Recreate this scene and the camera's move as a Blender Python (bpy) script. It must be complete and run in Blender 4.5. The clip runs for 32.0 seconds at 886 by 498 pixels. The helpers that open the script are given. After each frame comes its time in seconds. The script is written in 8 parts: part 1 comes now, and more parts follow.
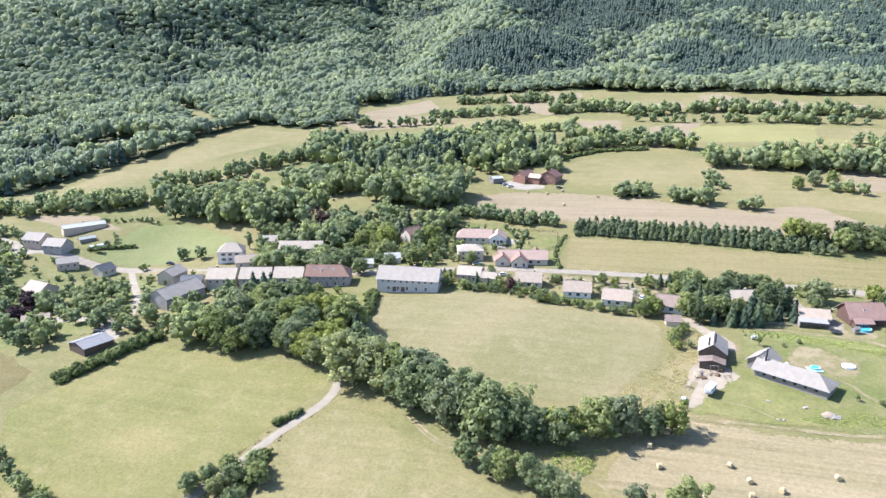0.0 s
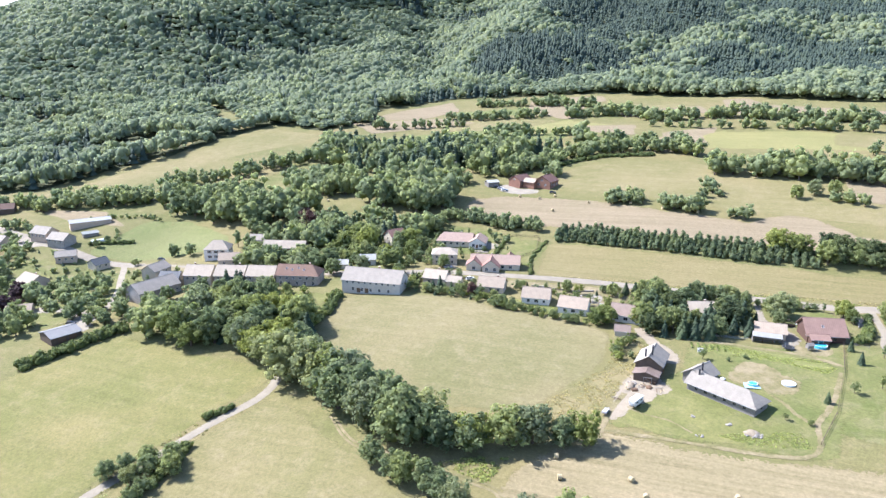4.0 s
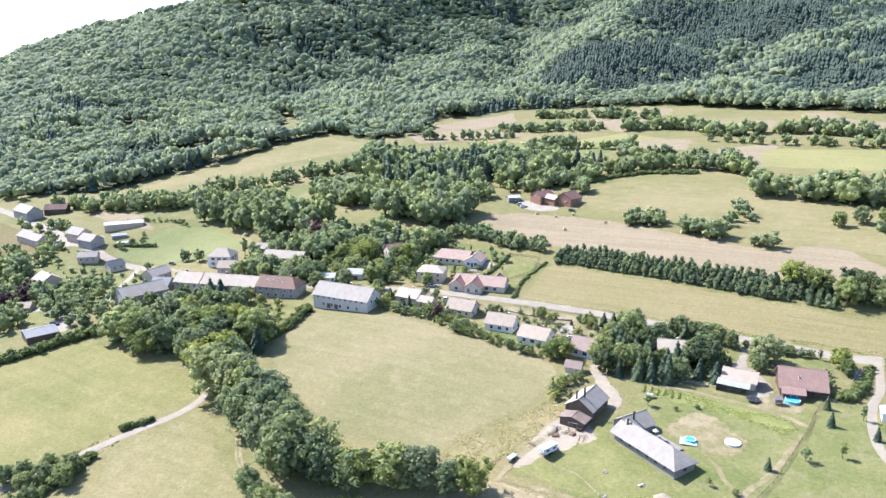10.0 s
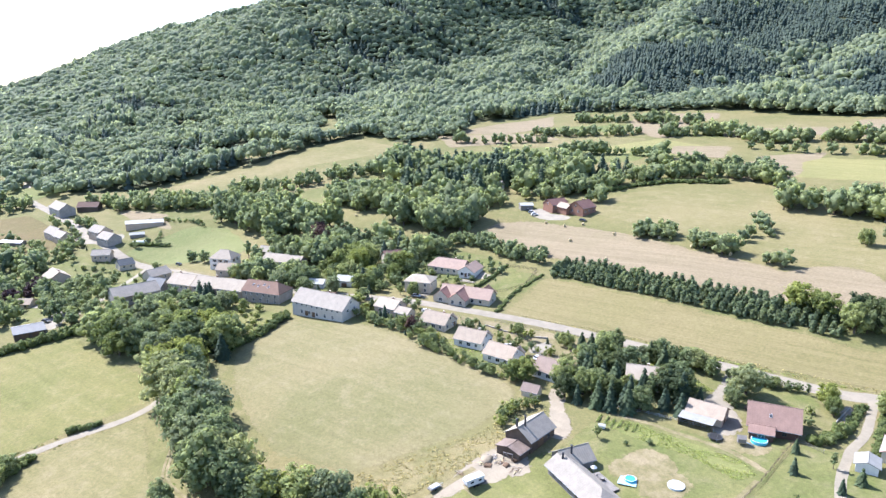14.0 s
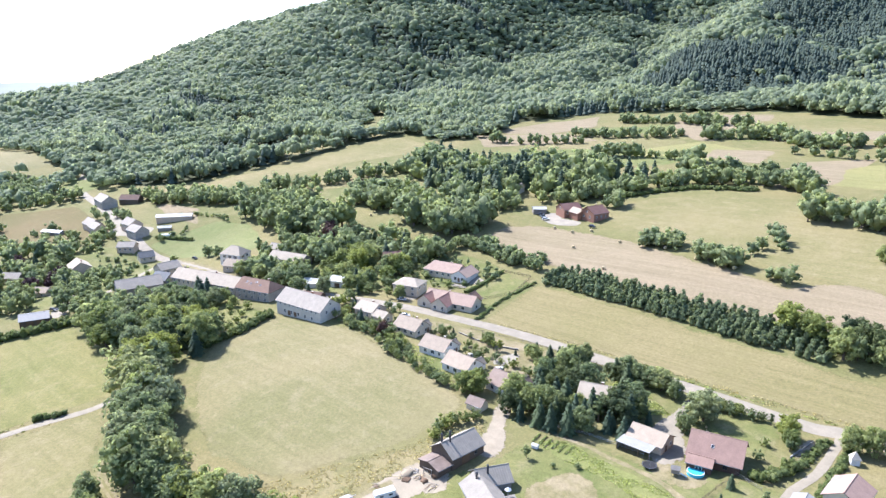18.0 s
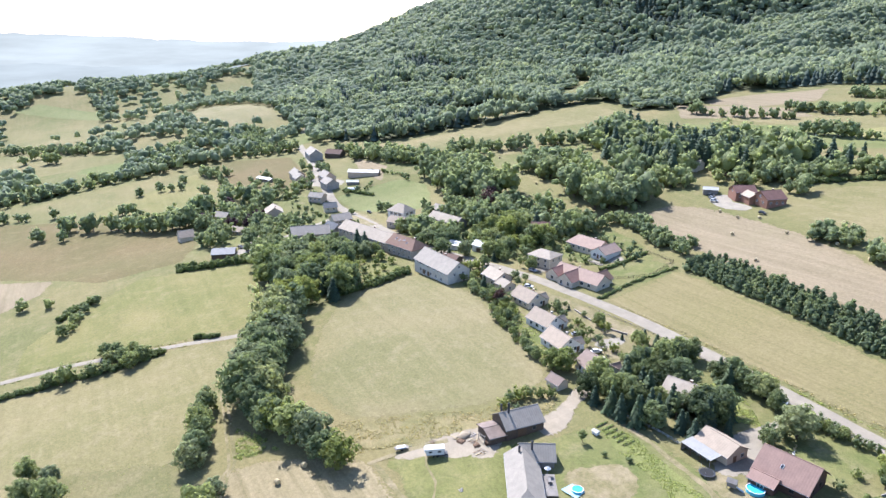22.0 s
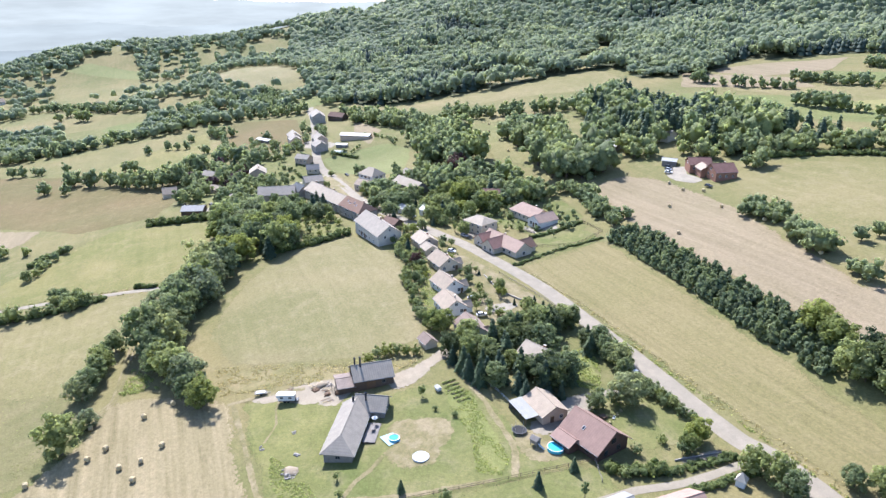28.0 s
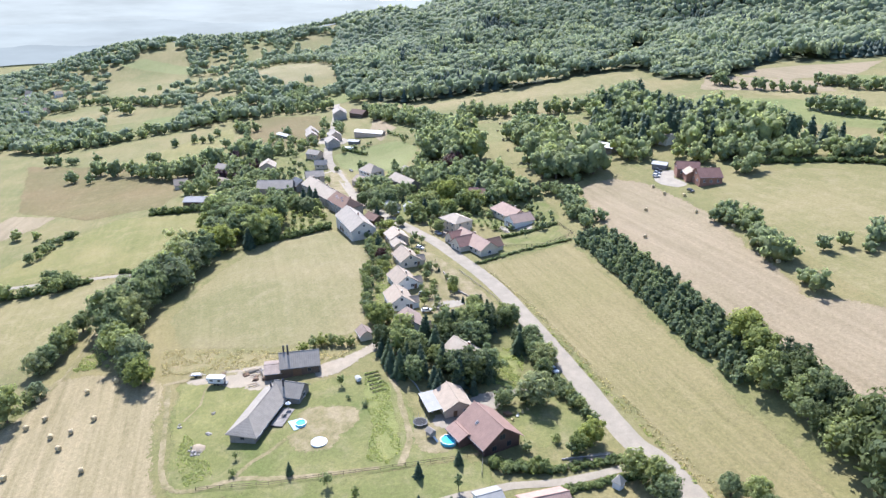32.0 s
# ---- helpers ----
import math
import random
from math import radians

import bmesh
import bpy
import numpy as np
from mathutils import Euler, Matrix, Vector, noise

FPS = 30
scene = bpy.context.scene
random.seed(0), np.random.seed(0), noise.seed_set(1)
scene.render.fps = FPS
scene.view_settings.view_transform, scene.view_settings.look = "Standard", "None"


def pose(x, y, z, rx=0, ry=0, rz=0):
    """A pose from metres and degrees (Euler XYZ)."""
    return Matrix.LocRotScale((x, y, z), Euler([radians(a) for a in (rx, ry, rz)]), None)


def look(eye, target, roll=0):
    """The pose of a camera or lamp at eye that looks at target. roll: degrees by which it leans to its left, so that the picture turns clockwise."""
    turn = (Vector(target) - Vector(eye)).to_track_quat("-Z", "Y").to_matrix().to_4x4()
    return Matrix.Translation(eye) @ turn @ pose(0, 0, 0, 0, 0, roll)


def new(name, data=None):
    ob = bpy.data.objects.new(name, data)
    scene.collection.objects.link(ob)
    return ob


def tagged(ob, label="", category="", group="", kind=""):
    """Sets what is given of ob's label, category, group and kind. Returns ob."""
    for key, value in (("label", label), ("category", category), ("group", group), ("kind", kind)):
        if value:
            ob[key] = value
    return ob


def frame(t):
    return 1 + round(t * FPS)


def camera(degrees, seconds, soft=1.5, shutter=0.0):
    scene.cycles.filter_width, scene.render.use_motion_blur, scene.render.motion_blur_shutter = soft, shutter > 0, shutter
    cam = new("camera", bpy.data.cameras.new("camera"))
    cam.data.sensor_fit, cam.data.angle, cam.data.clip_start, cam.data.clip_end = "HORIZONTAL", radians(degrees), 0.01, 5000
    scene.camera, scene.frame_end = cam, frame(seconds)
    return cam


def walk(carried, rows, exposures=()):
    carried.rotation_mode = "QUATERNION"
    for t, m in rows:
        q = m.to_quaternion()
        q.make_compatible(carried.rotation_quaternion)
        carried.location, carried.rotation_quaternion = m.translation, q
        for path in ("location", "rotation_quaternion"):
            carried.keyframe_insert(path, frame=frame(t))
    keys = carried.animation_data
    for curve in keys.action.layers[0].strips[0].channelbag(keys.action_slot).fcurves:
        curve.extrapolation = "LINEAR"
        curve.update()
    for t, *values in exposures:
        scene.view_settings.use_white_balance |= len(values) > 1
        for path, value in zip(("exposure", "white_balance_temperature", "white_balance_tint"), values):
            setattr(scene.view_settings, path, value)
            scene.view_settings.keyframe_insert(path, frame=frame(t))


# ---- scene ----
cam = camera(64.3, 32.0, soft=1.4)
METRES, EYE, TILT, LEAN, TURN = 344.69, 132.83, 5.537, -3.259, 18.842
ROWS = [
    (0.0, 0.0, 0.0, 0.0, -1.27, -21.03, 3.3),
    (0.5, 0.015, -0.0018, -0.0002, -0.68, -20.99, 3.34),
    (1.0, 0.0298, -0.0035, -0.0006, -0.05, -20.95, 3.38),
    (1.5, 0.0452, -0.0049, -0.001, 0.64, -20.93, 3.42),
    (2.0, 0.0604, -0.0056, -0.0013, 1.14, -20.89, 3.44),
    (2.5, 0.0759, -0.0057, -0.0019, 1.6, -20.84, 3.47),
    (3.0, 0.0913, -0.0049, -0.0024, 2.14, -20.8, 3.5),
    (3.5, 0.1068, -0.0034, -0.0029, 2.74, -20.72, 3.54),
    (5.5, 0.1685, 0.0095, -0.0065, 5.83, -20.26, 3.8),
    (6.0, 0.1834, 0.0142, -0.0074, 6.81, -20.12, 3.91),
    (6.5, 0.1975, 0.0193, -0.0084, 7.59, -20.01, 3.98),
    (7.0, 0.2118, 0.0248, -0.0093, 8.24, -19.92, 4.05),
    (7.5, 0.2259, 0.0307, -0.0104, 8.79, -19.83, 4.11),
    (8.0, 0.2397, 0.037, -0.0114, 9.47, -19.7, 4.15),
    (8.5, 0.2534, 0.0436, -0.0124, 10.2, -19.61, 4.2),
    (9.0, 0.2672, 0.0503, -0.0135, 10.84, -19.53, 4.25),
    (9.5, 0.2796, 0.0567, -0.0145, 11.54, -19.46, 4.3),
    (10.0, 0.2943, 0.0646, -0.0157, 12.44, -19.36, 4.36),
    (10.5, 0.3066, 0.0713, -0.0166, 13.09, -19.3, 4.42),
    (11.0, 0.321, 0.0795, -0.0178, 13.84, -19.22, 4.48),
    (11.5, 0.3331, 0.0866, -0.0187, 14.52, -19.15, 4.54),
    (12.0, 0.3472, 0.0951, -0.0198, 15.36, -19.06, 4.6),
    (12.5, 0.3592, 0.1027, -0.0209, 16.08, -18.99, 4.64),
    (13.0, 0.373, 0.1115, -0.0222, 16.79, -18.93, 4.7),
    (13.5, 0.3845, 0.1193, -0.0233, 17.43, -18.88, 4.74),
    (14.0, 0.398, 0.1287, -0.0245, 18.36, -18.8, 4.79),
    (14.5, 0.4093, 0.1365, -0.0256, 19.25, -18.67, 4.86),
    (16.5, 0.465, 0.1668, -0.0292, 22.7, -18.58, 5.1),
    (17.0, 0.4804, 0.1743, -0.0293, 23.44, -18.59, 5.11),
    (17.5, 0.4934, 0.1806, -0.0288, 24.07, -18.58, 5.14),
    (18.0, 0.5087, 0.188, -0.0277, 24.9, -18.58, 5.15),
    (18.5, 0.5197, 0.1926, -0.0256, 28.2, -18.36, 5.32),
    (19.0, 0.5362, 0.2004, -0.0241, 33.22, -18.02, 5.62),
    (19.5, 0.5504, 0.2073, -0.0226, 36.89, -17.79, 5.85),
    (20.0, 0.5659, 0.2155, -0.0211, 39.73, -17.61, 6.01),
    (20.5, 0.5789, 0.2224, -0.0211, 41.28, -17.58, 6.13),
    (21.0, 0.5939, 0.2308, -0.0225, 42.37, -17.69, 6.18),
    (21.5, 0.6063, 0.238, -0.0239, 43.1, -18.27, 6.2),
    (22.0, 0.6208, 0.2469, -0.0253, 43.86, -19.75, 6.23),
    (22.5, 0.6331, 0.2549, -0.0261, 44.49, -21.19, 6.25),
    (23.0, 0.647, 0.2648, -0.0271, 45.18, -22.12, 6.27),
    (23.5, 0.6589, 0.2728, -0.0278, 45.27, -22.28, 6.26),
    (24.0, 0.6738, 0.283, -0.0288, 45.7, -22.3, 6.28),
    (24.5, 0.6858, 0.2913, -0.0294, 45.89, -22.33, 6.27),
    (25.0, 0.6998, 0.301, -0.0301, 46.22, -22.34, 6.28),
    (25.5, 0.7117, 0.3095, -0.0304, 46.56, -22.33, 6.27),
    (26.0, 0.7254, 0.3195, -0.0309, 47.02, -22.3, 6.27),
    (26.5, 0.7369, 0.3283, -0.0311, 47.53, -22.27, 6.28),
    (28.5, 0.7858, 0.3688, -0.0328, 50.19, -22.04, 6.36),
    (29.0, 0.7977, 0.3792, -0.0336, 50.95, -21.98, 6.38),
    (29.5, 0.8096, 0.3899, -0.0346, 51.68, -21.93, 6.41),
    (30.0, 0.8213, 0.4007, -0.0356, 52.34, -21.89, 6.43),
    (30.5, 0.8329, 0.4116, -0.0366, 52.97, -21.84, 6.43),
    (31.0, 0.8442, 0.4226, -0.038, 53.59, -21.82, 6.44),
    (31.5, 0.8548, 0.4342, -0.0392, 54.14, -21.79, 6.44),
    (32.0, 0.8643, 0.4462, -0.0405, 54.69, -21.69, 6.41),
]
EXPOSURE = [(0.0, 1.52, 5560, 16.5), (8.0, 1.59, 5550, 16.5), (19.0, 1.56, 5540, 16.5), (22.5, 1.38, 5560, 16.5), (32.0, 1.39, 5560, 16.5)]
walk(cam, [(t, pose(0, 0, EYE, TILT, LEAN, TURN) @ pose(METRES * x, METRES * y, METRES * z, 90 + pitch, roll, yaw)) for t, x, y, z, yaw, pitch, roll in ROWS], EXPOSURE)

# ---- daylight ----
SUN_EL, SUN_AZ = 46.0, -88.0
world = bpy.data.worlds.new("sky")
scene.world = world
world.use_nodes = True
wn = world.node_tree
sky = wn.nodes.new("ShaderNodeTexSky")
sky.sky_type, sky.sun_disc = "NISHITA", False
sky.sun_elevation, sky.sun_rotation = radians(SUN_EL), radians(SUN_AZ)
sky.altitude, sky.air_density, sky.dust_density, sky.ozone_density = 500, 1.0, 1.0, 1.5
wn.nodes["Background"].inputs["Strength"].default_value = 0.122
wn.links.new(sky.outputs["Color"], wn.nodes["Background"].inputs["Color"])
sun_data = bpy.data.lights.new("sun", "SUN")
sun_data.energy, sun_data.angle, sun_data.color = 4.8, radians(0.55), (1.0, 0.945, 0.86)
sun = new("sun", sun_data)
_a, _e = radians(SUN_AZ), radians(SUN_EL)
sun.matrix_world = look((math.sin(_a) * math.cos(_e) * 900, math.cos(_a) * math.cos(_e) * 900, math.sin(_e) * 900), (0, 0, 0))


# ---- materials ----
def nodes_of(name, rough=0.8, spec=0.3):
    m = bpy.data.materials.new(name)
    m.use_nodes = True
    b = m.node_tree.nodes["Principled BSDF"]
    b.inputs["Roughness"].default_value = rough
    b.inputs["Specular IOR Level"].default_value = spec
    return m, m.node_tree, b


def nd(nt, kind, **kw):
    n = nt.nodes.new(kind)
    for k, v in kw.items():
        n.inputs[k].default_value = v
    return n


def place(nt, scale=(1, 1, 1), rot=0.0, world_space=True):
    """World or object coordinates, turned and scaled."""
    mp = nt.nodes.new("ShaderNodeMapping")
    if world_space:
        src = nt.nodes.new("ShaderNodeNewGeometry").outputs["Position"]
    else:
        src = nt.nodes.new("ShaderNodeTexCoord").outputs["Object"]
    nt.links.new(src, mp.inputs["Vector"])
    mp.inputs["Scale"].default_value = scale
    mp.inputs["Rotation"].default_value = (0, 0, radians(rot))
    return mp.outputs["Vector"]


def ramp(nt, fac, stops):
    r = nt.nodes.new("ShaderNodeValToRGB")
    el = r.color_ramp.elements
    while len(el) < len(stops):
        el.new(0.5)
    for e, (p, c) in zip(el, stops):
        e.position, e.color = p, (*c, 1)
    nt.links.new(fac, r.inputs["Fac"])
    return r.outputs["Color"]


def mixc(nt, fac, a, b, mode="MIX"):
    m = nt.nodes.new("ShaderNodeMix")
    m.data_type, m.blend_type = "RGBA", mode
    for sock, v in ((m.inputs["Factor"], fac), (m.inputs["A"], a), (m.inputs["B"], b)):
        if isinstance(v, (int, float)):
            sock.default_value = v
        elif isinstance(v, tuple):
            sock.default_value = (*v, 1)
        else:
            nt.links.new(v, sock)
    return m.outputs["Result"]


def bump(nt, b, height, strength, dist):
    n = nt.nodes.new("ShaderNodeBump")
    n.inputs["Strength"].default_value, n.inputs["Distance"].default_value = strength, dist
    nt.links.new(height, n.inputs["Height"])
    nt.links.new(n.outputs["Normal"], b.inputs["Normal"])


def noise_of(nt, vec, scale, detail=4.0, rough=0.55):
    n = nd(nt, "ShaderNodeTexNoise", Scale=scale, Detail=detail, Roughness=rough)
    nt.links.new(vec, n.inputs["Vector"])
    return n.outputs["Fac"]


def sway(c, k):
    return tuple(max(0.0, v * k) for v in c)


def bleached(c, sat=0.85, val=0.57):
    g = 0.3 * c[0] + 0.6 * c[1] + 0.1 * c[2]
    return tuple((g + (v - g) * sat) * val * k for v, k in zip(c, (1.06, 0.995, 0.88)))


def frayed(nt, b):
    """Lets a sheet of ground cover end in a ragged, thinning edge where its 'fade' rises."""
    at = nt.nodes.new("ShaderNodeAttribute")
    at.attribute_name = "fade"
    n = noise_of(nt, place(nt), 0.8, 5.0, 0.7)
    add = nt.nodes.new("ShaderNodeMath")
    add.operation = "MULTIPLY_ADD"
    add.inputs[1].default_value = 1.5
    nt.links.new(n, add.inputs[0])
    nt.links.new(at.outputs["Fac"], add.inputs[2])
    half = nt.nodes.new("ShaderNodeMath")
    half.operation = "SUBTRACT"
    half.inputs[1].default_value = 0.75
    nt.links.new(add.outputs[0], half.inputs[0])
    nt.links.new(ramp(nt, half.outputs[0], [(0.53, (1, 1, 1)), (0.55, (0, 0, 0))]), b.inputs["Alpha"])


def field_mat(name, dry, green, bare, rot=0.0, stripe=0.0, pitch=3.0, patch=0.02, bias=0.5):
    """Grass or stubble: broad patches of dry and green, faint swaths along rot, tufts and bare marks."""
    m, nt, b = nodes_of(name, 0.95, 0.1)
    dry, green, bare = bleached(dry), bleached(green), bleached(bare)
    v = place(nt, rot=rot)
    broad = noise_of(nt, v, patch, 5.0, 0.6)
    col = ramp(nt, broad, [(bias - 0.16, green), (bias + 0.14, dry)])
    mid = noise_of(nt, v, 0.16, 5.0, 0.65)
    col = mixc(nt, ramp(nt, mid, [(0.5, (0, 0, 0)), (0.78, (0.75, 0.75, 0.75))]), col, bare)
    long_v = place(nt, scale=(0.012, 1.0 / pitch, 0.0), rot=rot)
    swath = noise_of(nt, long_v, 1.0, 4.0, 0.7)
    col = mixc(nt, stripe, col, ramp(nt, swath, [(0.32, sway(green, 0.75)), (0.52, dry), (0.7, sway(bare, 1.12))]))
    tuft = noise_of(nt, v, 0.9, 6.0, 0.75)
    col = mixc(nt, 0.55, col, ramp(nt, tuft, [(0.3, (0.5, 0.53, 0.5)), (0.66, (1.22, 1.2, 1.16))]), "MULTIPLY")
    fine = noise_of(nt, place(nt), 4.5, 3.0, 0.7)
    col = mixc(nt, 0.5, col, ramp(nt, fine, [(0.34, (0.62, 0.64, 0.6)), (0.62, (1.2, 1.2, 1.18))]), "MULTIPLY")
    nt.links.new(col, b.inputs["Base Color"])
    bump(nt, b, tuft, 0.6, 0.4)
    frayed(nt, b)
    return m


M = {}
M["meadow"] = field_mat("meadow", (0.33, 0.285, 0.125), (0.20, 0.225, 0.07), (0.39, 0.33, 0.18), 20, 0.15, 4, 0.014, 0.51)
M["mown"] = field_mat("mown_field", (0.36, 0.31, 0.15), (0.26, 0.255, 0.095), (0.42, 0.355, 0.21), -20, 0.16, 3.2, 0.02, 0.52)
M["hay"] = field_mat("hay_meadow", (0.35, 0.305, 0.155), (0.25, 0.25, 0.10), (0.41, 0.352, 0.215), 1, 0.16, 3.0, 0.022, 0.5)
M["strawmeadow"] = field_mat("straw_meadow", (0.335, 0.288, 0.135), (0.265, 0.25, 0.093), (0.375, 0.315, 0.168), -4, 0.38, 2.6, 0.03, 0.46)
M["pasture"] = field_mat("pasture", (0.32, 0.29, 0.12), (0.20, 0.23, 0.07), (0.38, 0.33, 0.17), 10, 0.1, 4, 0.02, 0.55)
M["leftmeadow"] = field_mat("ripe_meadow", (0.35, 0.31, 0.12), (0.235, 0.25, 0.07), (0.40, 0.34, 0.18), 70, 0.2, 5, 0.03, 0.56)
M["stubble"] = field_mat("stubble", (0.385, 0.312, 0.208), (0.335, 0.288, 0.17), (0.43, 0.355, 0.25), -3, 0.45, 4.0, 0.03, 0.44)
M["roughgreen"] = field_mat("rough_green_pasture", (0.30, 0.27, 0.125), (0.205, 0.215, 0.078), (0.36, 0.31, 0.17), 0, 0.0, 4, 0.06, 0.5)
M["balefield"] = field_mat("raked_stubble", (0.40, 0.335, 0.195), (0.33, 0.29, 0.145), (0.45, 0.375, 0.235), 1, 0.72, 3.4, 0.03, 0.4)
M["lawn"] = field_mat("lawn", (0.275, 0.278, 0.098), (0.18, 0.222, 0.058), (0.38, 0.33, 0.19), 0, 0.0, 3, 0.07, 0.5)
M["worn"] = field_mat("worn_grass", (0.40, 0.335, 0.20), (0.24, 0.23, 0.09), (0.44, 0.37, 0.25), 0, 0.0, 3, 0.16, 0.47)
M["greenfield"] = field_mat("green_crop", (0.26, 0.29, 0.10), (0.19, 0.25, 0.07), (0.32, 0.31, 0.13), 40, 0.25, 3, 0.02, 0.5)
M["paddock"] = field_mat("paddock_grass", (0.285, 0.31, 0.12), (0.22, 0.27, 0.085), (0.33, 0.33, 0.15), 60, 0.1, 4, 0.03, 0.5)
M["yellowcrop"] = field_mat("yellow_crop", (0.385, 0.365, 0.135), (0.31, 0.315, 0.115), (0.42, 0.38, 0.17), 5, 0.25, 4, 0.015, 0.5)
M["brownmeadow"] = field_mat("brown_meadow", (0.26, 0.20, 0.09), (0.19, 0.18, 0.06), (0.33, 0.27, 0.14), 30, 0.12, 5, 0.014, 0.5)
M["rough"] = field_mat("rough_grass", (0.39, 0.33, 0.16), (0.25, 0.245, 0.085), (0.45, 0.37, 0.21), 0, 0.0, 4, 0.09, 0.45)
M["weedy"] = field_mat("tall_weeds", (0.31, 0.33, 0.10), (0.22, 0.27, 0.07), (0.38, 0.36, 0.14), 80, 0.3, 2, 0.12, 0.5)
M["lush"] = field_mat("lush_lawn", (0.30, 0.30, 0.10), (0.215, 0.24, 0.068), (0.36, 0.33, 0.15), 0, 0.0, 3, 0.09, 0.52)
M["forestfloor"] = field_mat("forest_floor", (0.12, 0.135, 0.07), (0.08, 0.10, 0.045), (0.14, 0.14, 0.08), 0, 0.0, 4, 0.02, 0.5)


def road_mat(name, c, rot=0):
    m, nt, b = nodes_of(name, 0.9, 0.25)
    v = place(nt)
    n = noise_of(nt, v, 0.25, 6.0, 0.6)
    f = noise_of(nt, v, 2.5, 4.0, 0.7)
    col = ramp(nt, n, [(0.3, sway(c, 0.8)), (0.65, sway(c, 1.15))])
    col = mixc(nt, 0.3, col, ramp(nt, f, [(0.3, sway(c, 0.6)), (0.7, sway(c, 1.3))]))
    nt.links.new(col, b.inputs["Base Color"])
    bump(nt, b, f, 0.3, 0.03)
    frayed(nt, b)
    return m


M["asphalt"] = road_mat("pale_asphalt", (0.222, 0.19, 0.14))
M["lane"] = road_mat("dusty_lane", (0.225, 0.192, 0.138))
M["gravel"] = road_mat("gravel", (0.235, 0.205, 0.155))
M["dirt"] = road_mat("bare_dirt", (0.245, 0.203, 0.142))


def roof_mat(name, c, rows=0.35, gloss=0.85, stain=0.25):
    m, nt, b = nodes_of(name, gloss, 0.12)
    v = place(nt, world_space=False)
    big = noise_of(nt, v, 0.45, 5.0, 0.65)
    col = ramp(nt, big, [(0.3, sway(c, 1 - stain)), (0.7, sway(c, 1.0 + stain * 0.5))])
    w = nd(nt, "ShaderNodeTexWave", Scale=1.0 / rows / 6.28, Distortion=0.6, Detail=2.0)
    w.bands_direction = "X"
    nt.links.new(v, w.inputs["Vector"])
    fine = noise_of(nt, v, 4.0, 3.0, 0.7)
    col = mixc(nt, 0.4, col, ramp(nt, fine, [(0.3, sway(c, 0.65)), (0.7, sway(c, 1.25))]))
    oi = nt.nodes.new("ShaderNodeObjectInfo")
    col = mixc(nt, 0.25, col, ramp(nt, oi.outputs["Random"], [(0.0, (0.72, 0.72, 0.72)), (1.0, (1.15, 1.12, 1.08))]), "MULTIPLY")
    nt.links.new(col, b.inputs["Base Color"])
    bump(nt, b, w.outputs["Fac"], 0.35, 0.05)
    return m


M["grey_roof"] = roof_mat("grey_tile", (0.30, 0.262, 0.212))
M["pale_roof"] = roof_mat("weathered_pale_tile", (0.36, 0.302, 0.228))
M["slab_roof"] = roof_mat("weathered_grey_tile", (0.25, 0.222, 0.182))
M["pink_roof"] = roof_mat("faded_pink_tile", (0.32, 0.257, 0.19))
M["rust_roof"] = roof_mat("pinkish_red_tile", (0.315, 0.212, 0.165))
M["dusty_roof"] = roof_mat("dusty_pinkish_brown_tile", (0.255, 0.165, 0.128), 0.35, 0.6)
M["rose_roof"] = roof_mat("rose_red_tile", (0.265, 0.155, 0.12))
M["blush_roof"] = roof_mat("pale_rose_tile", (0.345, 0.248, 0.19))
M["russet_roof"] = roof_mat("russet_tile", (0.195, 0.125, 0.09))
M["tan_roof"] = roof_mat("brownish_pink_tile", (0.235, 0.178, 0.142))
M["maroon_roof"] = roof_mat("dark_red_tile", (0.17, 0.098, 0.08))
M["brown_roof"] = roof_mat("brown_tile", (0.158, 0.102, 0.077))
M["sheet_roof"] = roof_mat("grey_roof_sheet", (0.22, 0.212, 0.2), 0.25, 0.7, 0.15)
M["slate_roof"] = roof_mat("dark_slate", (0.106, 0.109, 0.110), 0.25, 0.5)
M["metal_roof"] = roof_mat("corrugated_metal", (0.37, 0.36, 0.315), 0.25, 0.45, 0.2)
M["pale_sheet"] = roof_mat("pale_roof_sheet", (0.27, 0.262, 0.238), 0.25, 0.7, 0.2)
M["rusty_metal"] = roof_mat("rusty_corrugated_metal", (0.20, 0.152, 0.122), 0.25, 0.55, 0.5)


def wall_mat(name, c, rough=0.9, stain=0.22):
    m, nt, b = nodes_of(name, rough, 0.2)
    v = place(nt, world_space=False)
    n = noise_of(nt, v, 0.5, 6.0, 0.65)
    f = noise_of(nt, v, 5.0, 4.0, 0.6)
    col = ramp(nt, n, [(0.28, sway(c, 1 - stain)), (0.62, c)])
    col = mixc(nt, 0.25, col, ramp(nt, f, [(0.3, sway(c, 0.75)), (0.7, sway(c, 1.1))]))
    nt.links.new(col, b.inputs["Base Color"])
    bump(nt, b, f, 0.3, 0.02)
    return m


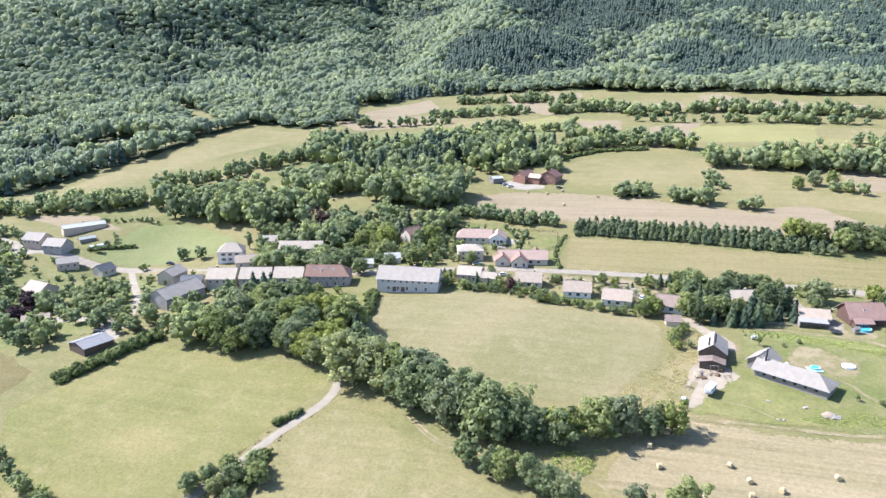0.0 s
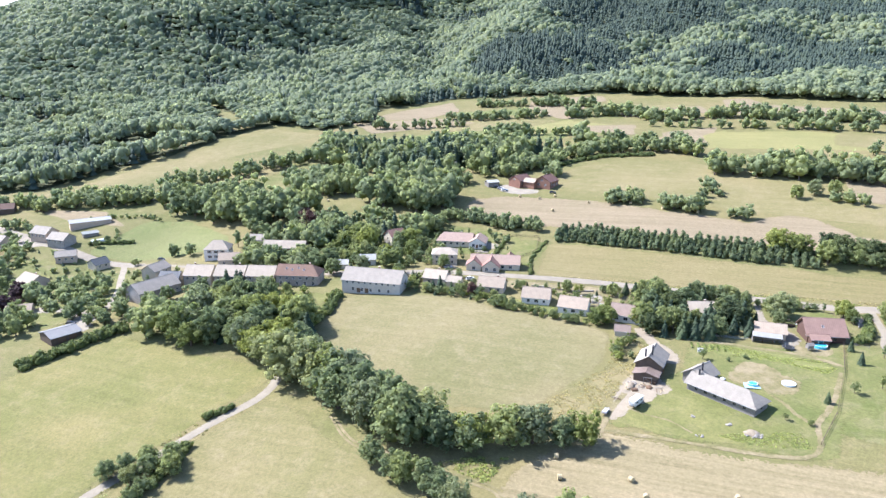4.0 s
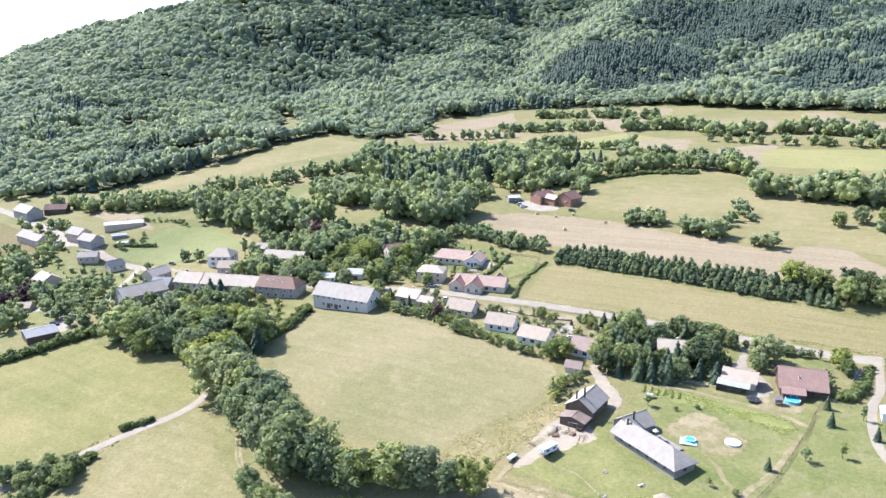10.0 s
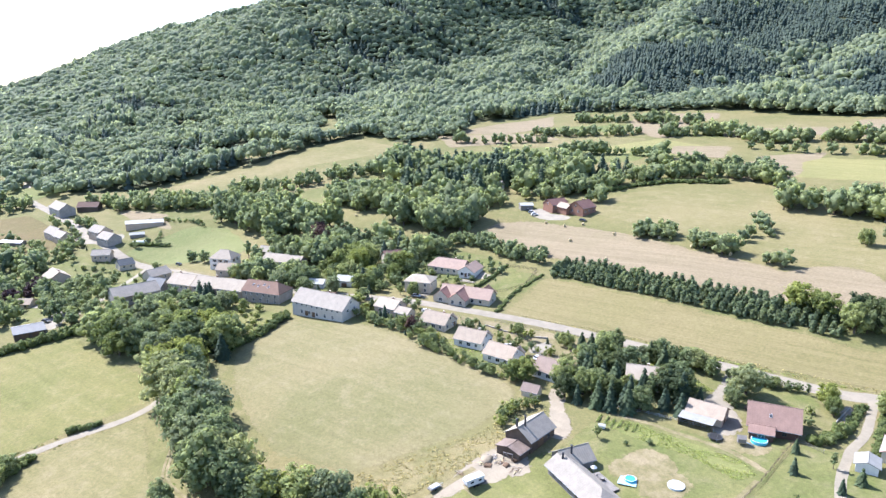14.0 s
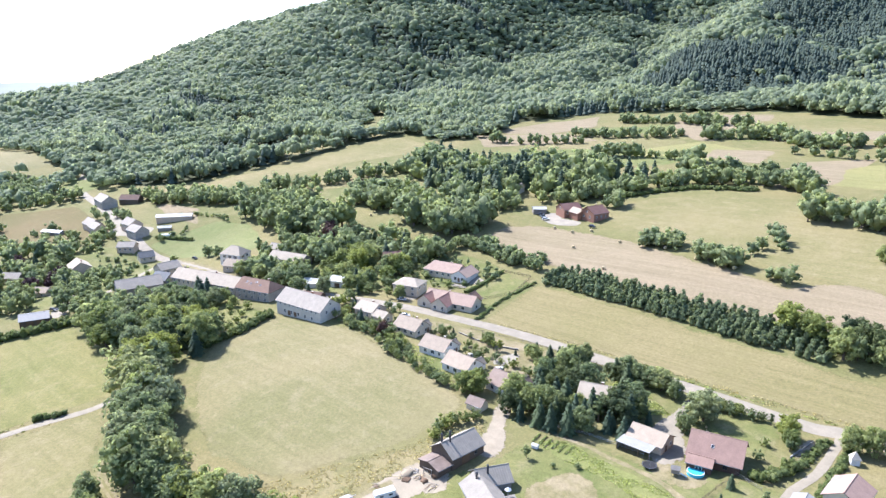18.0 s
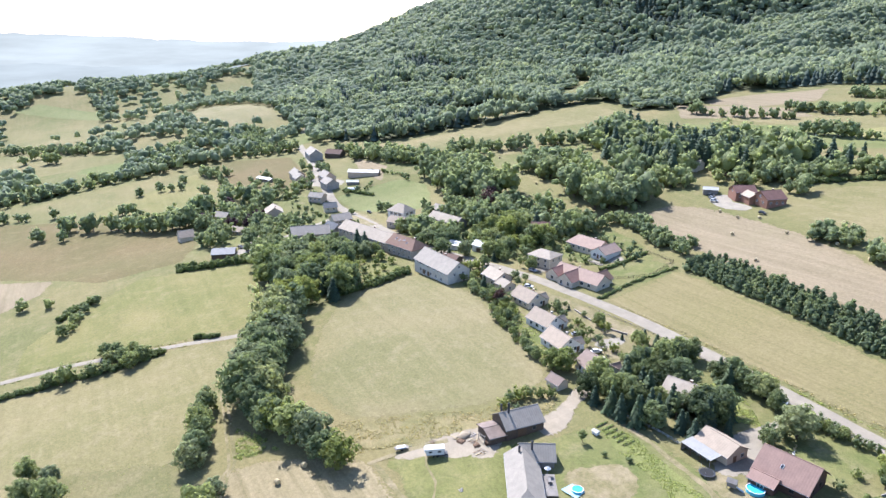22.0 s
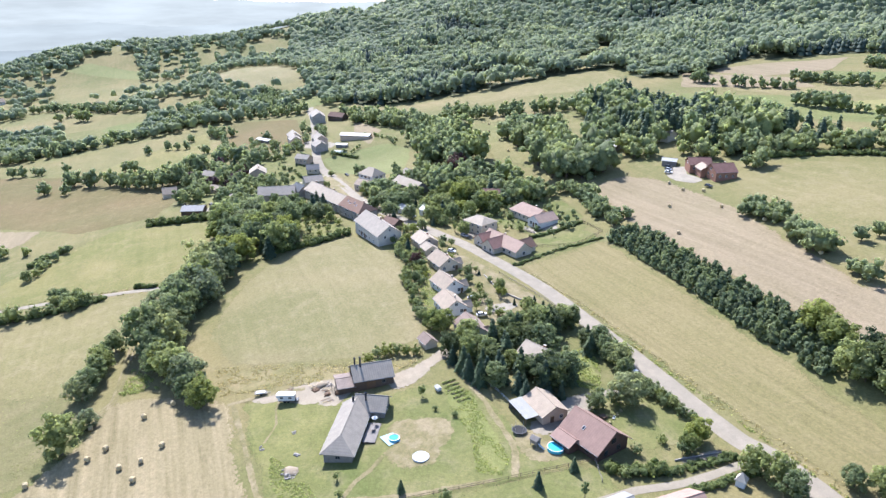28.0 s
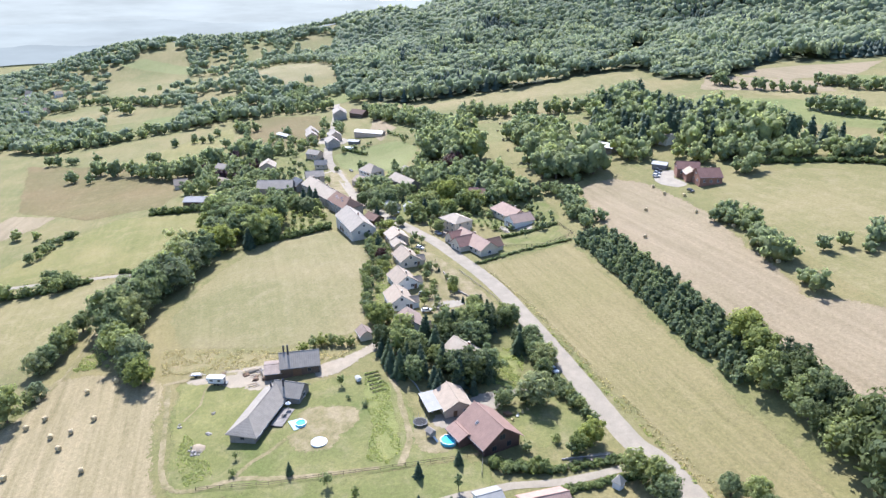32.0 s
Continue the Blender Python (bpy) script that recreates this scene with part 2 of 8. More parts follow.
M["render_white"] = wall_mat("white_render", (0.68, 0.645, 0.585))
M["render_cream"] = wall_mat("cream_render", (0.55, 0.475, 0.36))
M["render_plain"] = wall_mat("pale_plain_render", (0.53, 0.485, 0.41))
M["render_grey"] = wall_mat("grey_render", (0.44, 0.385, 0.305))
M["render_pink"] = wall_mat("ochre_render", (0.50, 0.39, 0.29))
M["stone"] = wall_mat("rubble_stone", (0.36, 0.325, 0.28), 0.95, 0.4)
M["brickwall"] = wall_mat("red_brick", (0.266, 0.141, 0.096), 0.9, 0.3)
M["wood_dark"] = wall_mat("dark_wood", (0.12, 0.088, 0.064), 0.85, 0.4)
M["wood_mid"] = wall_mat("brown_wood", (0.163, 0.104, 0.063), 0.85, 0.4)
M["wood_red"] = wall_mat("red_stained_wood", (0.1, 0.06, 0.045), 0.85, 0.35)
M["wood_grey"] = wall_mat("weathered_wood", (0.222, 0.200, 0.174), 0.9, 0.35)
M["white_paint"] = wall_mat("white_paint", (0.577, 0.570, 0.555), 0.5, 0.1)
M["dark_paint"] = wall_mat("dark_paint", (0.05, 0.05, 0.055), 0.5, 0.2)
M["blue_liner"] = wall_mat("blue_liner", (0.10, 0.42, 0.52), 0.5, 0.15)
M["tarp"] = wall_mat("pale_blue_tarp", (0.311, 0.459, 0.503), 0.6, 0.2)
M["cover"] = wall_mat("white_cover", (0.533, 0.562, 0.562), 0.6, 0.15)
M["straw"] = wall_mat("straw", (0.50, 0.40, 0.22), 0.95, 0.35)
M["rubber"] = wall_mat("black_rubber", (0.022, 0.022, 0.022), 0.8, 0.2)
M["steel"] = wall_mat("galvanised_steel", (0.333, 0.340, 0.348), 0.4, 0.2)
M["earth"] = wall_mat("heaped_earth", (0.266, 0.215, 0.148), 0.95, 0.4)
M["bark"] = wall_mat("bark", (0.13, 0.10, 0.075), 0.95, 0.4)

gm, gnt, gb = nodes_of("window_glass", 0.08, 0.6)
gb.inputs["Base Color"].default_value = (0.025, 0.03, 0.035, 1)
M["glass"] = gm
wm, wnt, wb = nodes_of("pool_water", 0.06, 0.5)
wb.inputs["Base Color"].default_value = (0.07, 0.42, 0.52, 1)
bump(wnt, wb, noise_of(wnt, place(wnt), 2.0, 2.0), 0.1, 0.05)
M["water"] = wm


def leaf_mat(name, dark, light, per_object=True, clump=0.35, glow=0.28, spread=0.5):
    """Foliage: clumps of light and dark leaves, tinted tree by tree, with light coming through."""
    m, nt, b = nodes_of(name, 0.7, 0.1)
    v = place(nt)
    n = noise_of(nt, v, clump, 6.0, 0.7)
    col = ramp(nt, n, [(0.3, dark), (0.7, light)])
    if per_object:
        oi = nt.nodes.new("ShaderNodeObjectInfo")
        rnd = oi.outputs["Random"]
    else:
        at = nt.nodes.new("ShaderNodeAttribute")
        at.attribute_name = "tint"
        half = nt.nodes.new("ShaderNodeMath")
        half.operation = "MULTIPLY_ADD"
        half.inputs[1].default_value = 0.5
        nt.links.new(at.outputs["Fac"], half.inputs[0])
        shift = nd(nt, "ShaderNodeMath", Value=0.0)
        shift.operation = "MULTIPLY"
        shift.inputs[1].default_value = 0.5
        nt.links.new(noise_of(nt, v, 0.012, 4.0, 0.6), shift.inputs[0])
        nt.links.new(shift.outputs[0], half.inputs[2])
        rnd = half.outputs[0]
    col = mixc(nt, 0.75, col, ramp(nt, rnd, [(0.2, (0.78, 0.83, 0.82)), (0.5, (1.0, 1.0, 0.9)), (0.8, (1.35, 1.27, 0.92))]), "MULTIPLY")
    isl = nt.nodes.new("ShaderNodeNewGeometry")
    col = mixc(nt, 0.5, col, ramp(nt, isl.outputs["Random Per Island"], [(0.0, (1 - spread, 1.02 - spread, 1 - spread)), (1.0, (1 + spread, 0.98 + spread, 1 + 0.7 * spread))]), "MULTIPLY")
    nt.links.new(col, b.inputs["Base Color"])
    fine = noise_of(nt, v, 2.2, 4.0, 0.8)
    bump(nt, b, fine, 0.55 if spread > 0.4 else 0.2, 0.5)
    t = nt.nodes.new("ShaderNodeBsdfTranslucent")
    nt.links.new(mixc(nt, 1.0, col, (1.5, 1.5, 1.25), "MULTIPLY"), t.inputs["Color"])
    mx = nt.nodes.new("ShaderNodeMixShader")
    mx.inputs["Fac"].default_value = glow
    nt.links.new(b.outputs["BSDF"], mx.inputs[1])
    nt.links.new(t.outputs["BSDF"], mx.inputs[2])
    nt.links.new(mx.outputs["Shader"], nt.nodes["Material Output"].inputs["Surface"])
    return m


M["leaf"] = leaf_mat("broad_leaves", (0.13, 0.158, 0.082), (0.25, 0.282, 0.145), glow=0.46)
M["leaf_light"] = leaf_mat("light_leaves", (0.135, 0.16, 0.058), (0.235, 0.262, 0.10), glow=0.46)
M["leaf_grey"] = leaf_mat("willow_leaves", (0.15, 0.17, 0.10), (0.27, 0.295, 0.175), glow=0.46)
M["leaf_purple"] = leaf_mat("copper_leaves", (0.05, 0.03, 0.034), (0.10, 0.058, 0.062), glow=0.2)
M["leaf_dark"] = leaf_mat("dark_leaves", (0.052, 0.07, 0.036), (0.11, 0.132, 0.066), glow=0.34)
M["needle"] = leaf_mat("needles", (0.04, 0.06, 0.038), (0.085, 0.11, 0.07), glow=0.2)
M["needle_blue"] = leaf_mat("blue_needles", (0.055, 0.07, 0.062), (0.10, 0.125, 0.11), glow=0.2)
# Paler, flatter and bluer than other leaves: haze over the woods put into colour.
M["forest"] = leaf_mat("hazed_forest_leaves", (0.18, 0.212, 0.145), (0.255, 0.288, 0.19), False, 0.12, 0.5, 0.16)
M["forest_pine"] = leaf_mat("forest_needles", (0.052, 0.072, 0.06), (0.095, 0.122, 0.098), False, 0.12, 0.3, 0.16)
M["tussock"] = leaf_mat("dry_tussocks", (0.30, 0.26, 0.125), (0.46, 0.395, 0.21), False, 0.5, 0.3)
M["weed"] = leaf_mat("tall_weed_leaves", (0.21, 0.24, 0.075), (0.36, 0.385, 0.14), False, 0.5, 0.35)
M["dull_weed"] = leaf_mat("dull_green_tussocks", (0.15, 0.16, 0.06), (0.25, 0.25, 0.105), False, 0.5, 0.3)
M["hedge"] = leaf_mat("hedge_leaves", (0.085, 0.11, 0.045), (0.17, 0.2, 0.08), False, 0.3, 0.42)
M["sapling_leaf"] = leaf_mat("sapling_leaves", (0.095, 0.122, 0.07), (0.185, 0.218, 0.13), False, 0.3, 0.42)
M["belt_leaf"] = leaf_mat("belt_leaves", (0.15, 0.18, 0.102), (0.28, 0.312, 0.17), False, 0.3, 0.46)
M["belt_needle"] = leaf_mat("belt_needles", (0.05, 0.075, 0.05), (0.11, 0.14, 0.095), False, 0.3, 0.2)


# ---- building helpers ----
class Shape:
    """A plain list of corners and faces."""

    def __init__(self):
        self.v, self.f = [], []

    def face(self, pts):
        k = len(self.v)
        self.v += [tuple(p) for p in pts]
        self.f.append(tuple(range(k, k + len(pts))))
        return self

    def box(self, x0, x1, y0, y1, z0, z1):
        k = len(self.v)
        self.v += [(x, y, z) for z in (z0, z1) for y in (y0, y1) for x in (x0, x1)]
        self.f += [tuple(k + i for i in q) for q in ((0, 2, 3, 1), (4, 5, 7, 6), (0, 1, 5, 4), (2, 6, 7, 3), (0, 4, 6, 2), (1, 3, 7, 5))]
        return self

    def prism(self, outline, thick):
        """outline: corners of the top face, thick: metres it reaches down."""
        k, n = len(self.v), len(outline)
        self.v += [tuple(p) for p in outline] + [(p[0], p[1], p[2] - thick) for p in outline]
        self.f.append(tuple(range(k, k + n)))
        self.f.append(tuple(range(k + 2 * n - 1, k + n - 1, -1)))
        self.f += [(k + i, k + n + i, k + n + (i + 1) % n, k + (i + 1) % n) for i in range(n)]
        return self

    def tube(self, r0, r1, z0, z1, n=12, x=0.0, y=0.0, caps=True):
        k = len(self.v)
        for r, z in ((r0, z0), (r1, z1)):
            self.v += [(x + r * math.cos(6.2832 * i / n), y + r * math.sin(6.2832 * i / n), z) for i in range(n)]
        self.f += [(k + i, k + (i + 1) % n, k + n + (i + 1) % n, k + n + i) for i in range(n)]
        if caps:
            self.f += [tuple(range(k + n - 1, k - 1, -1)), tuple(range(k + n, k + 2 * n))]
        return self

    def mesh(self, name, mat, smooth=False):
        me = bpy.data.meshes.new(name)
        me.from_pydata(self.v, [], self.f)
        me.materials.append(mat)
        if smooth:
            me.polygons.foreach_set("use_smooth", [True] * len(me.polygons))
        return me


def part(name, shape, material, parent, label="", at=None, smooth=False):
    ob = new(name, shape if isinstance(shape, bpy.types.Mesh) else shape.mesh(name, M[material], smooth))
    ob.parent = parent
    if at is not None:
        ob.matrix_basis = at
    return tagged(ob, label)


def root(name, x, y, yaw, label, category, group="", dz=0.0):
    ob = new(name)
    ob.empty_display_size = 0.5
    ob.matrix_basis = pose(x, y, H(x, y) + dz, 0, 0, yaw)
    return tagged(ob, label, category, group)


# ---- the lie of the land ----
def step(a, b, x):
    t = np.clip((x - a) / (b - a), 0, 1)
    return t * t * (3 - 2 * t)


def ridge(x, y):
    return (43 + 5 * np.sin(y / 62.0)) * np.exp(-(((x + 1240) / 165) ** 2)) * step(-330, 60, y) * (1 - step(500, 720, y))


def land(x, y):
    """Height of the ground: a slope that climbs to the wooded mountain, a shallow dip by the village, a valley far off."""
    x, y = np.asarray(x, float), np.asarray(y, float)
    h = 0.0225 * x + 0.1103 * y * (1 - 0.83 * step(-900, -2400, x))
    h = h + 175 * step(-656, -1082, x) * step(437, 1263, y) * (1 - 0.86 * step(-1500, -2500, x))
    h = h + 120 * step(1200, 2800, y) + 60 * np.exp(-(((x + 150) / 350) ** 2) - ((y - 1500) / 300) ** 2)
    centre = 330 + 0.33 * np.clip(x + 240, 0, 136) + 0.25 * np.clip(-300 - x, 0, 200) - 0.25 * np.clip(x + 90, 0, 100)
    depth = 9 * (1 - step(120, 220, x)) * (1 - 0.7 * step(-280, -340, x))
    low = 1.5 * step(-50, -110, x) * (1 - step(300, 330, y)) + 2 * step(390, 440, y) + 4 * step(-230, -300, x) * (1 - step(420, 560, y))
    h = h - depth * np.exp(-(((y - centre) / 60) ** 2)) - low * (1 - step(520, 760, y)) * (1 - step(-520, -760, x))
    h = h + 6 * np.exp(-(((x + 450) / 150) ** 2) - ((y - 650) / 100) ** 2)
    h = h + 16 * np.exp(-(((x + 780) / 170) ** 2) - ((y - 330) / 120) ** 2)
    # a ravine and a rounded spur in the mountainside
    up = step(850, 1100, y) * step(-1100, -900, x)
    gully = -520 - 0.43 * (y - 1300)
    h = h - 34 * up * np.exp(-(((x - gully) / 75) ** 2)) + 34 * up * np.exp(-(((x + 300 + 0.05 * (y - 1000)) / 110) ** 2))
    h = h + 7 * up * (np.sin(x / 47.0 + y / 160.0) + np.sin(x / 29.0 - y / 90.0 + 1.3) * 0.7)
    h = h - 260 * step(-2380, -2800, x)
    # a low wooded ridge across the valley
    h = h + ridge(x, y)
    far = step(-900, -1500, x) * (1 - step(400, 800, y))
    h = h + far * 5 * (np.sin(x / 170.0 + y / 260.0) * np.sin(y / 190.0 - x / 410.0) + 0.4 * np.sin(x / 73.0 + 1.0) * np.sin(y / 61.0))
    return h


def H(x, y):
    return float(land(x, y))


def axis(parts):
    out = []
    for a, b, n in parts:
        out += list(np.linspace(a, b, n, endpoint=False))
    return np.array(out + [parts[-1][1]])


gx = axis([(-4600, -2200, 40), (-2200, -1100, 40), (-1100, -300, 80), (-300, 260, 112), (260, 2400, 30)])
gy = axis([(-1500, -40, 24), (-40, 460, 100), (460, 900, 44), (900, 1700, 40), (1700, 4200, 40)])
X, Y = np.meshgrid(gx, gy)
Z = land(X, Y)
nx, ny = len(gx), len(gy)
ids = np.arange(nx * ny).reshape(ny, nx)
quads = np.stack([ids[:-1, :-1], ids[:-1, 1:], ids[1:, 1:], ids[1:, :-1]], -1).reshape(-1, 4)
me = bpy.data.meshes.new("ground")
me.from_pydata(np.stack([X, Y, Z], -1).reshape(-1, 3).tolist(), [], quads.tolist())
me.materials.append(M["meadow"])
me.polygons.foreach_set("use_smooth", [True] * len(me.polygons))
ground_mesh = me
tagged(new("ground", me), "dry grassland sloping up to a wooded mountain", "ground", "", "structure")


def wavy(outline, seg=6.0, amp=0.8, seed=0.0):
    """A closed outline cut into short pieces, with a slightly uneven edge."""
    out = []
    for (x0, y0), (x1, y1) in zip(outline, outline[1:] + outline[:1]):
        n = max(1, int(math.hypot(x1 - x0, y1 - y0) / seg))
        for i in range(n):
            x, y = x0 + (x1 - x0) * i / n, y0 + (y1 - y0) * i / n
            out.append((x + amp * (2 * noise.noise((x / 9, y / 9, seed)) + 1.2 * noise.noise((x / 3, y / 3, seed))), y + amp * (2 * noise.noise((x / 9, y / 9, seed + 7.7)) + 1.2 * noise.noise((x / 3, y / 3, seed + 5)))))
    return out


def round_off(outline, times=1):
    for _ in range(times):
        out = []
        for (x0, y0), (x1, y1) in zip(outline, outline[1:] + outline[:1]):
            k = min(0.25, 3.5 / (math.hypot(x1 - x0, y1 - y0) + 1e-9))
            out += [((1 - k) * x0 + k * x1, (1 - k) * y0 + k * y1), (k * x0 + (1 - k) * x1, k * y0 + (1 - k) * y1)]
        outline = out
    return outline


def patch(name, outline, material, label, lift=0.14, cell=12.0, amp=0.8, soften=1):
    """A sheet of ground cover that follows the land."""
    cell = min(cell, 5.0) if max(p[0] for p in outline) > -230 and min(p[1] for p in outline) < 420 else cell
    pts = wavy(round_off(outline, soften), 3.0 if cell <= 6 else 6.0, amp, lift * 31 + outline[0][0])
    bm = bmesh.new()
    bm.faces.new([bm.verts.new((x, y, 0)) for x, y in pts])
    bmesh.ops.triangulate(bm, faces=bm.faces[:])
    xs, ys = [p[0] for p in pts], [p[1] for p in pts]
    for lo, hi, no in ((min(xs), max(xs), (1, 0, 0)), (min(ys), max(ys), (0, 1, 0))):
        c = math.ceil(lo / cell) * cell
        while c < hi:
            bmesh.ops.bisect_plane(bm, geom=bm.verts[:] + bm.edges[:] + bm.faces[:], plane_co=(c * no[0], c * no[1], 0), plane_no=no)
            c += cell
    lift *= 0.3
    rim = np.zeros(len(bm.verts))
    if cell <= 6:
        P = np.array(pts)
        D = np.roll(P, -1, 0) - P
        co = np.array([v.co[:2] for v in bm.verts])
        best = np.full(len(co), 1e9)
        for p, d in zip(P, D):
            t = np.clip(((co - p) @ d) / (d @ d + 1e-9), 0, 1)
            best = np.minimum(best, np.hypot(*(co - p - t[:, None] * d).T))
        rim = np.clip(1.0 - best / (cell * 0.8), 0, 1)
    for v in bm.verts:
        v.co.z = H(v.co.x, v.co.y) + lift
    bm.normal_update()
    for f in bm.faces:
        f.smooth = False
        if f.normal.z < 0:
            f.normal_flip()
    me = bpy.data.meshes.new(name)
    bm.to_mesh(me)
    bm.free()
    me.attributes.new("fade", "FLOAT", "POINT").data.foreach_set("value", rim)
    me.materials.append(M[material])
    return tagged(new(name, me), label, "road" if "road" in name or "lane" in name or "track" in name else "field", "", "structure")


def smooth_line(pts, gap=3.0):
    """Points along a soft curve through pts."""
    out = []
    P = [pts[0]] + list(pts) + [pts[-1]]
    for i in range(1, len(P) - 2):
        p0, p1, p2, p3 = (np.array(P[j], float) for j in (i - 1, i, i + 1, i + 2))
        n = max(2, int(np.linalg.norm(p2 - p1) / gap))
        for k in range(n):
            t = k / n
            out.append(0.5 * (2 * p1 + (p2 - p0) * t + (2 * p0 - 5 * p1 + 4 * p2 - p3) * t * t + (3 * p1 - p0 - 3 * p2 + p3) * t ** 3))
    out.append(np.array(pts[-1], float))
    return out


ROADS = []
EDGE_CORNERS = (2, 3, 8, 9)  # corners of the three faces of a road piece that lie on its rims


def ribbon(name, pts, width, material, label, lift=0.24, ragged=0.25, keep=True):
    line = smooth_line(pts)
    lift *= 0.35
    sh = Shape()
    rows = []
    for i, p in enumerate(line):
        d = line[min(i + 1, len(line) - 1)] - line[max(i - 1, 0)]
        d = d / (np.linalg.norm(d) + 1e-9)
        nrm = np.array([-d[1], d[0]])
        row = []
        for u in (-1, -0.35, 0.35, 1):
            q = p + nrm * u * (width / 2 + (ragged * noise.noise((p[0] / 5, p[1] / 5, u)) if abs(u) == 1 else 0))
            row.append((q[0], q[1], H(q[0], q[1]) + lift - (0.02 if abs(u) == 1 else 0)))
        rows.append(row)
    for a, b in zip(rows, rows[1:]):
        for j in range(3):
            sh.face([a[j], b[j], b[j + 1], a[j + 1]][::-1])
    if keep:
        ROADS.append((np.array([q[:2] for q in line]), width / 2))
    me = sh.mesh(name, M[material], True)
    soft = 0.0 if name == "road" else (0.4 if name == "lane" else 0.75)
    me.attributes.new("fade", "FLOAT", "POINT").data.foreach_set("value", [soft if k in EDGE_CORNERS else 0.0 for _ in range(len(rows) - 1) for k in range(12)])
    ob = new(name, me)
    return tagged(ob, label, "road", "", "structure")


# ---- fields, roads and yards ----
patch("field", [(-121.8, 286.8), (-85.5, 297.4), (-47.5, 290.8), (-14.9, 286), (2.6, 279.6), (5.2, 250.9), (-13.4, 212), (-43.7, 206), (-83.2, 222), (-116.7, 246.3)], "hay", "mown hay meadow turning dry beside the barn")
patch("field", [(-47.8, 338.8), (-53, 388.7), (5.2, 383.8), (55.3, 378.7), (114.5, 373.4), (200.5, 357.9), (200.5, 339.4), (115.1, 344.7), (53.2, 343.2), (-2.3, 343.9)], "strawmeadow", "long dry hay meadow beside the road")
patch("field", [(-118, 423.8), (-119.6, 445.1), (-100.6, 457.3), (-37.1, 453.8), (3.9, 443), (32, 437.5), (52.7, 430), (109, 418.8), (215.1, 393.2), (215.2, 369.1), (104.6, 392.5), (45.8, 396), (-16.8, 401.5), (-72.6, 408.2)], "stubble", "pale harvested stubble field with bales")
patch("field", [(-82.4, 483), (-66.8, 532.8), (-28, 559.9), (19.5, 548.9), (71.8, 519.9), (108.6, 484.8), (227.2, 472.4), (226.5, 421.4), (106.8, 438), (53.7, 446.6), (-35.1, 466.8)], "mown", "pale green mown meadow behind a hedge")
patch("field", [(11.1, 654.7), (92, 664.5), (150, 645.2), (149.6, 603.9), (12.8, 599.5)], "yellowcrop", "yellowish crop field")
patch("field", [(-20.6, 630.3), (11.1, 654.7), (13.8, 597.1), (-10.7, 584.6)], "stubble", "small pale stubble field with bales")
patch("field", [(-262.4, 600.7), (-186.4, 653), (-90.1, 653.4), (-103.6, 613.8), (-232.1, 556.9)], "greenfield", "green meadow above the conifers")
patch("field", [(-321.6, 683.3), (-304.2, 740.6), (-268.4, 783.7), (-247.9, 723.5), (-276.7, 660.7)], "stubble", "pale stubble field below the forest")
patch("field", [(-173, 818.9), (-120, 835), (-100, 791.9), (-145.9, 772.8)], "stubble", "small stubble field below the forest")
patch("field", [(22, 814), (45, 822), (66, 784), (170, 750), (170.1, 715.9), (30, 739)], "stubble", "pale stubble field below the forest edge")
patch("field", [(-164.3, 667.9), (-101.1, 693.6), (-45.1, 669.4), (-84.9, 631.5), (-150.3, 646)], "yellowcrop", "yellow-green crop field")
patch("field", [(-238.2, 731.1), (-170.9, 759.6), (-160, 723.9), (-227.4, 703.6)], "greenfield", "green field below the forest")
patch("field", [(-90, 764.8), (-20, 789.9), (20, 744.9), (-80, 734.9)], "mown", "mown field below the forest")
patch("field", [(-263.2, 686.4), (-199.9, 699.7), (-175.3, 672.8), (-260.7, 655.6)], "stubble", "pale strip of stubble between tree rows")
patch("field", [(-469.7, 394.7), (-434.1, 504.5), (-399.2, 615.9), (-329.6, 602.1), (-345.3, 560.4), (-379.7, 512.3), (-414, 424), (-437.3, 401.4)], "mown", "dry hill meadow below the forest")
patch("field", [(-341.2, 416.5), (-305.5, 477.9), (-268.3, 503.7), (-241.6, 470.9), (-189.2, 449.8), (-156.2, 429.8), (-181.7, 397.7), (-251, 410.5)], "pasture", "grazed green pasture with bales")
patch("field", [(-318.5, 311.5), (-322, 338), (-323, 366), (-294.8, 376), (-262, 362), (-243, 354), (-240, 338), (-262, 324), (-287, 314), (-309, 312)], "paddock", "bright green paddock behind the village")
patch("field", [(-213, 184), (-208, 203), (-198, 223), (-161, 219), (-130, 218), (-112, 216), (-108, 206), (-114, 187), (-119, 164), (-125, 140), (-128, 110), (-160, 112), (-196, 142), (-218, 166)], "leftmeadow", "yellow-green ripe meadow")
patch("field", [(-109, 186), (-102, 200), (-88, 195), (-72, 186), (-57, 179), (-30, 164), (-20.5, 160.8), (-27.4, 111.1), (-112, 98.6), (-118, 140), (-114, 166)], "mown", "mown dry meadow beside the lane")
patch("field", [(-292.7, 88.7), (-248.2, 126.5), (-224, 146), (-226, 190), (-263.2, 205.8), (-339.2, 207.8), (-474, 54.1)], "brownmeadow", "brownish unmown meadow")
patch("field", [(-292.7, 86.6), (-252.3, 126.3), (-230.5, 120.9), (-210.2, 98.6), (-235.8, 78.3)], "stubble", "small tan field strip", 0.2)
patch("field", [(-407.1, 136.7), (-494.7, 237), (-389.5, 237.1), (-354.8, 204.6), (-344.4, 212)], "leftmeadow", "yellowish orchard meadow")
patch("field", [(-483.4, 322.4), (-366.3, 310.2), (-364.5, 270.7), (-451.7, 247.5), (-531.5, 260.9)], "brownmeadow", "brownish meadow beside the road")
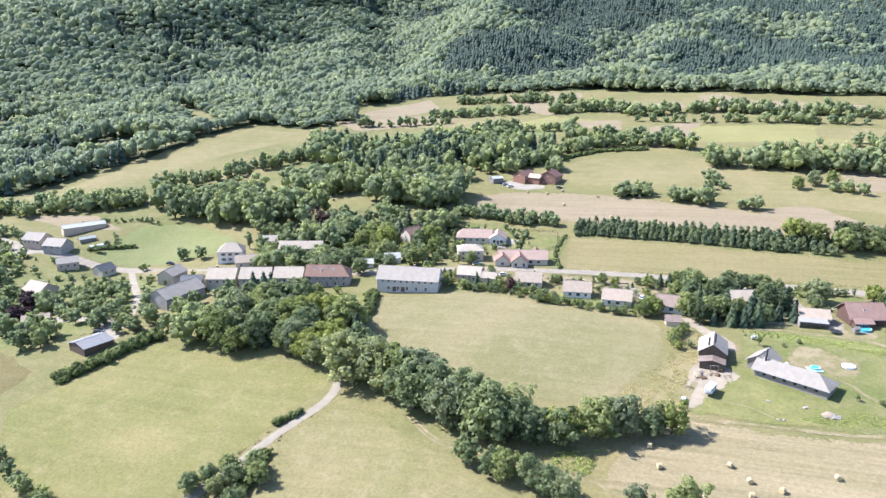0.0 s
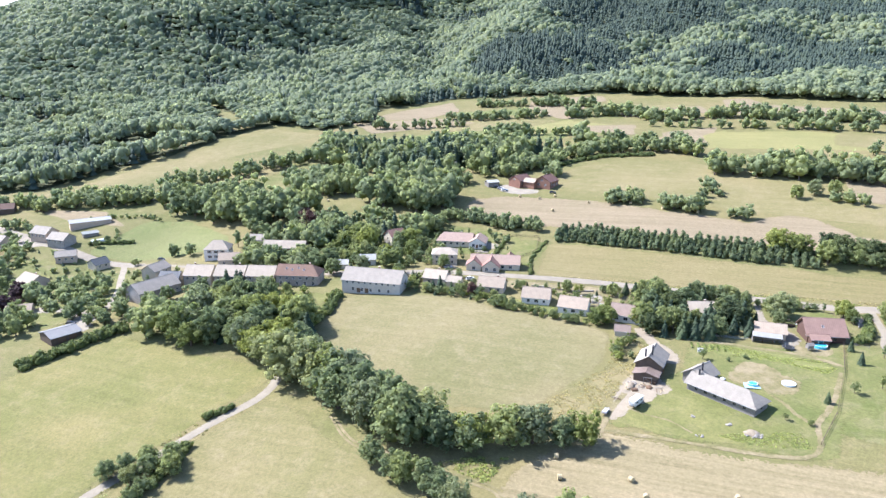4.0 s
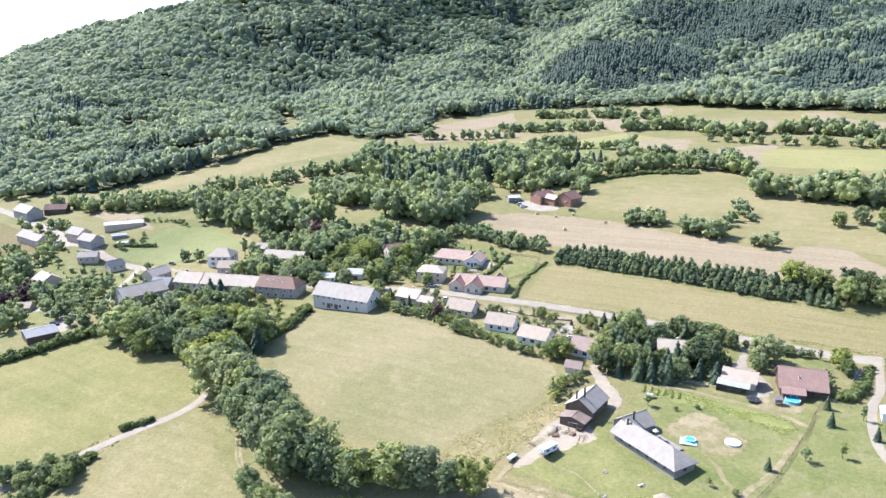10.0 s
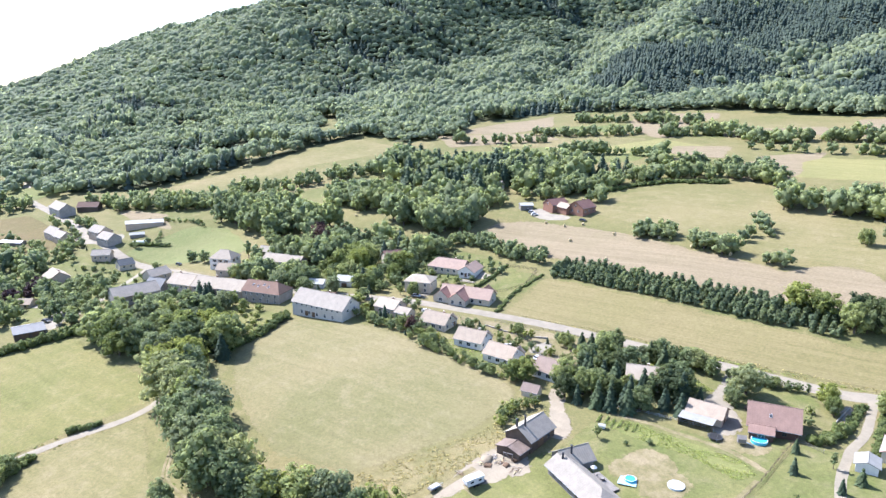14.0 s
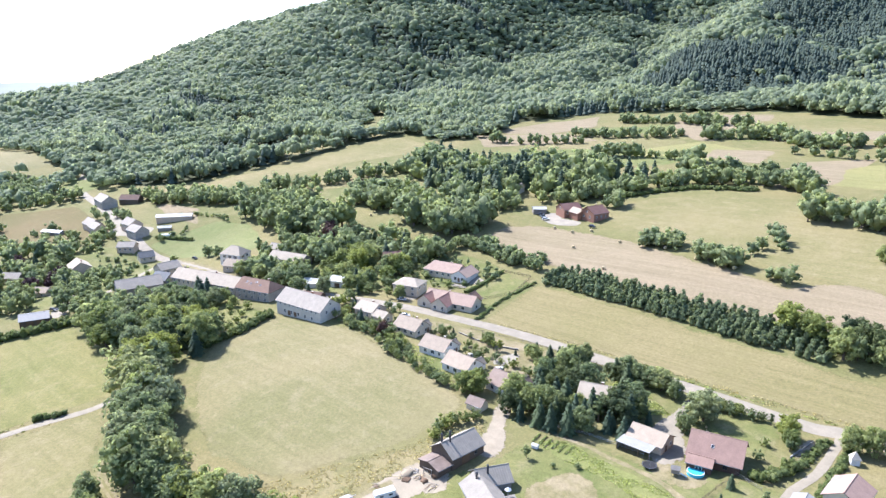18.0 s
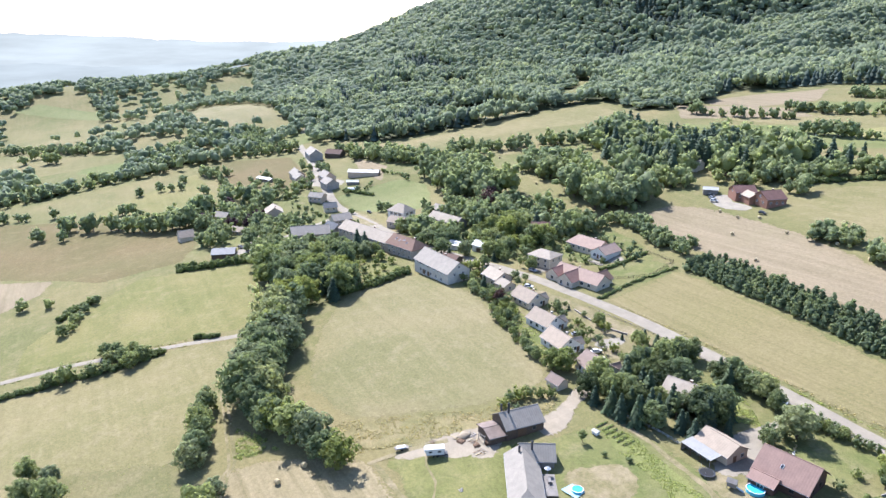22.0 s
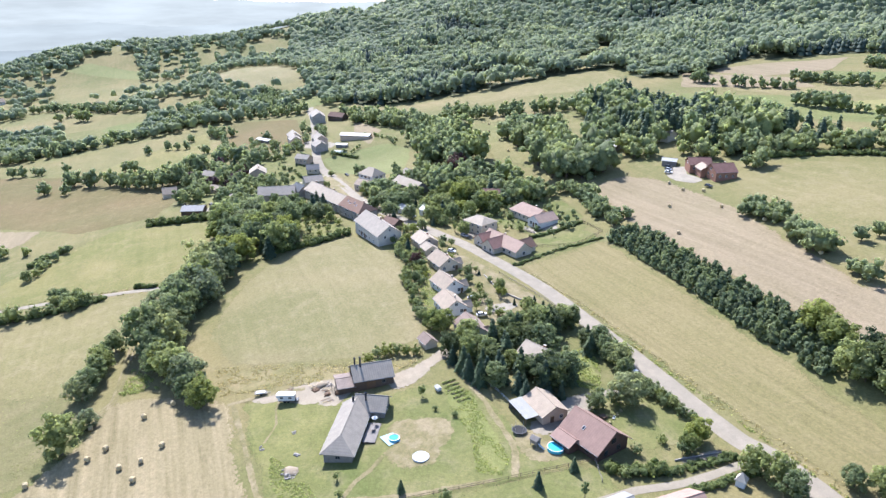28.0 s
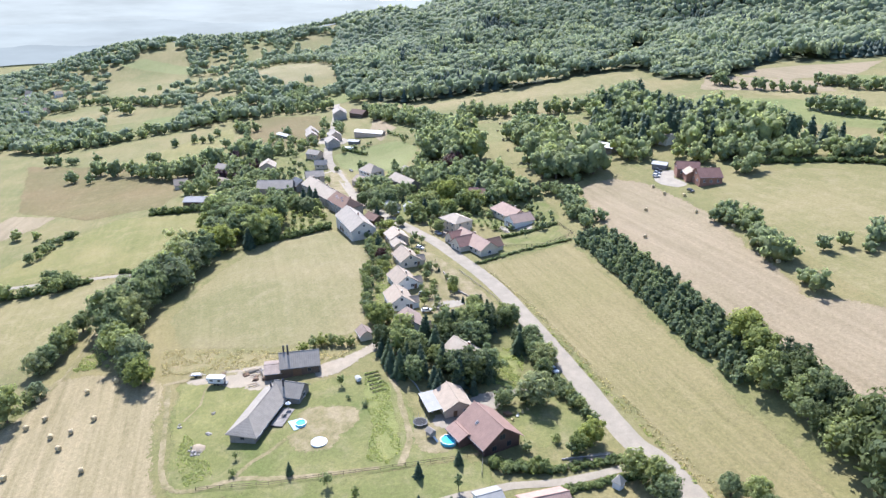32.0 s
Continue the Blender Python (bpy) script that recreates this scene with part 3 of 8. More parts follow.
patch("field", [(-433.3, 367.9), (-375.4, 352.2), (-328.8, 352.4), (-373, 375.7)], "stubble", "pale meadow strip behind the barns")
patch("field", [(-670.6, 301.1), (-830.5, 255), (-900, 330), (-786.3, 376.3), (-669.4, 365.3)], "hay", "pale hilltop meadow among woods", 0.4, 20)
patch("field", [(-6.9, 190.5), (-0.2, 203.3), (10.5, 212), (26.6, 211.5), (61.3, 212.3), (82.6, 215), (152.2, 211), (152.2, 64.9), (65, 93.9), (26.4, 147.2), (6, 167), (-4, 168), (-12, 172), (-10.6, 183)], "balefield", "raked stubble field with round bales")
patch("field", [(-15.7, 208.1), (6.3, 250.9), (6.7, 279.5), (19.7, 270.3), (18.6, 248.8), (10.6, 227.5), (4.1, 208.1)], "rough", "rough uncut grass strip", 0.17)
patch("garden_lawn", [(11, 211.4), (19.8, 237.2), (28.2, 256.6), (30.6, 279.4), (48.3, 285.6), (68.6, 285.7), (83.8, 298.5), (84.8, 260.6), (77, 214), (63, 212.6), (27, 212)], "lawn", "large green lawn round the long house", 0.16)
patch("garden_lawn", [(10, 211.4), (12, 228), (16, 236), (27, 246), (44, 238), (53, 231), (62, 232), (68, 226), (66, 213.4), (40, 212.6), (26, 212)], "lush", "lush green lawn in front of the long house", 0.2, 5)
patch("field", [(-44, 120), (-38, 138), (-28, 158), (-17, 169), (-1, 169), (14, 165), (26, 146), (24, 112), (-20, 105), (-36, 108)], "roughgreen", "rough green tussocky pasture below the trees", 0.18, 6)
patch("garden_lawn", [(-345, 228), (-352, 262), (-338, 296), (-300, 294), (-262, 296), (-236, 282), (-232, 250), (-226, 222), (-262, 209), (-320, 205)], "lawn", "green gardens of the lower village", 0.1)
patch("garden_lawn", [(-206, 312), (-211, 352), (-206, 386), (-160, 398), (-122, 406), (-84, 399), (-68, 392), (-64, 384), (-80, 362), (-100, 358), (-116, 322), (-160, 314)], "lawn", "green gardens of the upper village", 0.1)
patch("garden_lawn", [(84.6, 299.6), (79.7, 266.5), (71.9, 225.6), (123.1, 225.6), (132.2, 263.7), (103.8, 295.5)], "lawn", "bright green lawn beyond the fence", 0.16)
patch("garden_lawn", [(56.8, 318.8), (57.4, 335), (83.2, 335.6), (88, 323.7), (87.6, 308.3), (72.1, 305.9)], "lawn", "lawn behind the red-roofed house", 0.18)
patch("garden_lawn", [(-114.1, 356.4), (-62.7, 392.4), (-49.1, 386.7), (-48.5, 348.3), (-67.7, 355.8), (-87.9, 366)], "lawn", "fenced green lawn beside the pink-roofed house", 0.16)
patch("field", [(-183, 823), (-122, 831), (-103, 703), (-124, 703), (-172, 763)], "stubble", "pale stubble strip between tree rows", 0.3)
patch("field", [(-20, 653), (23, 677), (18, 602), (-12, 578)], "stubble", "small pale stubble field between trees", 0.3)
patch("field", [(-307, 672), (-252, 694), (-126, 698), (-118, 652), (-220, 640), (-277, 625)], "mown", "pale mown meadow between tree rows", 0.3)
patch("field", [(-92, 675), (-46, 681), (-44, 652), (-88, 644)], "stubble", "pale strip of stubble beside trees", 0.3)
patch("field", [(46, 428), (60, 442), (80, 446), (98, 428), (106, 416), (94, 400), (74, 399), (52, 408)], "stubble", "pale bare corner of the stubble field", 0.22)
patch("field", [(-314, 694), (-272, 792), (-240, 736), (-265, 681)], "stubble", "pale tan field strip below the forest", 0.5)
patch("field", [(-329, 655), (-242, 695), (-199, 677), (-282, 617)], "stubble", "pale stubble strip behind the hill wood", 0.5)
patch("field", [(-269, 602), (-153, 655), (-89, 654), (-116, 615), (-201, 595)], "greenfield", "green meadow behind the tree belt", 0.5)
patch("field", [(-154, 648), (-111, 703), (-93, 659), (-129, 631)], "yellowcrop", "yellow crop strip behind the tree belt", 0.5)
patch("field", [(-77, 668), (-50, 681), (-41, 641), (-68, 641)], "stubble", "small tan field between hedges", 0.5)
patch("field", [(-27, 629), (9, 659), (18, 598), (-12, 594)], "stubble", "tan harvested field with bales", 0.5)
patch("field", [(13, 643), (31, 663), (42, 616), (18, 616)], "yellowcrop", "yellow strip of ripe crop", 0.5)
patch("field", [(-162, 820), (-106, 837), (-95, 802), (-146, 791)], "stubble", "tan strip below the dark forest", 0.5)
patch("field", [(-29, 762), (3, 778), (13, 738), (-18, 741)], "stubble", "tan strip between far tree rows", 0.5)
patch("field", [(106, 525), (137, 535), (123, 470), (104, 479)], "stubble", "tan corner of a harvested field", 0.3)
patch("field", [(-75, 758), (-19, 763), (-17, 721), (-65, 715)], "stubble", "pale stubble strip below the forest", 0.3)
patch("field", [(111, 656), (162, 651), (153, 609), (109, 616)], "mown", "pale mown strip below the forest", 0.3)
patch("garden_lawn", [(-352, 214), (-318, 204), (-262, 204), (-236, 214), (-222, 236), (-232, 262), (-262, 296), (-318, 296), (-352, 262)], "lawn", "green gardens of the lower village", 0.18, 8)
patch("garden_lawn", [(-212, 320), (-150, 318), (-118, 330), (-112, 352), (-124, 396), (-170, 398), (-212, 384), (-236, 352)], "lawn", "shaded green gardens behind the road", 0.18, 8)
patch("garden_lawn", [(-196, 262), (-150, 262), (-124, 262), (-126, 286), (-160, 286), (-196, 274)], "lush", "sunny green gardens behind the houses", 0.2, 5)
# far left patchwork of the valley
rng = random.Random(5)
for i in range(46):
    x, y = rng.uniform(-2400, -520), rng.uniform(-350, 420)
    w, d, a = rng.uniform(60, 170), rng.uniform(35, 80), rng.uniform(0, 3.14)
    pts = [(x + u * w * math.cos(a) - v * d * math.sin(a), y + u * w * math.sin(a) + v * d * math.cos(a)) for u, v in ((-0.5, -0.5), (0.5, -0.45), (0.55, 0.5), (-0.45, 0.55))]
    if x < -560 and not (-950 < x < -600 and 200 < y < 420):
        patch("field", pts, rng.choice(["pasture", "greenfield", "leftmeadow", "paddock", "mown"]), "distant valley meadow between tree belts", 0.5, 40)

ribbon("road", [(215.1, 331.9), (114.2, 340.5), (88.1, 337.8), (53.3, 339.1), (12.1, 340.2), (-28.2, 339.2), (-73.7, 330.9), (-99.4, 323.2), (-139.1, 314.6), (-194.6, 307.5), (-275.4, 309.3), (-309.8, 307.1), (-354.4, 314.4), (-457.4, 334.5), (-550.5, 350.5), (-626, 385.3)], 7.0, "asphalt", "pale asphalt village road")
ribbon("lane", [(-130.2, 58.1), (-126.2, 118.9), (-123.1, 139.1), (-116.9, 161.4), (-112.8, 177.6), (-106.4, 196.8), (-108, 210), (-119, 227)], 3.6, "lane", "narrow pale lane between meadows", 0.26)
ribbon("lane", [(-285.4, 308.6), (-262, 284), (-240.3, 261.5), (-226, 240), (-222, 228)], 3.4, "lane", "narrow pale village lane down to the shed", 0.26)
ribbon("lane", [(99.1, 338.1), (100, 312.9), (97.9, 295.4), (100.9, 268.6), (115.1, 248.9), (142.4, 239.2)], 2.8, "lane", "gravel drive beside a hedge", 0.26)
for o in (-0.8, 0.8):
    ribbon("track", [(-2, 170.5 + o), (-9.6, 173 + o), (-12.6, 175.3 + o), (-29.2, 177.7 + o), (-45, 179.8 + o), (-61, 182.6 + o), (-75, 194 + o)], 1.1, "worn", "pale wheel rut of a dirt track between trees", 0.34, 0.2, o > 0)


# ---- trees ----
def ico(level):
    bm = bmesh.new()
    bmesh.ops.create_icosphere(bm, subdivisions=level, radius=1.0)
    bm.verts.ensure_lookup_table()
    v = np.array([p.co[:] for p in bm.verts])
    f = np.array([[q.index for q in p.verts] for p in bm.faces])
    bm.free()
    return v, f


ICO1, ICO2 = ico(1), ico(2)


def lump(rng, c, r, template, rough=0.25, squash=1.0, seed=0.0):
    v, f = template
    k = np.array([1 + rough * 1.6 * noise.noise((p[0] * 1.7 + seed, p[1] * 1.7, p[2] * 1.7 + seed * 3)) for p in v])
    return v * k[:, None] * np.array([r, r, r * squash]) + np.array(c), f


def sprays(rng, c, r, n, size, squash=1.0, up=0.2):
    """Small crossed leaf fans over a lump."""
    out_v, out_f = [], []
    for i in range(n):
        d = rng.normal(size=3)
        d[2] = abs(d[2]) * 0.9 + up if rng.random() < 0.8 else d[2]
        d = d / np.linalg.norm(d)
        p = np.array(c) + d * np.array([r, r, r * squash]) * rng.uniform(0.8, 1.14)
        a = np.cross(d, rng.normal(size=3))
        a = a / (np.linalg.norm(a) + 1e-9)
        b = np.cross(d, a) + d * rng.uniform(-0.5, 0.7)
        s = size * rng.uniform(0.6, 1.3)
        k = len(out_v)
        out_v += [p - a * s - b * s * 0.5, p + a * s * 0.9 - b * s * 0.7 + d * s * 0.3, p + a * s * 0.3 + b * s, p - a * s * 0.8 + b * s * 0.6 - d * s * 0.3]
        out_f += [(k, k + 1, k + 2), (k, k + 2, k + 3)]
    return np.array(out_v), np.array(out_f)


def stack(pieces):
    vs, fs, k = [], [], 0
    for v, f in pieces:
        vs.append(v)
        fs.append(f + k)
        k += len(v)
    return np.concatenate(vs), np.concatenate(fs)


def tri_mesh(name, v, f, mat, smooth=False):
    me = bpy.data.meshes.new(name)
    me.vertices.add(len(v))
    me.vertices.foreach_set("co", np.asarray(v, np.float32).ravel())
    me.loops.add(len(f) * 3)
    me.loops.foreach_set("vertex_index", np.asarray(f, np.int32).ravel())
    me.polygons.add(len(f))
    me.polygons.foreach_set("loop_start", np.arange(len(f), dtype=np.int32) * 3)
    if smooth:
        me.polygons.foreach_set("use_smooth", np.ones(len(f), bool))
    me.update(calc_edges=True)
    me.materials.append(mat)
    return me


def trunk_shape(rng, h, r, limbs):
    """A tapered trunk with a few limbs."""
    sh = Shape()
    sh.tube(r * 1.25, r, -0.6, h * 0.12, 8).tube(r, r * 0.62, h * 0.12, h * 0.55, 8)
    for i in range(limbs):
        a, z0 = i * 2.4 + rng.uniform(0, 0.6), h * rng.uniform(0.25, 0.5)
        dx, dy, L = math.cos(a), math.sin(a), h * rng.uniform(0.2, 0.32)
        k, w = len(sh.v), r * 0.4
        for s, (px, pz) in ((w, (0, 0)), (w * 0.35, (L, L * 0.8))):
            sh.v += [(dx * px - dy * s, dy * px + dx * s, z0 + pz), (dx * px + dy * s, dy * px - dx * s, z0 + pz), (dx * px, dy * px, z0 + pz + s * 1.6)]
        sh.f += [(k, k + 1, k + 4, k + 3), (k + 1, k + 2, k + 5, k + 4), (k + 2, k, k + 3, k + 5)]
    return sh


def broad_crown(rng, h, wide, lobes, seed, low=0.16, top=1.0, fans=26):
    """An uneven crown: a shaded core and many leafy boughs of different reach round it."""
    cz, rz = h * (low + (top - low) * 0.46), h * (top - low) * 0.5
    core = 0.46 if fans > 20 else 0.66
    pieces = [lump(rng, (0, 0, cz), core * wide, ICO2 if fans > 20 else ICO1, 0.35, rz * 1.2 * core / (core * wide), seed)]
    size = h * (0.056 if fans < 20 else 0.029)
    for i in range(lobes):
        u = (i + 0.5) / lobes
        cosz = 1 - 1.86 * u
        a = i * 2.39996 + rng.uniform(-0.35, 0.35)
        ring = math.sqrt(max(0.0, 1 - cosz * cosz))
        d = np.array([ring * math.cos(a), ring * math.sin(a), cosz])
        reach = (0.74 + 0.42 * noise.noise((d[0] * 1.5 + seed, d[1] * 1.5, d[2] * 1.5 + seed))) * rng.uniform(0.86, 1.12)
        r = wide * rng.uniform(0.24, 0.36) * (1.0 if lobes > 12 else 1.3)
        c = d * np.array([wide, wide, rz]) * reach + np.array([0, 0, cz])
        c[2] = max(low * h + r * 0.25, min(c[2], h * top - r * 0.7))
        pieces.append(lump(rng, c, r * (0.55 if fans > 20 else 0.74), ICO1, 0.55, rng.uniform(0.8, 1.2), seed + i))
        pieces.append(sprays(rng, c, r, fans, size, 0.9))
    return stack(pieces)


def conifer_crown(rng, h, wide, seed, tiers=9, low=0.06):
    v, f = [], []
    for t in range(tiers):
        z0 = h * (low + (0.97 - low) * (t / tiers))
        z1 = min(h, z0 + h * 0.24 * (1.1 - t / tiers))
        r = wide * (1 - (t / tiers)) ** 0.85 * rng.uniform(0.88, 1.1) + 0.04 * wide
        k, n = len(v), 13
        v.append((0, 0, z1))
        for i in range(n):
            a = 6.2832 * (i + t * 0.5) / n
            q = r * (rng.uniform(0.62, 0.8) if i % 2 else rng.uniform(0.9, 1.2))
            v.append((q * math.cos(a), q * math.sin(a), z0 - r * 0.22 * (0 if i % 2 else 1) + rng.uniform(-0.1, 0.1)))
        f += [(k, k + 1 + i, k + 1 + (i + 1) % n) for i in range(n)]
    cone = (np.array(v), np.array(f))
    pieces = [cone]
    for t in range(5):
        z = h * (0.1 + 0.17 * t)
        pieces.append(sprays(rng, (0, 0, z), wide * (1 - z / h) * 0.95, 34, h * 0.03, 0.7, -0.2))
    return stack(pieces)


TREE_LABELS = {
    "broad": "green deciduous tree with a full round crown", "tall": "tall rounded deciduous tree with dense crown", "light": "light green deciduous tree in full sun",
    "willow": "grey-green tree with a soft willowy crown", "purple": "purple tree with copper coloured leaves", "spruce": "dark green spruce with tiered branches",
    "bluespruce": "blue-grey conifer with a broad base", "shrub": "low rounded green shrub in grass", "lightshrub": "low yellow-green garden shrub", "poplar": "slim upright green garden tree",
    "young": "small young tree with a light crown", "fruit": "small fruit tree with a round crown", "dark": "tall dark green tree with a dense crown",
}
PROTO = {}


def proto(kind, variant, far=0):
    """Crown and trunk, ten metres tall; lighter builds (1, 2) for trees further off."""
    key = (kind, variant, far)
    if key in PROTO:
        return PROTO[key]
    rg = np.random.default_rng(sum(map(ord, kind)) * 7 + variant)
    pr = random.Random(sum(map(ord, kind)) + variant)
    s = sum(map(ord, kind)) * 0.37 + variant * 3.1
    h = 10.0
    if kind in ("spruce", "bluespruce"):
        crown = conifer_crown(rg, h, 2.9 if kind == "spruce" else 3.3, s)
        mat = "needle" if kind == "spruce" else "needle_blue"
        tr = trunk_shape(pr, h, 0.18, 0)
    elif kind in ("shrub", "lightshrub"):
        crown = broad_crown(rg, h, 6.2, (14, 9, 6)[far], s, -0.02, 1.0, (30, 16, 12)[far])
        mat = "leaf" if kind == "shrub" else "leaf_light"
        tr = trunk_shape(pr, h * 0.5, 0.2, 3)
    elif kind == "poplar":
        crown = broad_crown(rg, h, 2.0, (14, 9, 6)[far], s, 0.1, 1.0, (26, 16, 12)[far])
        mat = "leaf"
        tr = trunk_shape(pr, h, 0.2, 2)
    elif kind in ("fruit", "young"):
        crown = broad_crown(rg, h, 4.2 if kind == "fruit" else 3.0, (14, 9, 6)[far], s, (0.2, 0.08, 0.08)[far], 1.0, (30, 16, 12)[far])
        mat = "leaf_light" if kind == "young" else "leaf"
        tr = trunk_shape(pr, h, 0.22, 4)
    else:
        crown = broad_crown(rg, h, 4.9 if kind != "tall" else 3.9, (30, 14, 8)[far], s, 0.02, 1.0, (46, 17, 14)[far])
        mat = {"light": "leaf_light", "willow": "leaf_grey", "purple": "leaf_purple", "dark": "leaf_dark"}.get(kind, "leaf")
        tr = trunk_shape(pr, h, 0.32, 5)
    PROTO[key] = (tri_mesh("crown", *crown, M[mat], True), tr.mesh("trunk", M["bark"]))
    return PROTO[key]


JOINED = {}


def near(x, y):
    return x > -172 and y < 365 or x > 60 and y < 420


def tree(kind, x, y, h, rg, group=""):
    """A tree or shrub of its own close to the camera's way; further off it joins its group."""
    variant = rg.randrange(4)
    k = h / 10.0
    w = k * rg.uniform(0.84, 1.12)
    turn = rg.uniform(0, 360)
    if group and not near(x, y):
        JOINED.setdefault(group, []).append((kind, variant, x, y, w, k, turn))
        return None
    crown, tr = proto(kind, variant)
    shrub = kind in ("shrub", "lightshrub")
    ob = new("shrub" if shrub else ("conifer" if "spruce" in kind else "tree"))
    ob.matrix_basis = pose(x, y, H(x, y), 0, 0, turn) @ Matrix.Diagonal((w, w, k, 1))
    tagged(ob, TREE_LABELS[kind], "shrub" if shrub else "tree", group)
    for nm, me in (("trunk", tr), ("crown", crown)):
        c = new(nm, me)
        c.parent = ob
    return ob


def join_groups():
    """Lays the far trees of each group into one mesh."""
    for group, items in JOINED.items():
        vs, fs, ms, ts, k = [], [], [], [], 0
        for kind, variant, x, y, w, h, turn in items:
            crown, tr = proto(kind, variant, 2 if y > 430 or x < -330 else 1)
            c, s = math.cos(radians(turn)), math.sin(radians(turn))
            for me, slot in ((crown, 1 if "spruce" in kind else {"purple": 2, "dark": 4}.get(kind, 0)), (tr, 3)):
                if me.name not in ARR:
                    me.calc_loop_triangles()
                    v = np.empty(len(me.vertices) * 3, np.float32)
                    me.vertices.foreach_get("co", v)
                    f = np.empty(len(me.loop_triangles) * 3, np.int32)
                    me.loop_triangles.foreach_get("vertices", f)
                    ARR[me.name] = (v.reshape(-1, 3), f.reshape(-1, 3))
                v, f = ARR[me.name]
                q = np.empty_like(v)
                q[:, 0] = (v[:, 0] * c - v[:, 1] * s) * w + x
                q[:, 1] = (v[:, 0] * s + v[:, 1] * c) * w + y
                q[:, 2] = v[:, 2] * h + H(x, y)
                vs.append(q)
                fs.append(f + k)
                ms.append(np.full(len(f), slot, np.int32))
                ts.append(np.full(len(v), (variant * 0.29 + turn * 0.0137) % 1.0, np.float32))
                k += len(v)
        me = tri_mesh("trees", np.concatenate(vs), np.concatenate(fs), M["belt_leaf"])
        for m in ("belt_needle", "leaf_purple", "bark", "leaf_dark"):
            me.materials.append(M[m])
        me.polygons.foreach_set("material_index", np.concatenate(ms))
        me.attributes.new("tint", "FLOAT", "POINT").data.foreach_set("value", np.concatenate(ts))
        nm = "wood" if "wood" in group else ("garden_trees" if "garden" in group else "tree_row")
        tagged(new(nm, me), "green " + group, "trees", "", "stuff")


ARR = {}
HOUSES = []  # centre, yaw, half length, half width of every footprint


OPEN = [(-141, 361, 7), (-138, 366, 6), (-136, 323, 7), (-129, 326, 5), (-199, 334, 6), (8, 285, 6)]  # sunny gaps kept clear of trees


def free(x, y, margin=2.0):
    if any((x - a) ** 2 + (y - b) ** 2 < r * r for a, b, r in OPEN):
        return False
    for hx, hy, yaw, a, b in HOUSES:
        c, s = math.cos(radians(yaw)), math.sin(radians(yaw))
        u, v = (x - hx) * c + (y - hy) * s, -(x - hx) * s + (y - hy) * c
        if abs(u) < a + margin and abs(v) < b + margin:
            return False
    for line, half in ROADS:
        if np.min(np.hypot(line[:, 0] - x, line[:, 1] - y)) < half + margin:
            return False
    return True


def row_of(pts, gap, width, lo, hi, kinds, group, seed, margin=2.0):
    rg = random.Random(seed)
    line = smooth_line(pts, 1.0)
    d, n = 0.0, 0
    for a, b in zip(line, line[1:]):
        d += float(np.linalg.norm(b - a))
        if d > gap:
            d = rg.uniform(-0.3, 0.3) * gap
            lanes = max(1, round(width / gap))
            for j in range(lanes):
                t = (b - a) / (np.linalg.norm(b - a) + 1e-9)
                o = ((j + 0.5) / lanes - 0.5) * width + rg.uniform(-0.2, 0.2) * gap
                x, y = b[0] - t[1] * o + rg.uniform(-0.25, 0.25) * gap, b[1] + t[0] * o + rg.uniform(-0.25, 0.25) * gap
                if free(x, y, margin):
                    tree(rg.choice(kinds), x, y, rg.uniform(lo, hi), rg, group)


def inside(x, y, poly):
    r = False
    for (x0, y0), (x1, y1) in zip(poly, poly[1:] + poly[:1]):
        if (y0 > y) != (y1 > y) and x < (x1 - x0) * (y - y0) / (y1 - y0) + x0:
            r = not r
    return r


def grove(poly, gap, lo, hi, kinds, group, seed, margin=2.0):
    rg = random.Random(seed)
    xs, ys = [p[0] for p in poly], [p[1] for p in poly]
    y, j = min(ys), 0
    while y < max(ys):
        x = min(xs) + (gap / 2 if j % 2 else 0)
        while x < max(xs):
            px, py = x + rg.uniform(-0.35, 0.35) * gap, y + rg.uniform(-0.35, 0.35) * gap
            if inside(px, py, poly) and free(px, py, margin):
                tree(rg.choice(kinds), px, py, rg.uniform(lo, hi), rg, group)
            x += gap
        y += gap * 0.87
        j += 1


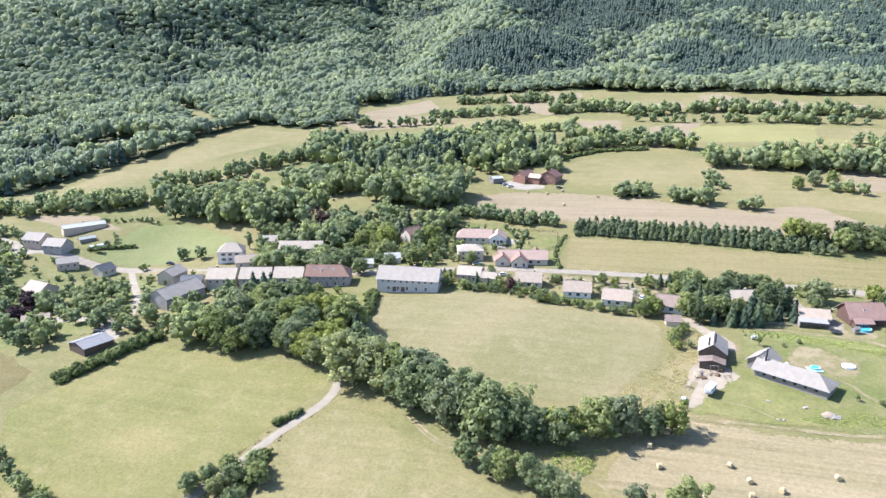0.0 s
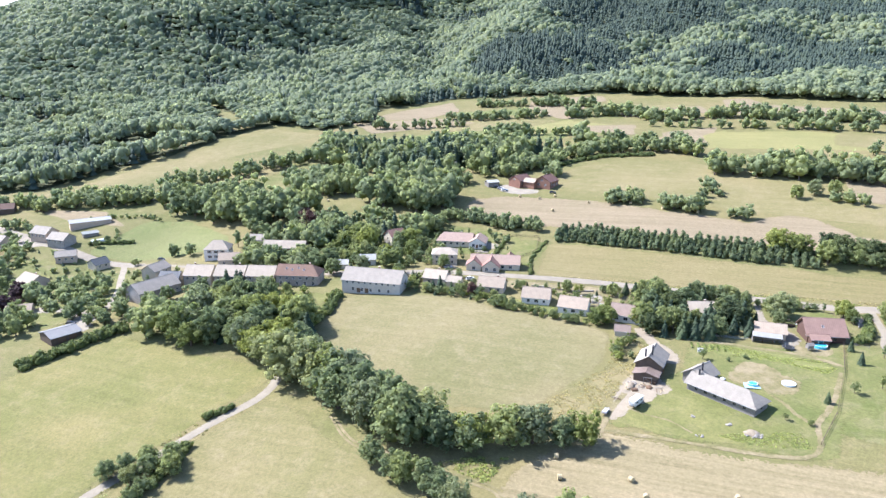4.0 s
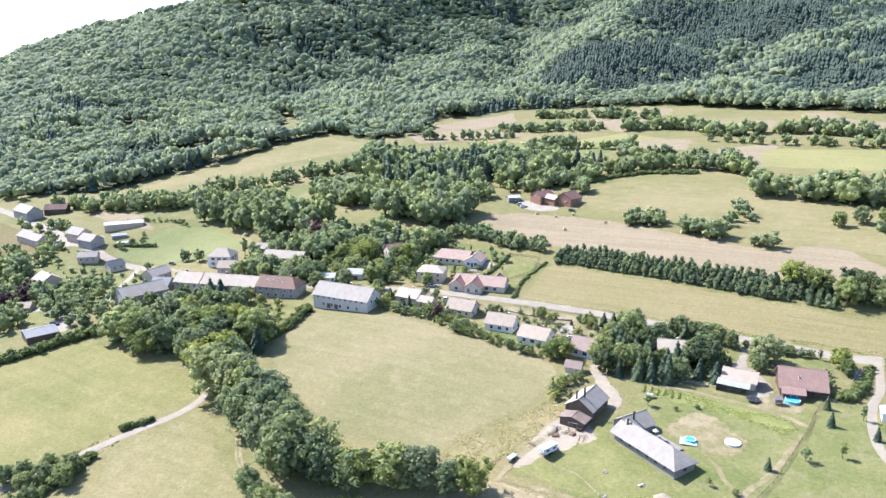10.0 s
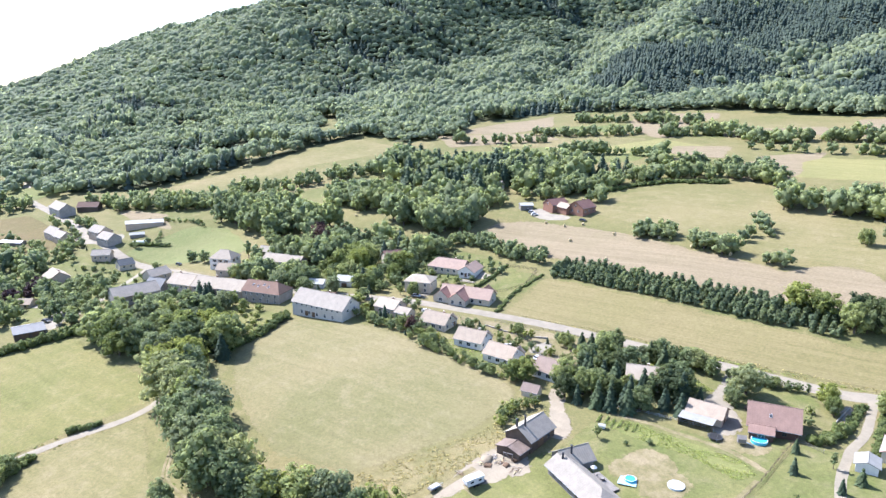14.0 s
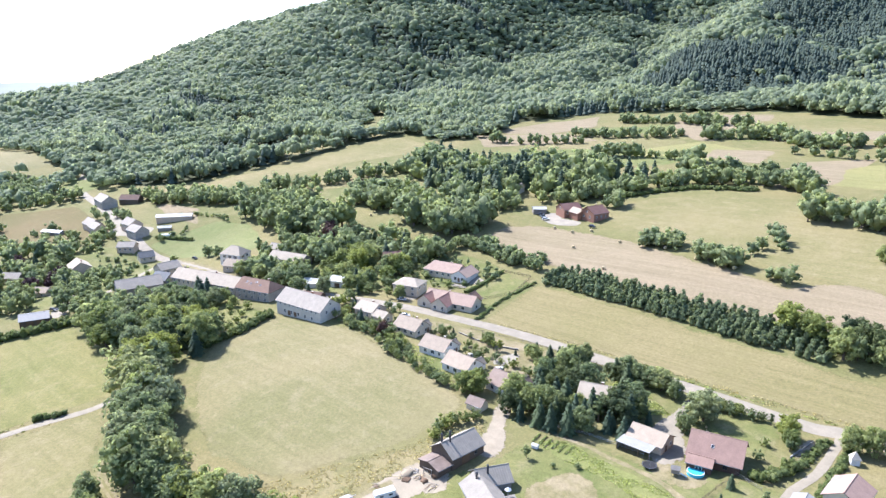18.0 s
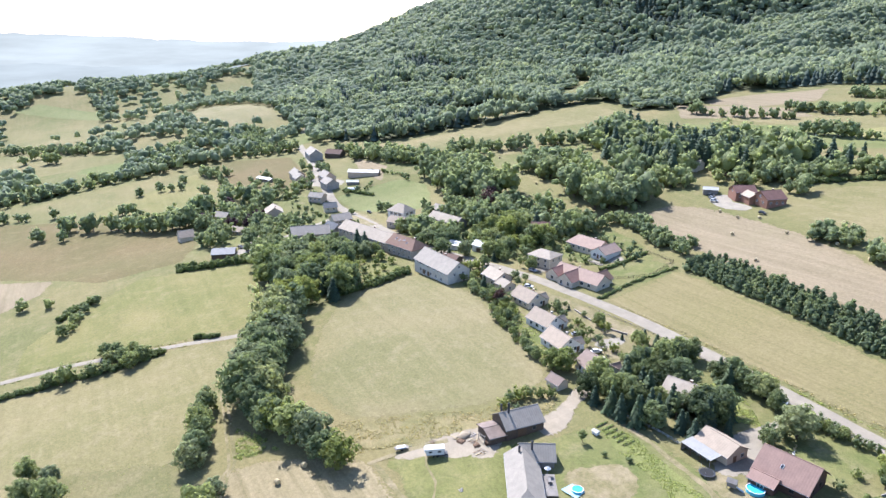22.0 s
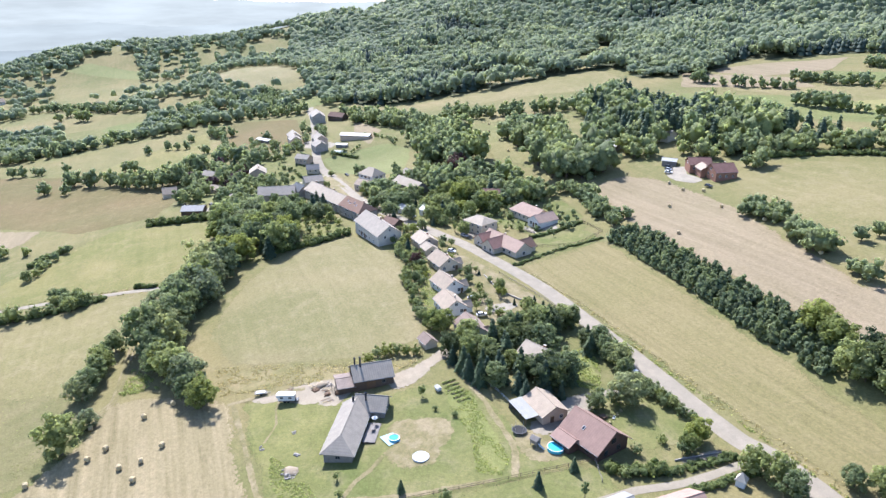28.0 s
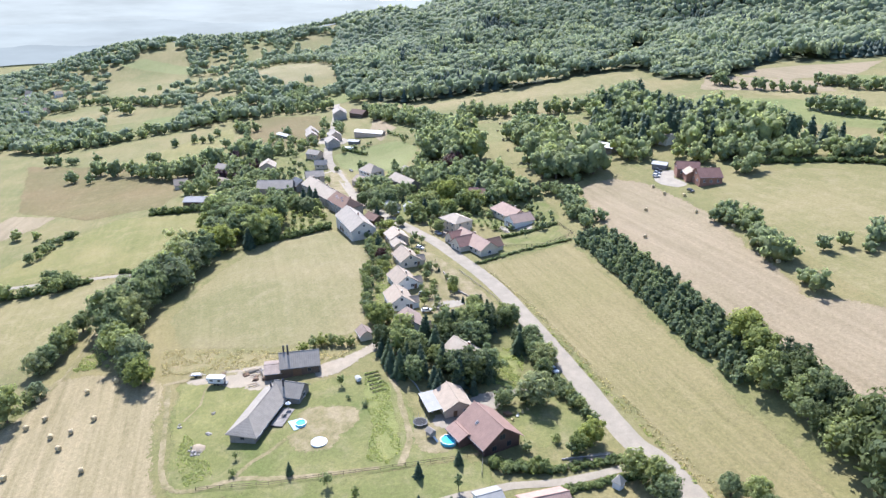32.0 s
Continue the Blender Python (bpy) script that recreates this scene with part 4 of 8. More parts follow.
# small trees for the woods that nobody could count
def clump_set(seed, n, kind):
    out = []
    for i in range(n):
        rg = np.random.default_rng(seed + i)
        if kind == "pine":
            v, f = [], []
            for t in range(3):
                z0, z1, r = 0.12 + 0.28 * t, min(1.0, 0.5 + 0.27 * t), 0.34 * (1 - t / 3.6)
                k = len(v)
                v.append((0, 0, z1))
                v += [(r * rg.uniform(0.75, 1.2) * math.cos(6.2832 * (q + t * 0.5) / 7), r * rg.uniform(0.75, 1.2) * math.sin(6.2832 * (q + t * 0.5) / 7), z0) for q in range(7)]
                f += [(k, k + 1 + q, k + 1 + (q + 1) % 7) for q in range(7)]
            out.append((np.array(v), np.array(f)))
        elif kind == "tuft":
            out.append(sprays(rg, (0, 0, 0.15), 0.42, 11, 0.15, 0.8, 0.1))
        elif kind == "round":
            pcs = []
            for q in range(6):
                a = q * 1.2566 + rg.uniform(-0.3, 0.3)
                c = (0, 0, 0.66) if q == 5 else (0.25 * math.cos(a), 0.25 * math.sin(a), rg.uniform(0.34, 0.68))
                r = 0.3 if q == 5 else rg.uniform(0.19, 0.27)
                v, f = lump(rg, c, r * 0.85, ICO1, 0.5, 1.0, seed + q * 1.7 + i)
                keep = [t for t in f if v[t][:, 2].max() > 0.45]
                pcs += [(v, np.array(keep)), sprays(rg, c, r, 8, 0.075, 1.0, 0.2)]
            out.append(stack(pcs))
        elif kind == "mass":
            pcs = []
            for q in range(2):
                a = q * 3.1 + rg.uniform(-0.5, 0.5)
                c = (0.17 * math.cos(a), 0.17 * math.sin(a), rg.uniform(0.45, 0.66))
                v, f = lump(rg, c, rg.uniform(0.3, 0.38), ICO1, 0.5, 1.0, seed * 0.7 + i * 2.3 + q)
                keep = [t for t in f if v[t][:, 2].max() > 0.55]
                pcs += [(v, np.array(keep)), sprays(rg, c, 0.36, 4, 0.1, 1.0, 0.3)]
            out.append(stack(pcs))
        elif kind == "sapling":
            pcs = []
            for q in range(4):
                c = (rg.uniform(-0.1, 0.1), rg.uniform(-0.1, 0.1), 0.25 + 0.19 * q)
                r = 0.36 - 0.075 * q
                pcs += [lump(rg, c, r * 0.8, ICO1, 0.5, 0.9, seed + q * 1.7 + i), sprays(rg, c, r, 12, 0.09, 0.9, 0.1)]
            out.append(stack(pcs))
        else:
            pcs = []
            for q in range(3):
                c = (rg.uniform(-0.2, 0.2), rg.uniform(-0.2, 0.2), rg.uniform(0.3, 0.62))
                pcs += [lump(rg, c, rg.uniform(0.3, 0.4), ICO1, 0.45, 0.95, seed + q * 1.7 + i), sprays(rg, c, 0.4, 14, 0.1, 0.95, 0.1)]
            out.append(stack(pcs))
    return out


CLUMPS = {"pine": clump_set(10, 5, "pine"), "tuft": clump_set(120, 8, "tuft"), "mass": clump_set(30, 9, "mass"), "round": clump_set(90, 8, "round"), "bush": clump_set(60, 6, "bush"), "sapling": clump_set(150, 7, "sapling")}


def cover(name, spots, kind, material, label, category, seed):
    """Many small plants as one mesh. spots: x, y, height, width."""
    rg = np.random.default_rng(seed)
    if not len(spots):
        return None
    spots = np.asarray(spots, float)
    zs = land(spots[:, 0], spots[:, 1])
    pcs, ts = [], []
    for (x, y, h, w), z in zip(spots, zs):
        v, f = CLUMPS[kind][rg.integers(len(CLUMPS[kind]))]
        a = rg.uniform(0, 6.2832)
        c, s = math.cos(a), math.sin(a)
        q = np.empty_like(v)
        q[:, 0] = (v[:, 0] * c - v[:, 1] * s) * w + x
        q[:, 1] = (v[:, 0] * s + v[:, 1] * c) * w + y
        q[:, 2] = v[:, 2] * h + z - 0.05 * h
        pcs.append((q, f))
        ts.append(np.full(len(v), rg.random(), np.float32))
    me = tri_mesh(name, *stack(pcs), M[material], kind in ("mass", "round", "bush", "sapling"))
    me.attributes.new("tint", "FLOAT", "POINT").data.foreach_set("value", np.concatenate(ts))
    ob = new(name, me)
    return tagged(ob, label, category, "", "stuff")


def hedge(pts, width, height, gap, label, seed, material="hedge", name="hedge"):
    rg = random.Random(seed)
    line = smooth_line(pts, gap)
    lanes = max(1, round(width / gap))
    spots = []
    for a, b in zip(line, line[1:]):
        t = (b - a) / (np.linalg.norm(b - a) + 1e-9)
        for j in range(lanes):
            o = ((j + 0.5) / lanes - 0.5) * width + rg.uniform(-0.25, 0.25) * gap
            x, y = a[0] - t[1] * o + rg.uniform(-0.3, 0.3) * gap, a[1] + t[0] * o + rg.uniform(-0.3, 0.3) * gap
            if free(x, y, 0.3):
                hh = height * rg.uniform(0.7, 1.25)
                spots.append((x, y, hh, max(gap * 1.9, hh * 0.75) * rg.uniform(0.8, 1.2)))
    return cover(name, spots, "bush", material, label, "hedge", seed)


def tufts(poly, n, lo, hi, material, label, seed, name="tussocks"):
    """Loose clumps of tall grass or weeds inside an outline."""
    rg = random.Random(seed)
    xs, ys = [p[0] for p in poly], [p[1] for p in poly]
    spots = []
    for _ in range(n * 3):
        x, y = rg.uniform(min(xs), max(xs)), rg.uniform(min(ys), max(ys))
        if len(spots) < n and inside(x, y, poly) and noise.noise((x / 5, y / 5, seed)) > -0.15 and free(x, y, 0.3):
            k = rg.uniform(lo, hi)
            spots.append((x, y, k, k * rg.uniform(1.2, 2.2)))
    return cover(name, spots, "tuft", material, label, "grass", seed)

# ---- houses ----
def solid_roof(top, faces, thick):
    """A roof skin with thickness: top corners, faces over them, and the same again below."""
    sh = Shape()
    n = len(top)
    sh.v = [tuple(p) for p in top] + [(p[0], p[1], p[2] - thick) for p in top]
    sh.f = [tuple(q) for q in faces] + [tuple(i + n for i in reversed(q)) for q in faces]
    edges = {}
    for q in faces:
        for a, b in zip(q, q[1:] + q[:1]):
            edges[(a, b)] = True
    for a, b in edges:
        if (b, a) not in edges:
            sh.f.append((b, a, a + n, b + n))
    return sh


WINDOW_MESH = {}


def window(house, side, u, z, w, h, L, W, shutters=False, name="window", frame_mat="white_paint"):
    key = (round(w, 2), round(h, 2), frame_mat)
    if key not in WINDOW_MESH:
        fr = Shape()
        for x0, x1, z0, z1 in ((-w / 2 - 0.1, w / 2 + 0.1, -h / 2 - 0.12, -h / 2), (-w / 2 - 0.1, w / 2 + 0.1, h / 2, h / 2 + 0.1), (-w / 2 - 0.1, -w / 2, -h / 2, h / 2), (w / 2, w / 2 + 0.1, -h / 2, h / 2), (-0.03, 0.03, -h / 2, h / 2)):
            fr.box(x0, x1, -0.07, 0.02, z0, z1)
        pn = Shape().box(-w / 2, w / 2, -0.035, 0.015, -h / 2, h / 2)
        sh = Shape().box(-w / 2 - 0.1 - w * 0.5, -w / 2 - 0.12, -0.05, 0.02, -h / 2, h / 2)
        s2 = Shape().box(w / 2 + 0.12, w / 2 + 0.1 + w * 0.5, -0.05, 0.02, -h / 2, h / 2)
        WINDOW_MESH[key] = (fr.mesh("window", M[frame_mat]), pn.mesh("pane", M["glass"]), sh.mesh("shutter", M["wood_mid"]), s2.mesh("shutter", M["wood_mid"]))
    fr, pn, sl, sr = WINDOW_MESH[key]
    at = {"f": pose(u, -W / 2, z, 0, 0, 0), "b": pose(u, W / 2, z, 0, 0, 180), "r": pose(L / 2, u, z, 0, 0, 90), "l": pose(-L / 2, u, z, 0, 0, -90)}[side]
    wob = part(name, fr, "", house, "", at)
    part("pane", pn, "", wob)
    if shutters:
        part("shutter", sl, "", wob)
        part("shutter", sr, "", wob)
    return wob


def door(house, side, u, w, h, L, W, material="wood_mid", name="door"):
    at = {"f": pose(u, -W / 2, 0, 0, 0, 0), "b": pose(u, W / 2, 0, 0, 0, 180), "r": pose(L / 2, u, 0, 0, 0, 90), "l": pose(-L / 2, u, 0, 0, 0, -90)}[side]
    sh = Shape().box(-w / 2, w / 2, -0.05, 0.02, 0.02, h)
    sh.box(-w / 2 - 0.1, -w / 2, -0.09, 0.02, 0, h + 0.1).box(w / 2, w / 2 + 0.1, -0.09, 0.02, 0, h + 0.1).box(-w / 2, w / 2, -0.09, 0.02, h, h + 0.1)
    n = max(2, int(w / 0.4))
    for i in range(n):
        x = -w / 2 + (i + 0.5) * w / n
        sh.box(x - w / n * 0.42, x + w / n * 0.42, -0.07, -0.04, 0.1, h - 0.08)
    return part(name, sh, material, house, "", at)


def house(x, y, yaw, L, W, eave, ridge, roof, wall, label, name="house", category="house", hips=(0, 0), over=0.5, wins=(), doors=(), chimneys=(), shutters=False, skylights=(), group="", dz=0.0, roof_label="", flues=(), frame_mat="white_paint"):
    """A gabled or hipped house, ridge along its own x. wins: side, along, height, width, tall."""
    ob = root(name, x, y, yaw, label, category, group, dz)
    HOUSES.append((x, y, yaw, L / 2, W / 2))
    a, b = L / 2, W / 2
    ws = Shape()
    lo = -2.2
    hl, hr = hips
    k = (ridge - eave) / b
    fl = [(-a, -b, lo), (a, -b, lo), (a, b, lo), (-a, b, lo), (-a, -b, eave), (a, -b, eave), (a, b, eave), (-a, b, eave)]
    zl, zr = (ridge if hl == 0 else eave), (ridge if hr == 0 else eave)
    ws.v = fl + [(-a + (0 if hl == 0 else 0), 0, zl - 0.02), (a, 0, zr - 0.02)]
    ws.f = [(3, 2, 1, 0), (0, 1, 5, 4), (2, 3, 7, 6), (1, 2, 6, 9, 5), (3, 0, 4, 8, 7), (4, 5, 9, 8), (6, 7, 8, 9)]
    part("wall", ws, wall, ob)
    ze = eave - over * k + 0.12
    zr_top = ridge + 0.12
    og = over * 0.8
    A, B = a + og, b + over
    ra, rb = (-A if hl == 0 else -a + hl), (A if hr == 0 else a - hr)
    top = [(-A, -B, ze), (A, -B, ze), (A, B, ze), (-A, B, ze), (ra, 0, zr_top), (rb, 0, zr_top)]
    faces = [(0, 1, 5, 4), (2, 3, 4, 5)]
    if hl:
        faces.append((3, 0, 4))
    if hr:
        faces.append((1, 2, 5))
    rf = part("roof", solid_roof(top, faces, 0.2), roof, ob, roof_label)
    rd = Shape().prism([(ra - 0.05, -0.16, zr_top + 0.02), (rb + 0.05, -0.16, zr_top + 0.02), (rb + 0.05, 0.16, zr_top + 0.02), (ra - 0.05, 0.16, zr_top + 0.02)], 0.1)
    for i in range(4):
        rd.v[i] = (rd.v[i][0], rd.v[i][1] * 0.4, zr_top + 0.09)
    part("ridge_cap", rd, roof, rf)
    for sgn in (-1, 1):
        part("gutter", Shape().box(-A, A, sgn * B - 0.07, sgn * B + 0.07, ze - 0.2, ze - 0.08), "steel", ob)
    for u, v, hh in flues:
        z0 = ridge - abs(v) * k
        fl = part("flue", Shape().tube(0.3, 0.3, z0 - 0.6, z0 + hh, 10, u, v), "dark_paint", ob, "dark metal flue pipe")
        part("cowl", Shape().tube(0.42, 0.1, z0 + hh + 0.1, z0 + hh + 0.4, 10, u, v), "dark_paint", fl)
    for u, v, hh in chimneys:
        z0 = ridge - abs(v) * k
        cs = Shape().box(u - 0.4, u + 0.4, v - 0.3, v + 0.3, z0 - 0.8, z0 + hh)
        ch = part("chimney", cs, "brickwall" if wall != "render_white" else "render_grey", ob)
        part("cap", Shape().box(u - 0.5, u + 0.5, v - 0.4, v + 0.4, z0 + hh, z0 + hh + 0.12), "render_grey", ch)
    for side, u, z, w, h in wins:
        window(ob, side, u, z, w, h, L, W, shutters, frame_mat=frame_mat)
    for side, u, w, h in doors:
        door(ob, side, u, w, h, L, W)
    for u, v, s in skylights:
        z0 = ridge - abs(v) * k + 0.14
        t = math.degrees(math.atan(k)) * (1 if v < 0 else -1)
        sk = part("skylight", Shape().box(-s / 2, s / 2, -s * 0.7, s * 0.7, -0.02, 0.1), "white_paint", ob, "", pose(u, v, z0, t, 0, 0))
        part("pane", Shape().box(-s / 2 + 0.08, s / 2 - 0.08, -s * 0.7 + 0.08, s * 0.7 - 0.08, 0.1, 0.115), "glass", sk)
    return ob


def two_rows(L, n, z, w=1.0, h=1.2, side="f"):
    return [(side, -L / 2 + (i + 0.5) * L / n, z, w, h) for i in range(n)]


V = "village houses along the road"
house(-112, 295.4, 7.6, 28.6, 12.6, 6.0, 10.4, "grey_roof", "render_plain", "long pale rendered farmhouse with grey tiled roof", "farmhouse", "house", over=0.6,
      wins=two_rows(26, 9, 5.0, 0.9, 1.1) + two_rows(22, 5, 1.7, 1.0, 1.5) + [("r", -2.5, 4.8, 1.0, 1.3), ("r", 2.5, 4.8, 1.0, 1.3), ("r", 0, 8.0, 0.9, 1.1), ("r", 3, 1.6, 1.0, 1.3)], doors=[("f", -6, 1.6, 2.2), ("f", -2, 1.6, 2.2)], chimneys=[(2, 1.0, 1.4)], group=V)
house(-154.8, 296.6, 17, 21, 12, 5.6, 9.4, "russet_roof", "stone", "old stone farmhouse with russet tiled hipped roof and skylights", "farmhouse", "house", hips=(0, 4), wins=two_rows(20, 6, 4.2, 0.9, 1.2) + two_rows(20, 5, 1.6, 1.0, 1.5), skylights=[(-6, -2.4, 0.9), (-3, -3.0, 0.9), (0, -2.0, 0.9), (3, -3.0, 0.9)], chimneys=[(5, 1, 1.2)], group=V)
house(-173.9, 292.3, 18, 14, 12, 5.4, 9.0, "pale_roof", "stone", "stone village house with pale grey roof", wins=two_rows(13, 4, 4.0, 0.9, 1.2) + two_rows(13, 3, 1.6), group=V)
house(-190.4, 289, 18, 15, 12, 5.4, 9.2, "pale_roof", "stone", "village house with bleached tan tiled roof", wins=two_rows(14, 4, 4.0, 0.9, 1.2), chimneys=[(4, 0.5, 1.2)], group=V)
house(-207.5, 285.6, 18, 14, 12, 5.6, 9.4, "pale_roof", "render_cream", "village house with bleached tiled roof", wins=two_rows(13, 4, 4.0, 0.9, 1.2), chimneys=[(-3, 0.5, 1.2)], group=V)
house(-216.5, 261.5, 77, 22, 12, 5.0, 8.6, "grey_roof", "stone", "long stone barn with grey roof", "barn", "barn", wins=two_rows(24, 4, 2.4, 0.9, 0.9), doors=[("f", 3, 3.2, 3.4)], group=V)
house(-219, 276.6, 20, 10, 9, 4.6, 7.8, "slate_roof", "stone", "low barn link with dark grey-brown roof", "barn", "barn", group=V)
house(-241, 288.8, 92, 12, 9, 5.4, 8.2, "grey_roof", "render_grey", "grey village house with tiled roof", wins=two_rows(9, 2, 3.8) + [("r", 0, 4, 0.9, 1.2)], group=V)
house(-230.5, 326.5, 25, 13.5, 11.5, 6.0, 9.8, "pale_roof", "render_white", "white hip-roofed house with bleached tiles", hips=(4, 4), wins=two_rows(11, 3, 4.4, 1, 1.4) + two_rows(11, 3, 1.6, 1, 1.4) + [("r", -2, 4.4, 1, 1.4), ("r", 2, 4.4, 1, 1.4)], shutters=True, group=V)
house(-215.4, 317.6, 30, 11, 9, 3.8, 6.6, "pink_roof", "render_grey", "low annex with pinkish roof", "annex", "house", wins=two_rows(10, 2, 2.0), group=V)
house(-363.5, 320, 2, 13.5, 10, 5.2, 8.6, "grey_roof", "render_pink", "cream village house with greyish roof", wins=two_rows(12.5, 4, 3.6) + [("r", 0, 3.6, 1, 1.3)], group=V)
house(-343, 315.3, 4, 13, 10, 4.8, 8.0, "grey_roof", "stone", "stone barn house with greyish roof", "barn", "barn", wins=two_rows(13, 3, 3.6), group=V)
house(-356.3, 349, 56, 25, 8, 3.8, 5.2, "metal_roof", "render_pink", "long low shed with bright metal roof", "shed", "shed", group=V)
house(-338.2, 332.5, 60, 9, 4, 2.2, 3.2, "metal_roof", "wood_grey", "low grey shed with metal roof", "shed", "shed", group=V)
house(-396.7, 304.5, 0, 14, 9.5, 4.8, 8.2, "grey_roof", "render_pink", "pale rendered farmhouse beside the road", "farmhouse", wins=two_rows(13, 4, 3.4) + two_rows(13, 4, 1.2), group=V)
house(-381.4, 302.6, 0, 12, 9, 4.8, 7.8, "grey_roof", "render_pink", "small grey house beside the road", wins=two_rows(11, 3, 3.0), group=V)
house(-459.5, 338.7, -5, 22, 12, 6, 10, "grey_roof", "stone", "large grey-roofed farmhouse at the road's end", "farmhouse", wins=two_rows(20, 5, 4.2), group=V)
house(-451.4, 356.6, 42, 16, 10, 4, 7, "brown_roof", "wood_dark", "dark wooden barn with brown roof", "barn", "barn", group=V)
house(-409.6, 281.2, 30, 16, 6, 2.4, 3.4, "metal_roof", "wood_grey", "small flat-roofed shed in a meadow", "shed", "shed", group=V)
house(-319, 297.8, 45, 11, 8, 4, 6.4, "grey_roof", "render_pink", "small grey house beside the road", wins=two_rows(10, 3, 2.2), group=V)
house(-295.6, 299.6, 80, 9, 8, 3.6, 6.2, "slate_roof", "render_cream", "small house with dark slate roof", wins=two_rows(8, 2, 2.2), group=V)
house(-299.5, 260.5, -9, 13, 11, 4.4, 7.8, "pale_roof", "render_pink", "ochre house with pale gabled roof", wins=[("l", -2, 2, 1, 1.3), ("l", 2, 2, 1, 1.3), ("l", 0, 4.8, 1, 1.2)] + two_rows(10, 3, 2.2), chimneys=[(2, 1, 1.0)], group=V)
house(-268.4, 228.9, 40, 11, 8, 3.0, 4.8, "pink_roof", "render_cream", "low bungalow with brownish pink roof", "bungalow", wins=two_rows(10, 3, 1.7), group=V)
house(-221, 212, 73, 12.5, 11.5, 2.8, 4.3, "sheet_roof", "wood_dark", "dark shed with grey metal roof", "shed", "shed", doors=[("f", -2, 3, 2.6), ("f", 2.5, 3, 2.6)], group=V)
house(-282.5, 199.3, 95, 9, 9, 3.6, 6.8, "pink_roof", "render_cream", "small pale chalet with pinkish gabled roof", "chalet", wins=[("l", 0, 4.4, 1, 1.1), ("l", -2, 1.7, 1, 1.2), ("l", 2, 1.7, 1, 1.2)], group=V)
house(-315.5, 228.5, 40, 11, 8, 3.2, 5.6, "grey_roof", "render_pink", "grey-roofed bungalow among shrubs", "bungalow", wins=two_rows(10, 3, 1.7), group=V)
house(-194.3, 341.1, 17, 24, 10, 4.4, 7.4, "pale_roof", "wood_grey", "long weathered barn among trees", "barn", "barn", group=V)
house(-219.5, 349.5, 20, 9, 8, 3.6, 6, "grey_roof", "render_grey", "small grey outbuilding with tiled roof", "shed", "shed", group=V)
house(-147, 322.6, 26, 8, 6, 2.8, 4.4, "metal_roof", "render_white", "small white shed with bright roof", "shed", "shed", group=V)
house(-135.4, 331.7, 26, 8, 7, 3.6, 5.4, "metal_roof", "render_white", "white garage with pale roof", "garage", "garage", doors=[("f", 0, 2.6, 2.2)], group=V)
house(-124.5, 307.4, 26, 9, 7, 3.2, 5.2, "brown_roof", "wood_dark", "small brown-roofed barn by the road", "barn", "barn", group=V)
house(-139, 371.5, 60, 10, 8.5, 4.6, 7.8, "rose_roof", "render_cream", "small house with red roof among trees", wins=two_rows(8, 2, 3) + [("l", 0, 3, 1, 1.2)], group=V)
house(-103, 377, 12, 20, 11.5, 3.2, 6.6, "blush_roof", "render_cream", "wide bungalow with rose-pink tiled roof", "bungalow", hips=(3, 0), wins=two_rows(14, 4, 1.7, 1.2, 1.3), chimneys=[(3, 1.5, 1.0)], group=V)
house(-89.3, 377, 102, 12.5, 9, 3.2, 5.9, "blush_roof", "render_white", "white-walled wing with pink tiled roof", "bungalow", wins=[("l", -2, 1.6, 1.4, 1.5), ("l", 2, 1.6, 1.4, 1.5)], doors=[("l", 0, 1.0, 2.1)], group=V)
house(-96.7, 345.1, 20, 13, 11, 5.6, 7.8, "pale_roof", "render_cream", "two-storey cream house with pale hipped roof", hips=(4, 4), wins=two_rows(12, 3, 4.2, 1, 1.2) + two_rows(12, 3, 1.6, 1, 1.2) + [("r", -2.5, 4.2, 1, 1.2), ("r", 2.5, 4.2, 1, 1.2)], group=V)
# Main roof takes the paler tile: sun on the rose tiles put into colour.
house(-68.8, 346, 14, 25, 9.5, 3.2, 6.6, "blush_roof", "render_cream", "long cream bungalow with pale rose tiled roof", "bungalow", wins=[("f", 4, 1.6, 1.4, 1.4), ("f", 8, 1.6, 1.4, 1.4), ("r", 0, 1.6, 1.4, 1.4)], chimneys=[(-2, 1, 1.0)], group=V)
house(-77.9, 339.6, 104, 9, 7.5, 3.0, 5.9, "rose_roof", "render_cream", "front wing with rose-red gabled roof", "bungalow_wing", "house", wins=[("l", 0, 1.5, 1.5, 1.5)], group=V)
house(-69.3, 340.8, 104, 10, 8.5, 3.0, 6.3, "rose_roof", "render_cream", "middle wing with rose-red gabled roof", "bungalow_wing", "house", wins=[("l", -2, 1.5, 1.2, 1.6), ("l", 2, 1.5, 1.2, 1.6)], group=V)
house(-63, 352, 104, 9, 7.5, 2.9, 5.8, "russet_roof", "render_cream", "low rear annex with dark russet roof", "annex", "house", group=V)
house(-87, 311.4, 4, 11, 9, 3.6, 6.4, "pale_roof", "render_pink", "small ochre house with pale tan roof", wins=[("r", -2, 1.7, 1.0, 1.3), ("r", 2, 1.7, 1, 1.3), ("r", 0, 4.2, 1, 1)] + two_rows(10, 2, 1.7), chimneys=[(1, 1, 1.1)], group=V)
house(-77.3, 310, 4, 7, 6, 2.8, 4.6, "pale_roof", "render_cream", "low annex with pale roof", "annex", "house", wins=[("r", 0, 1.6, 1, 1.2)], group=V)
ROW = [(-58.2, 309.5, 6, "pink_roof", "render_cream"), (-35, 302.2, 7, "pink_roof", "render_white"), (-17, 296.4, 0, "pink_roof", "render_white"), (5, 295.6, -3, "tan_roof", "render_white")]
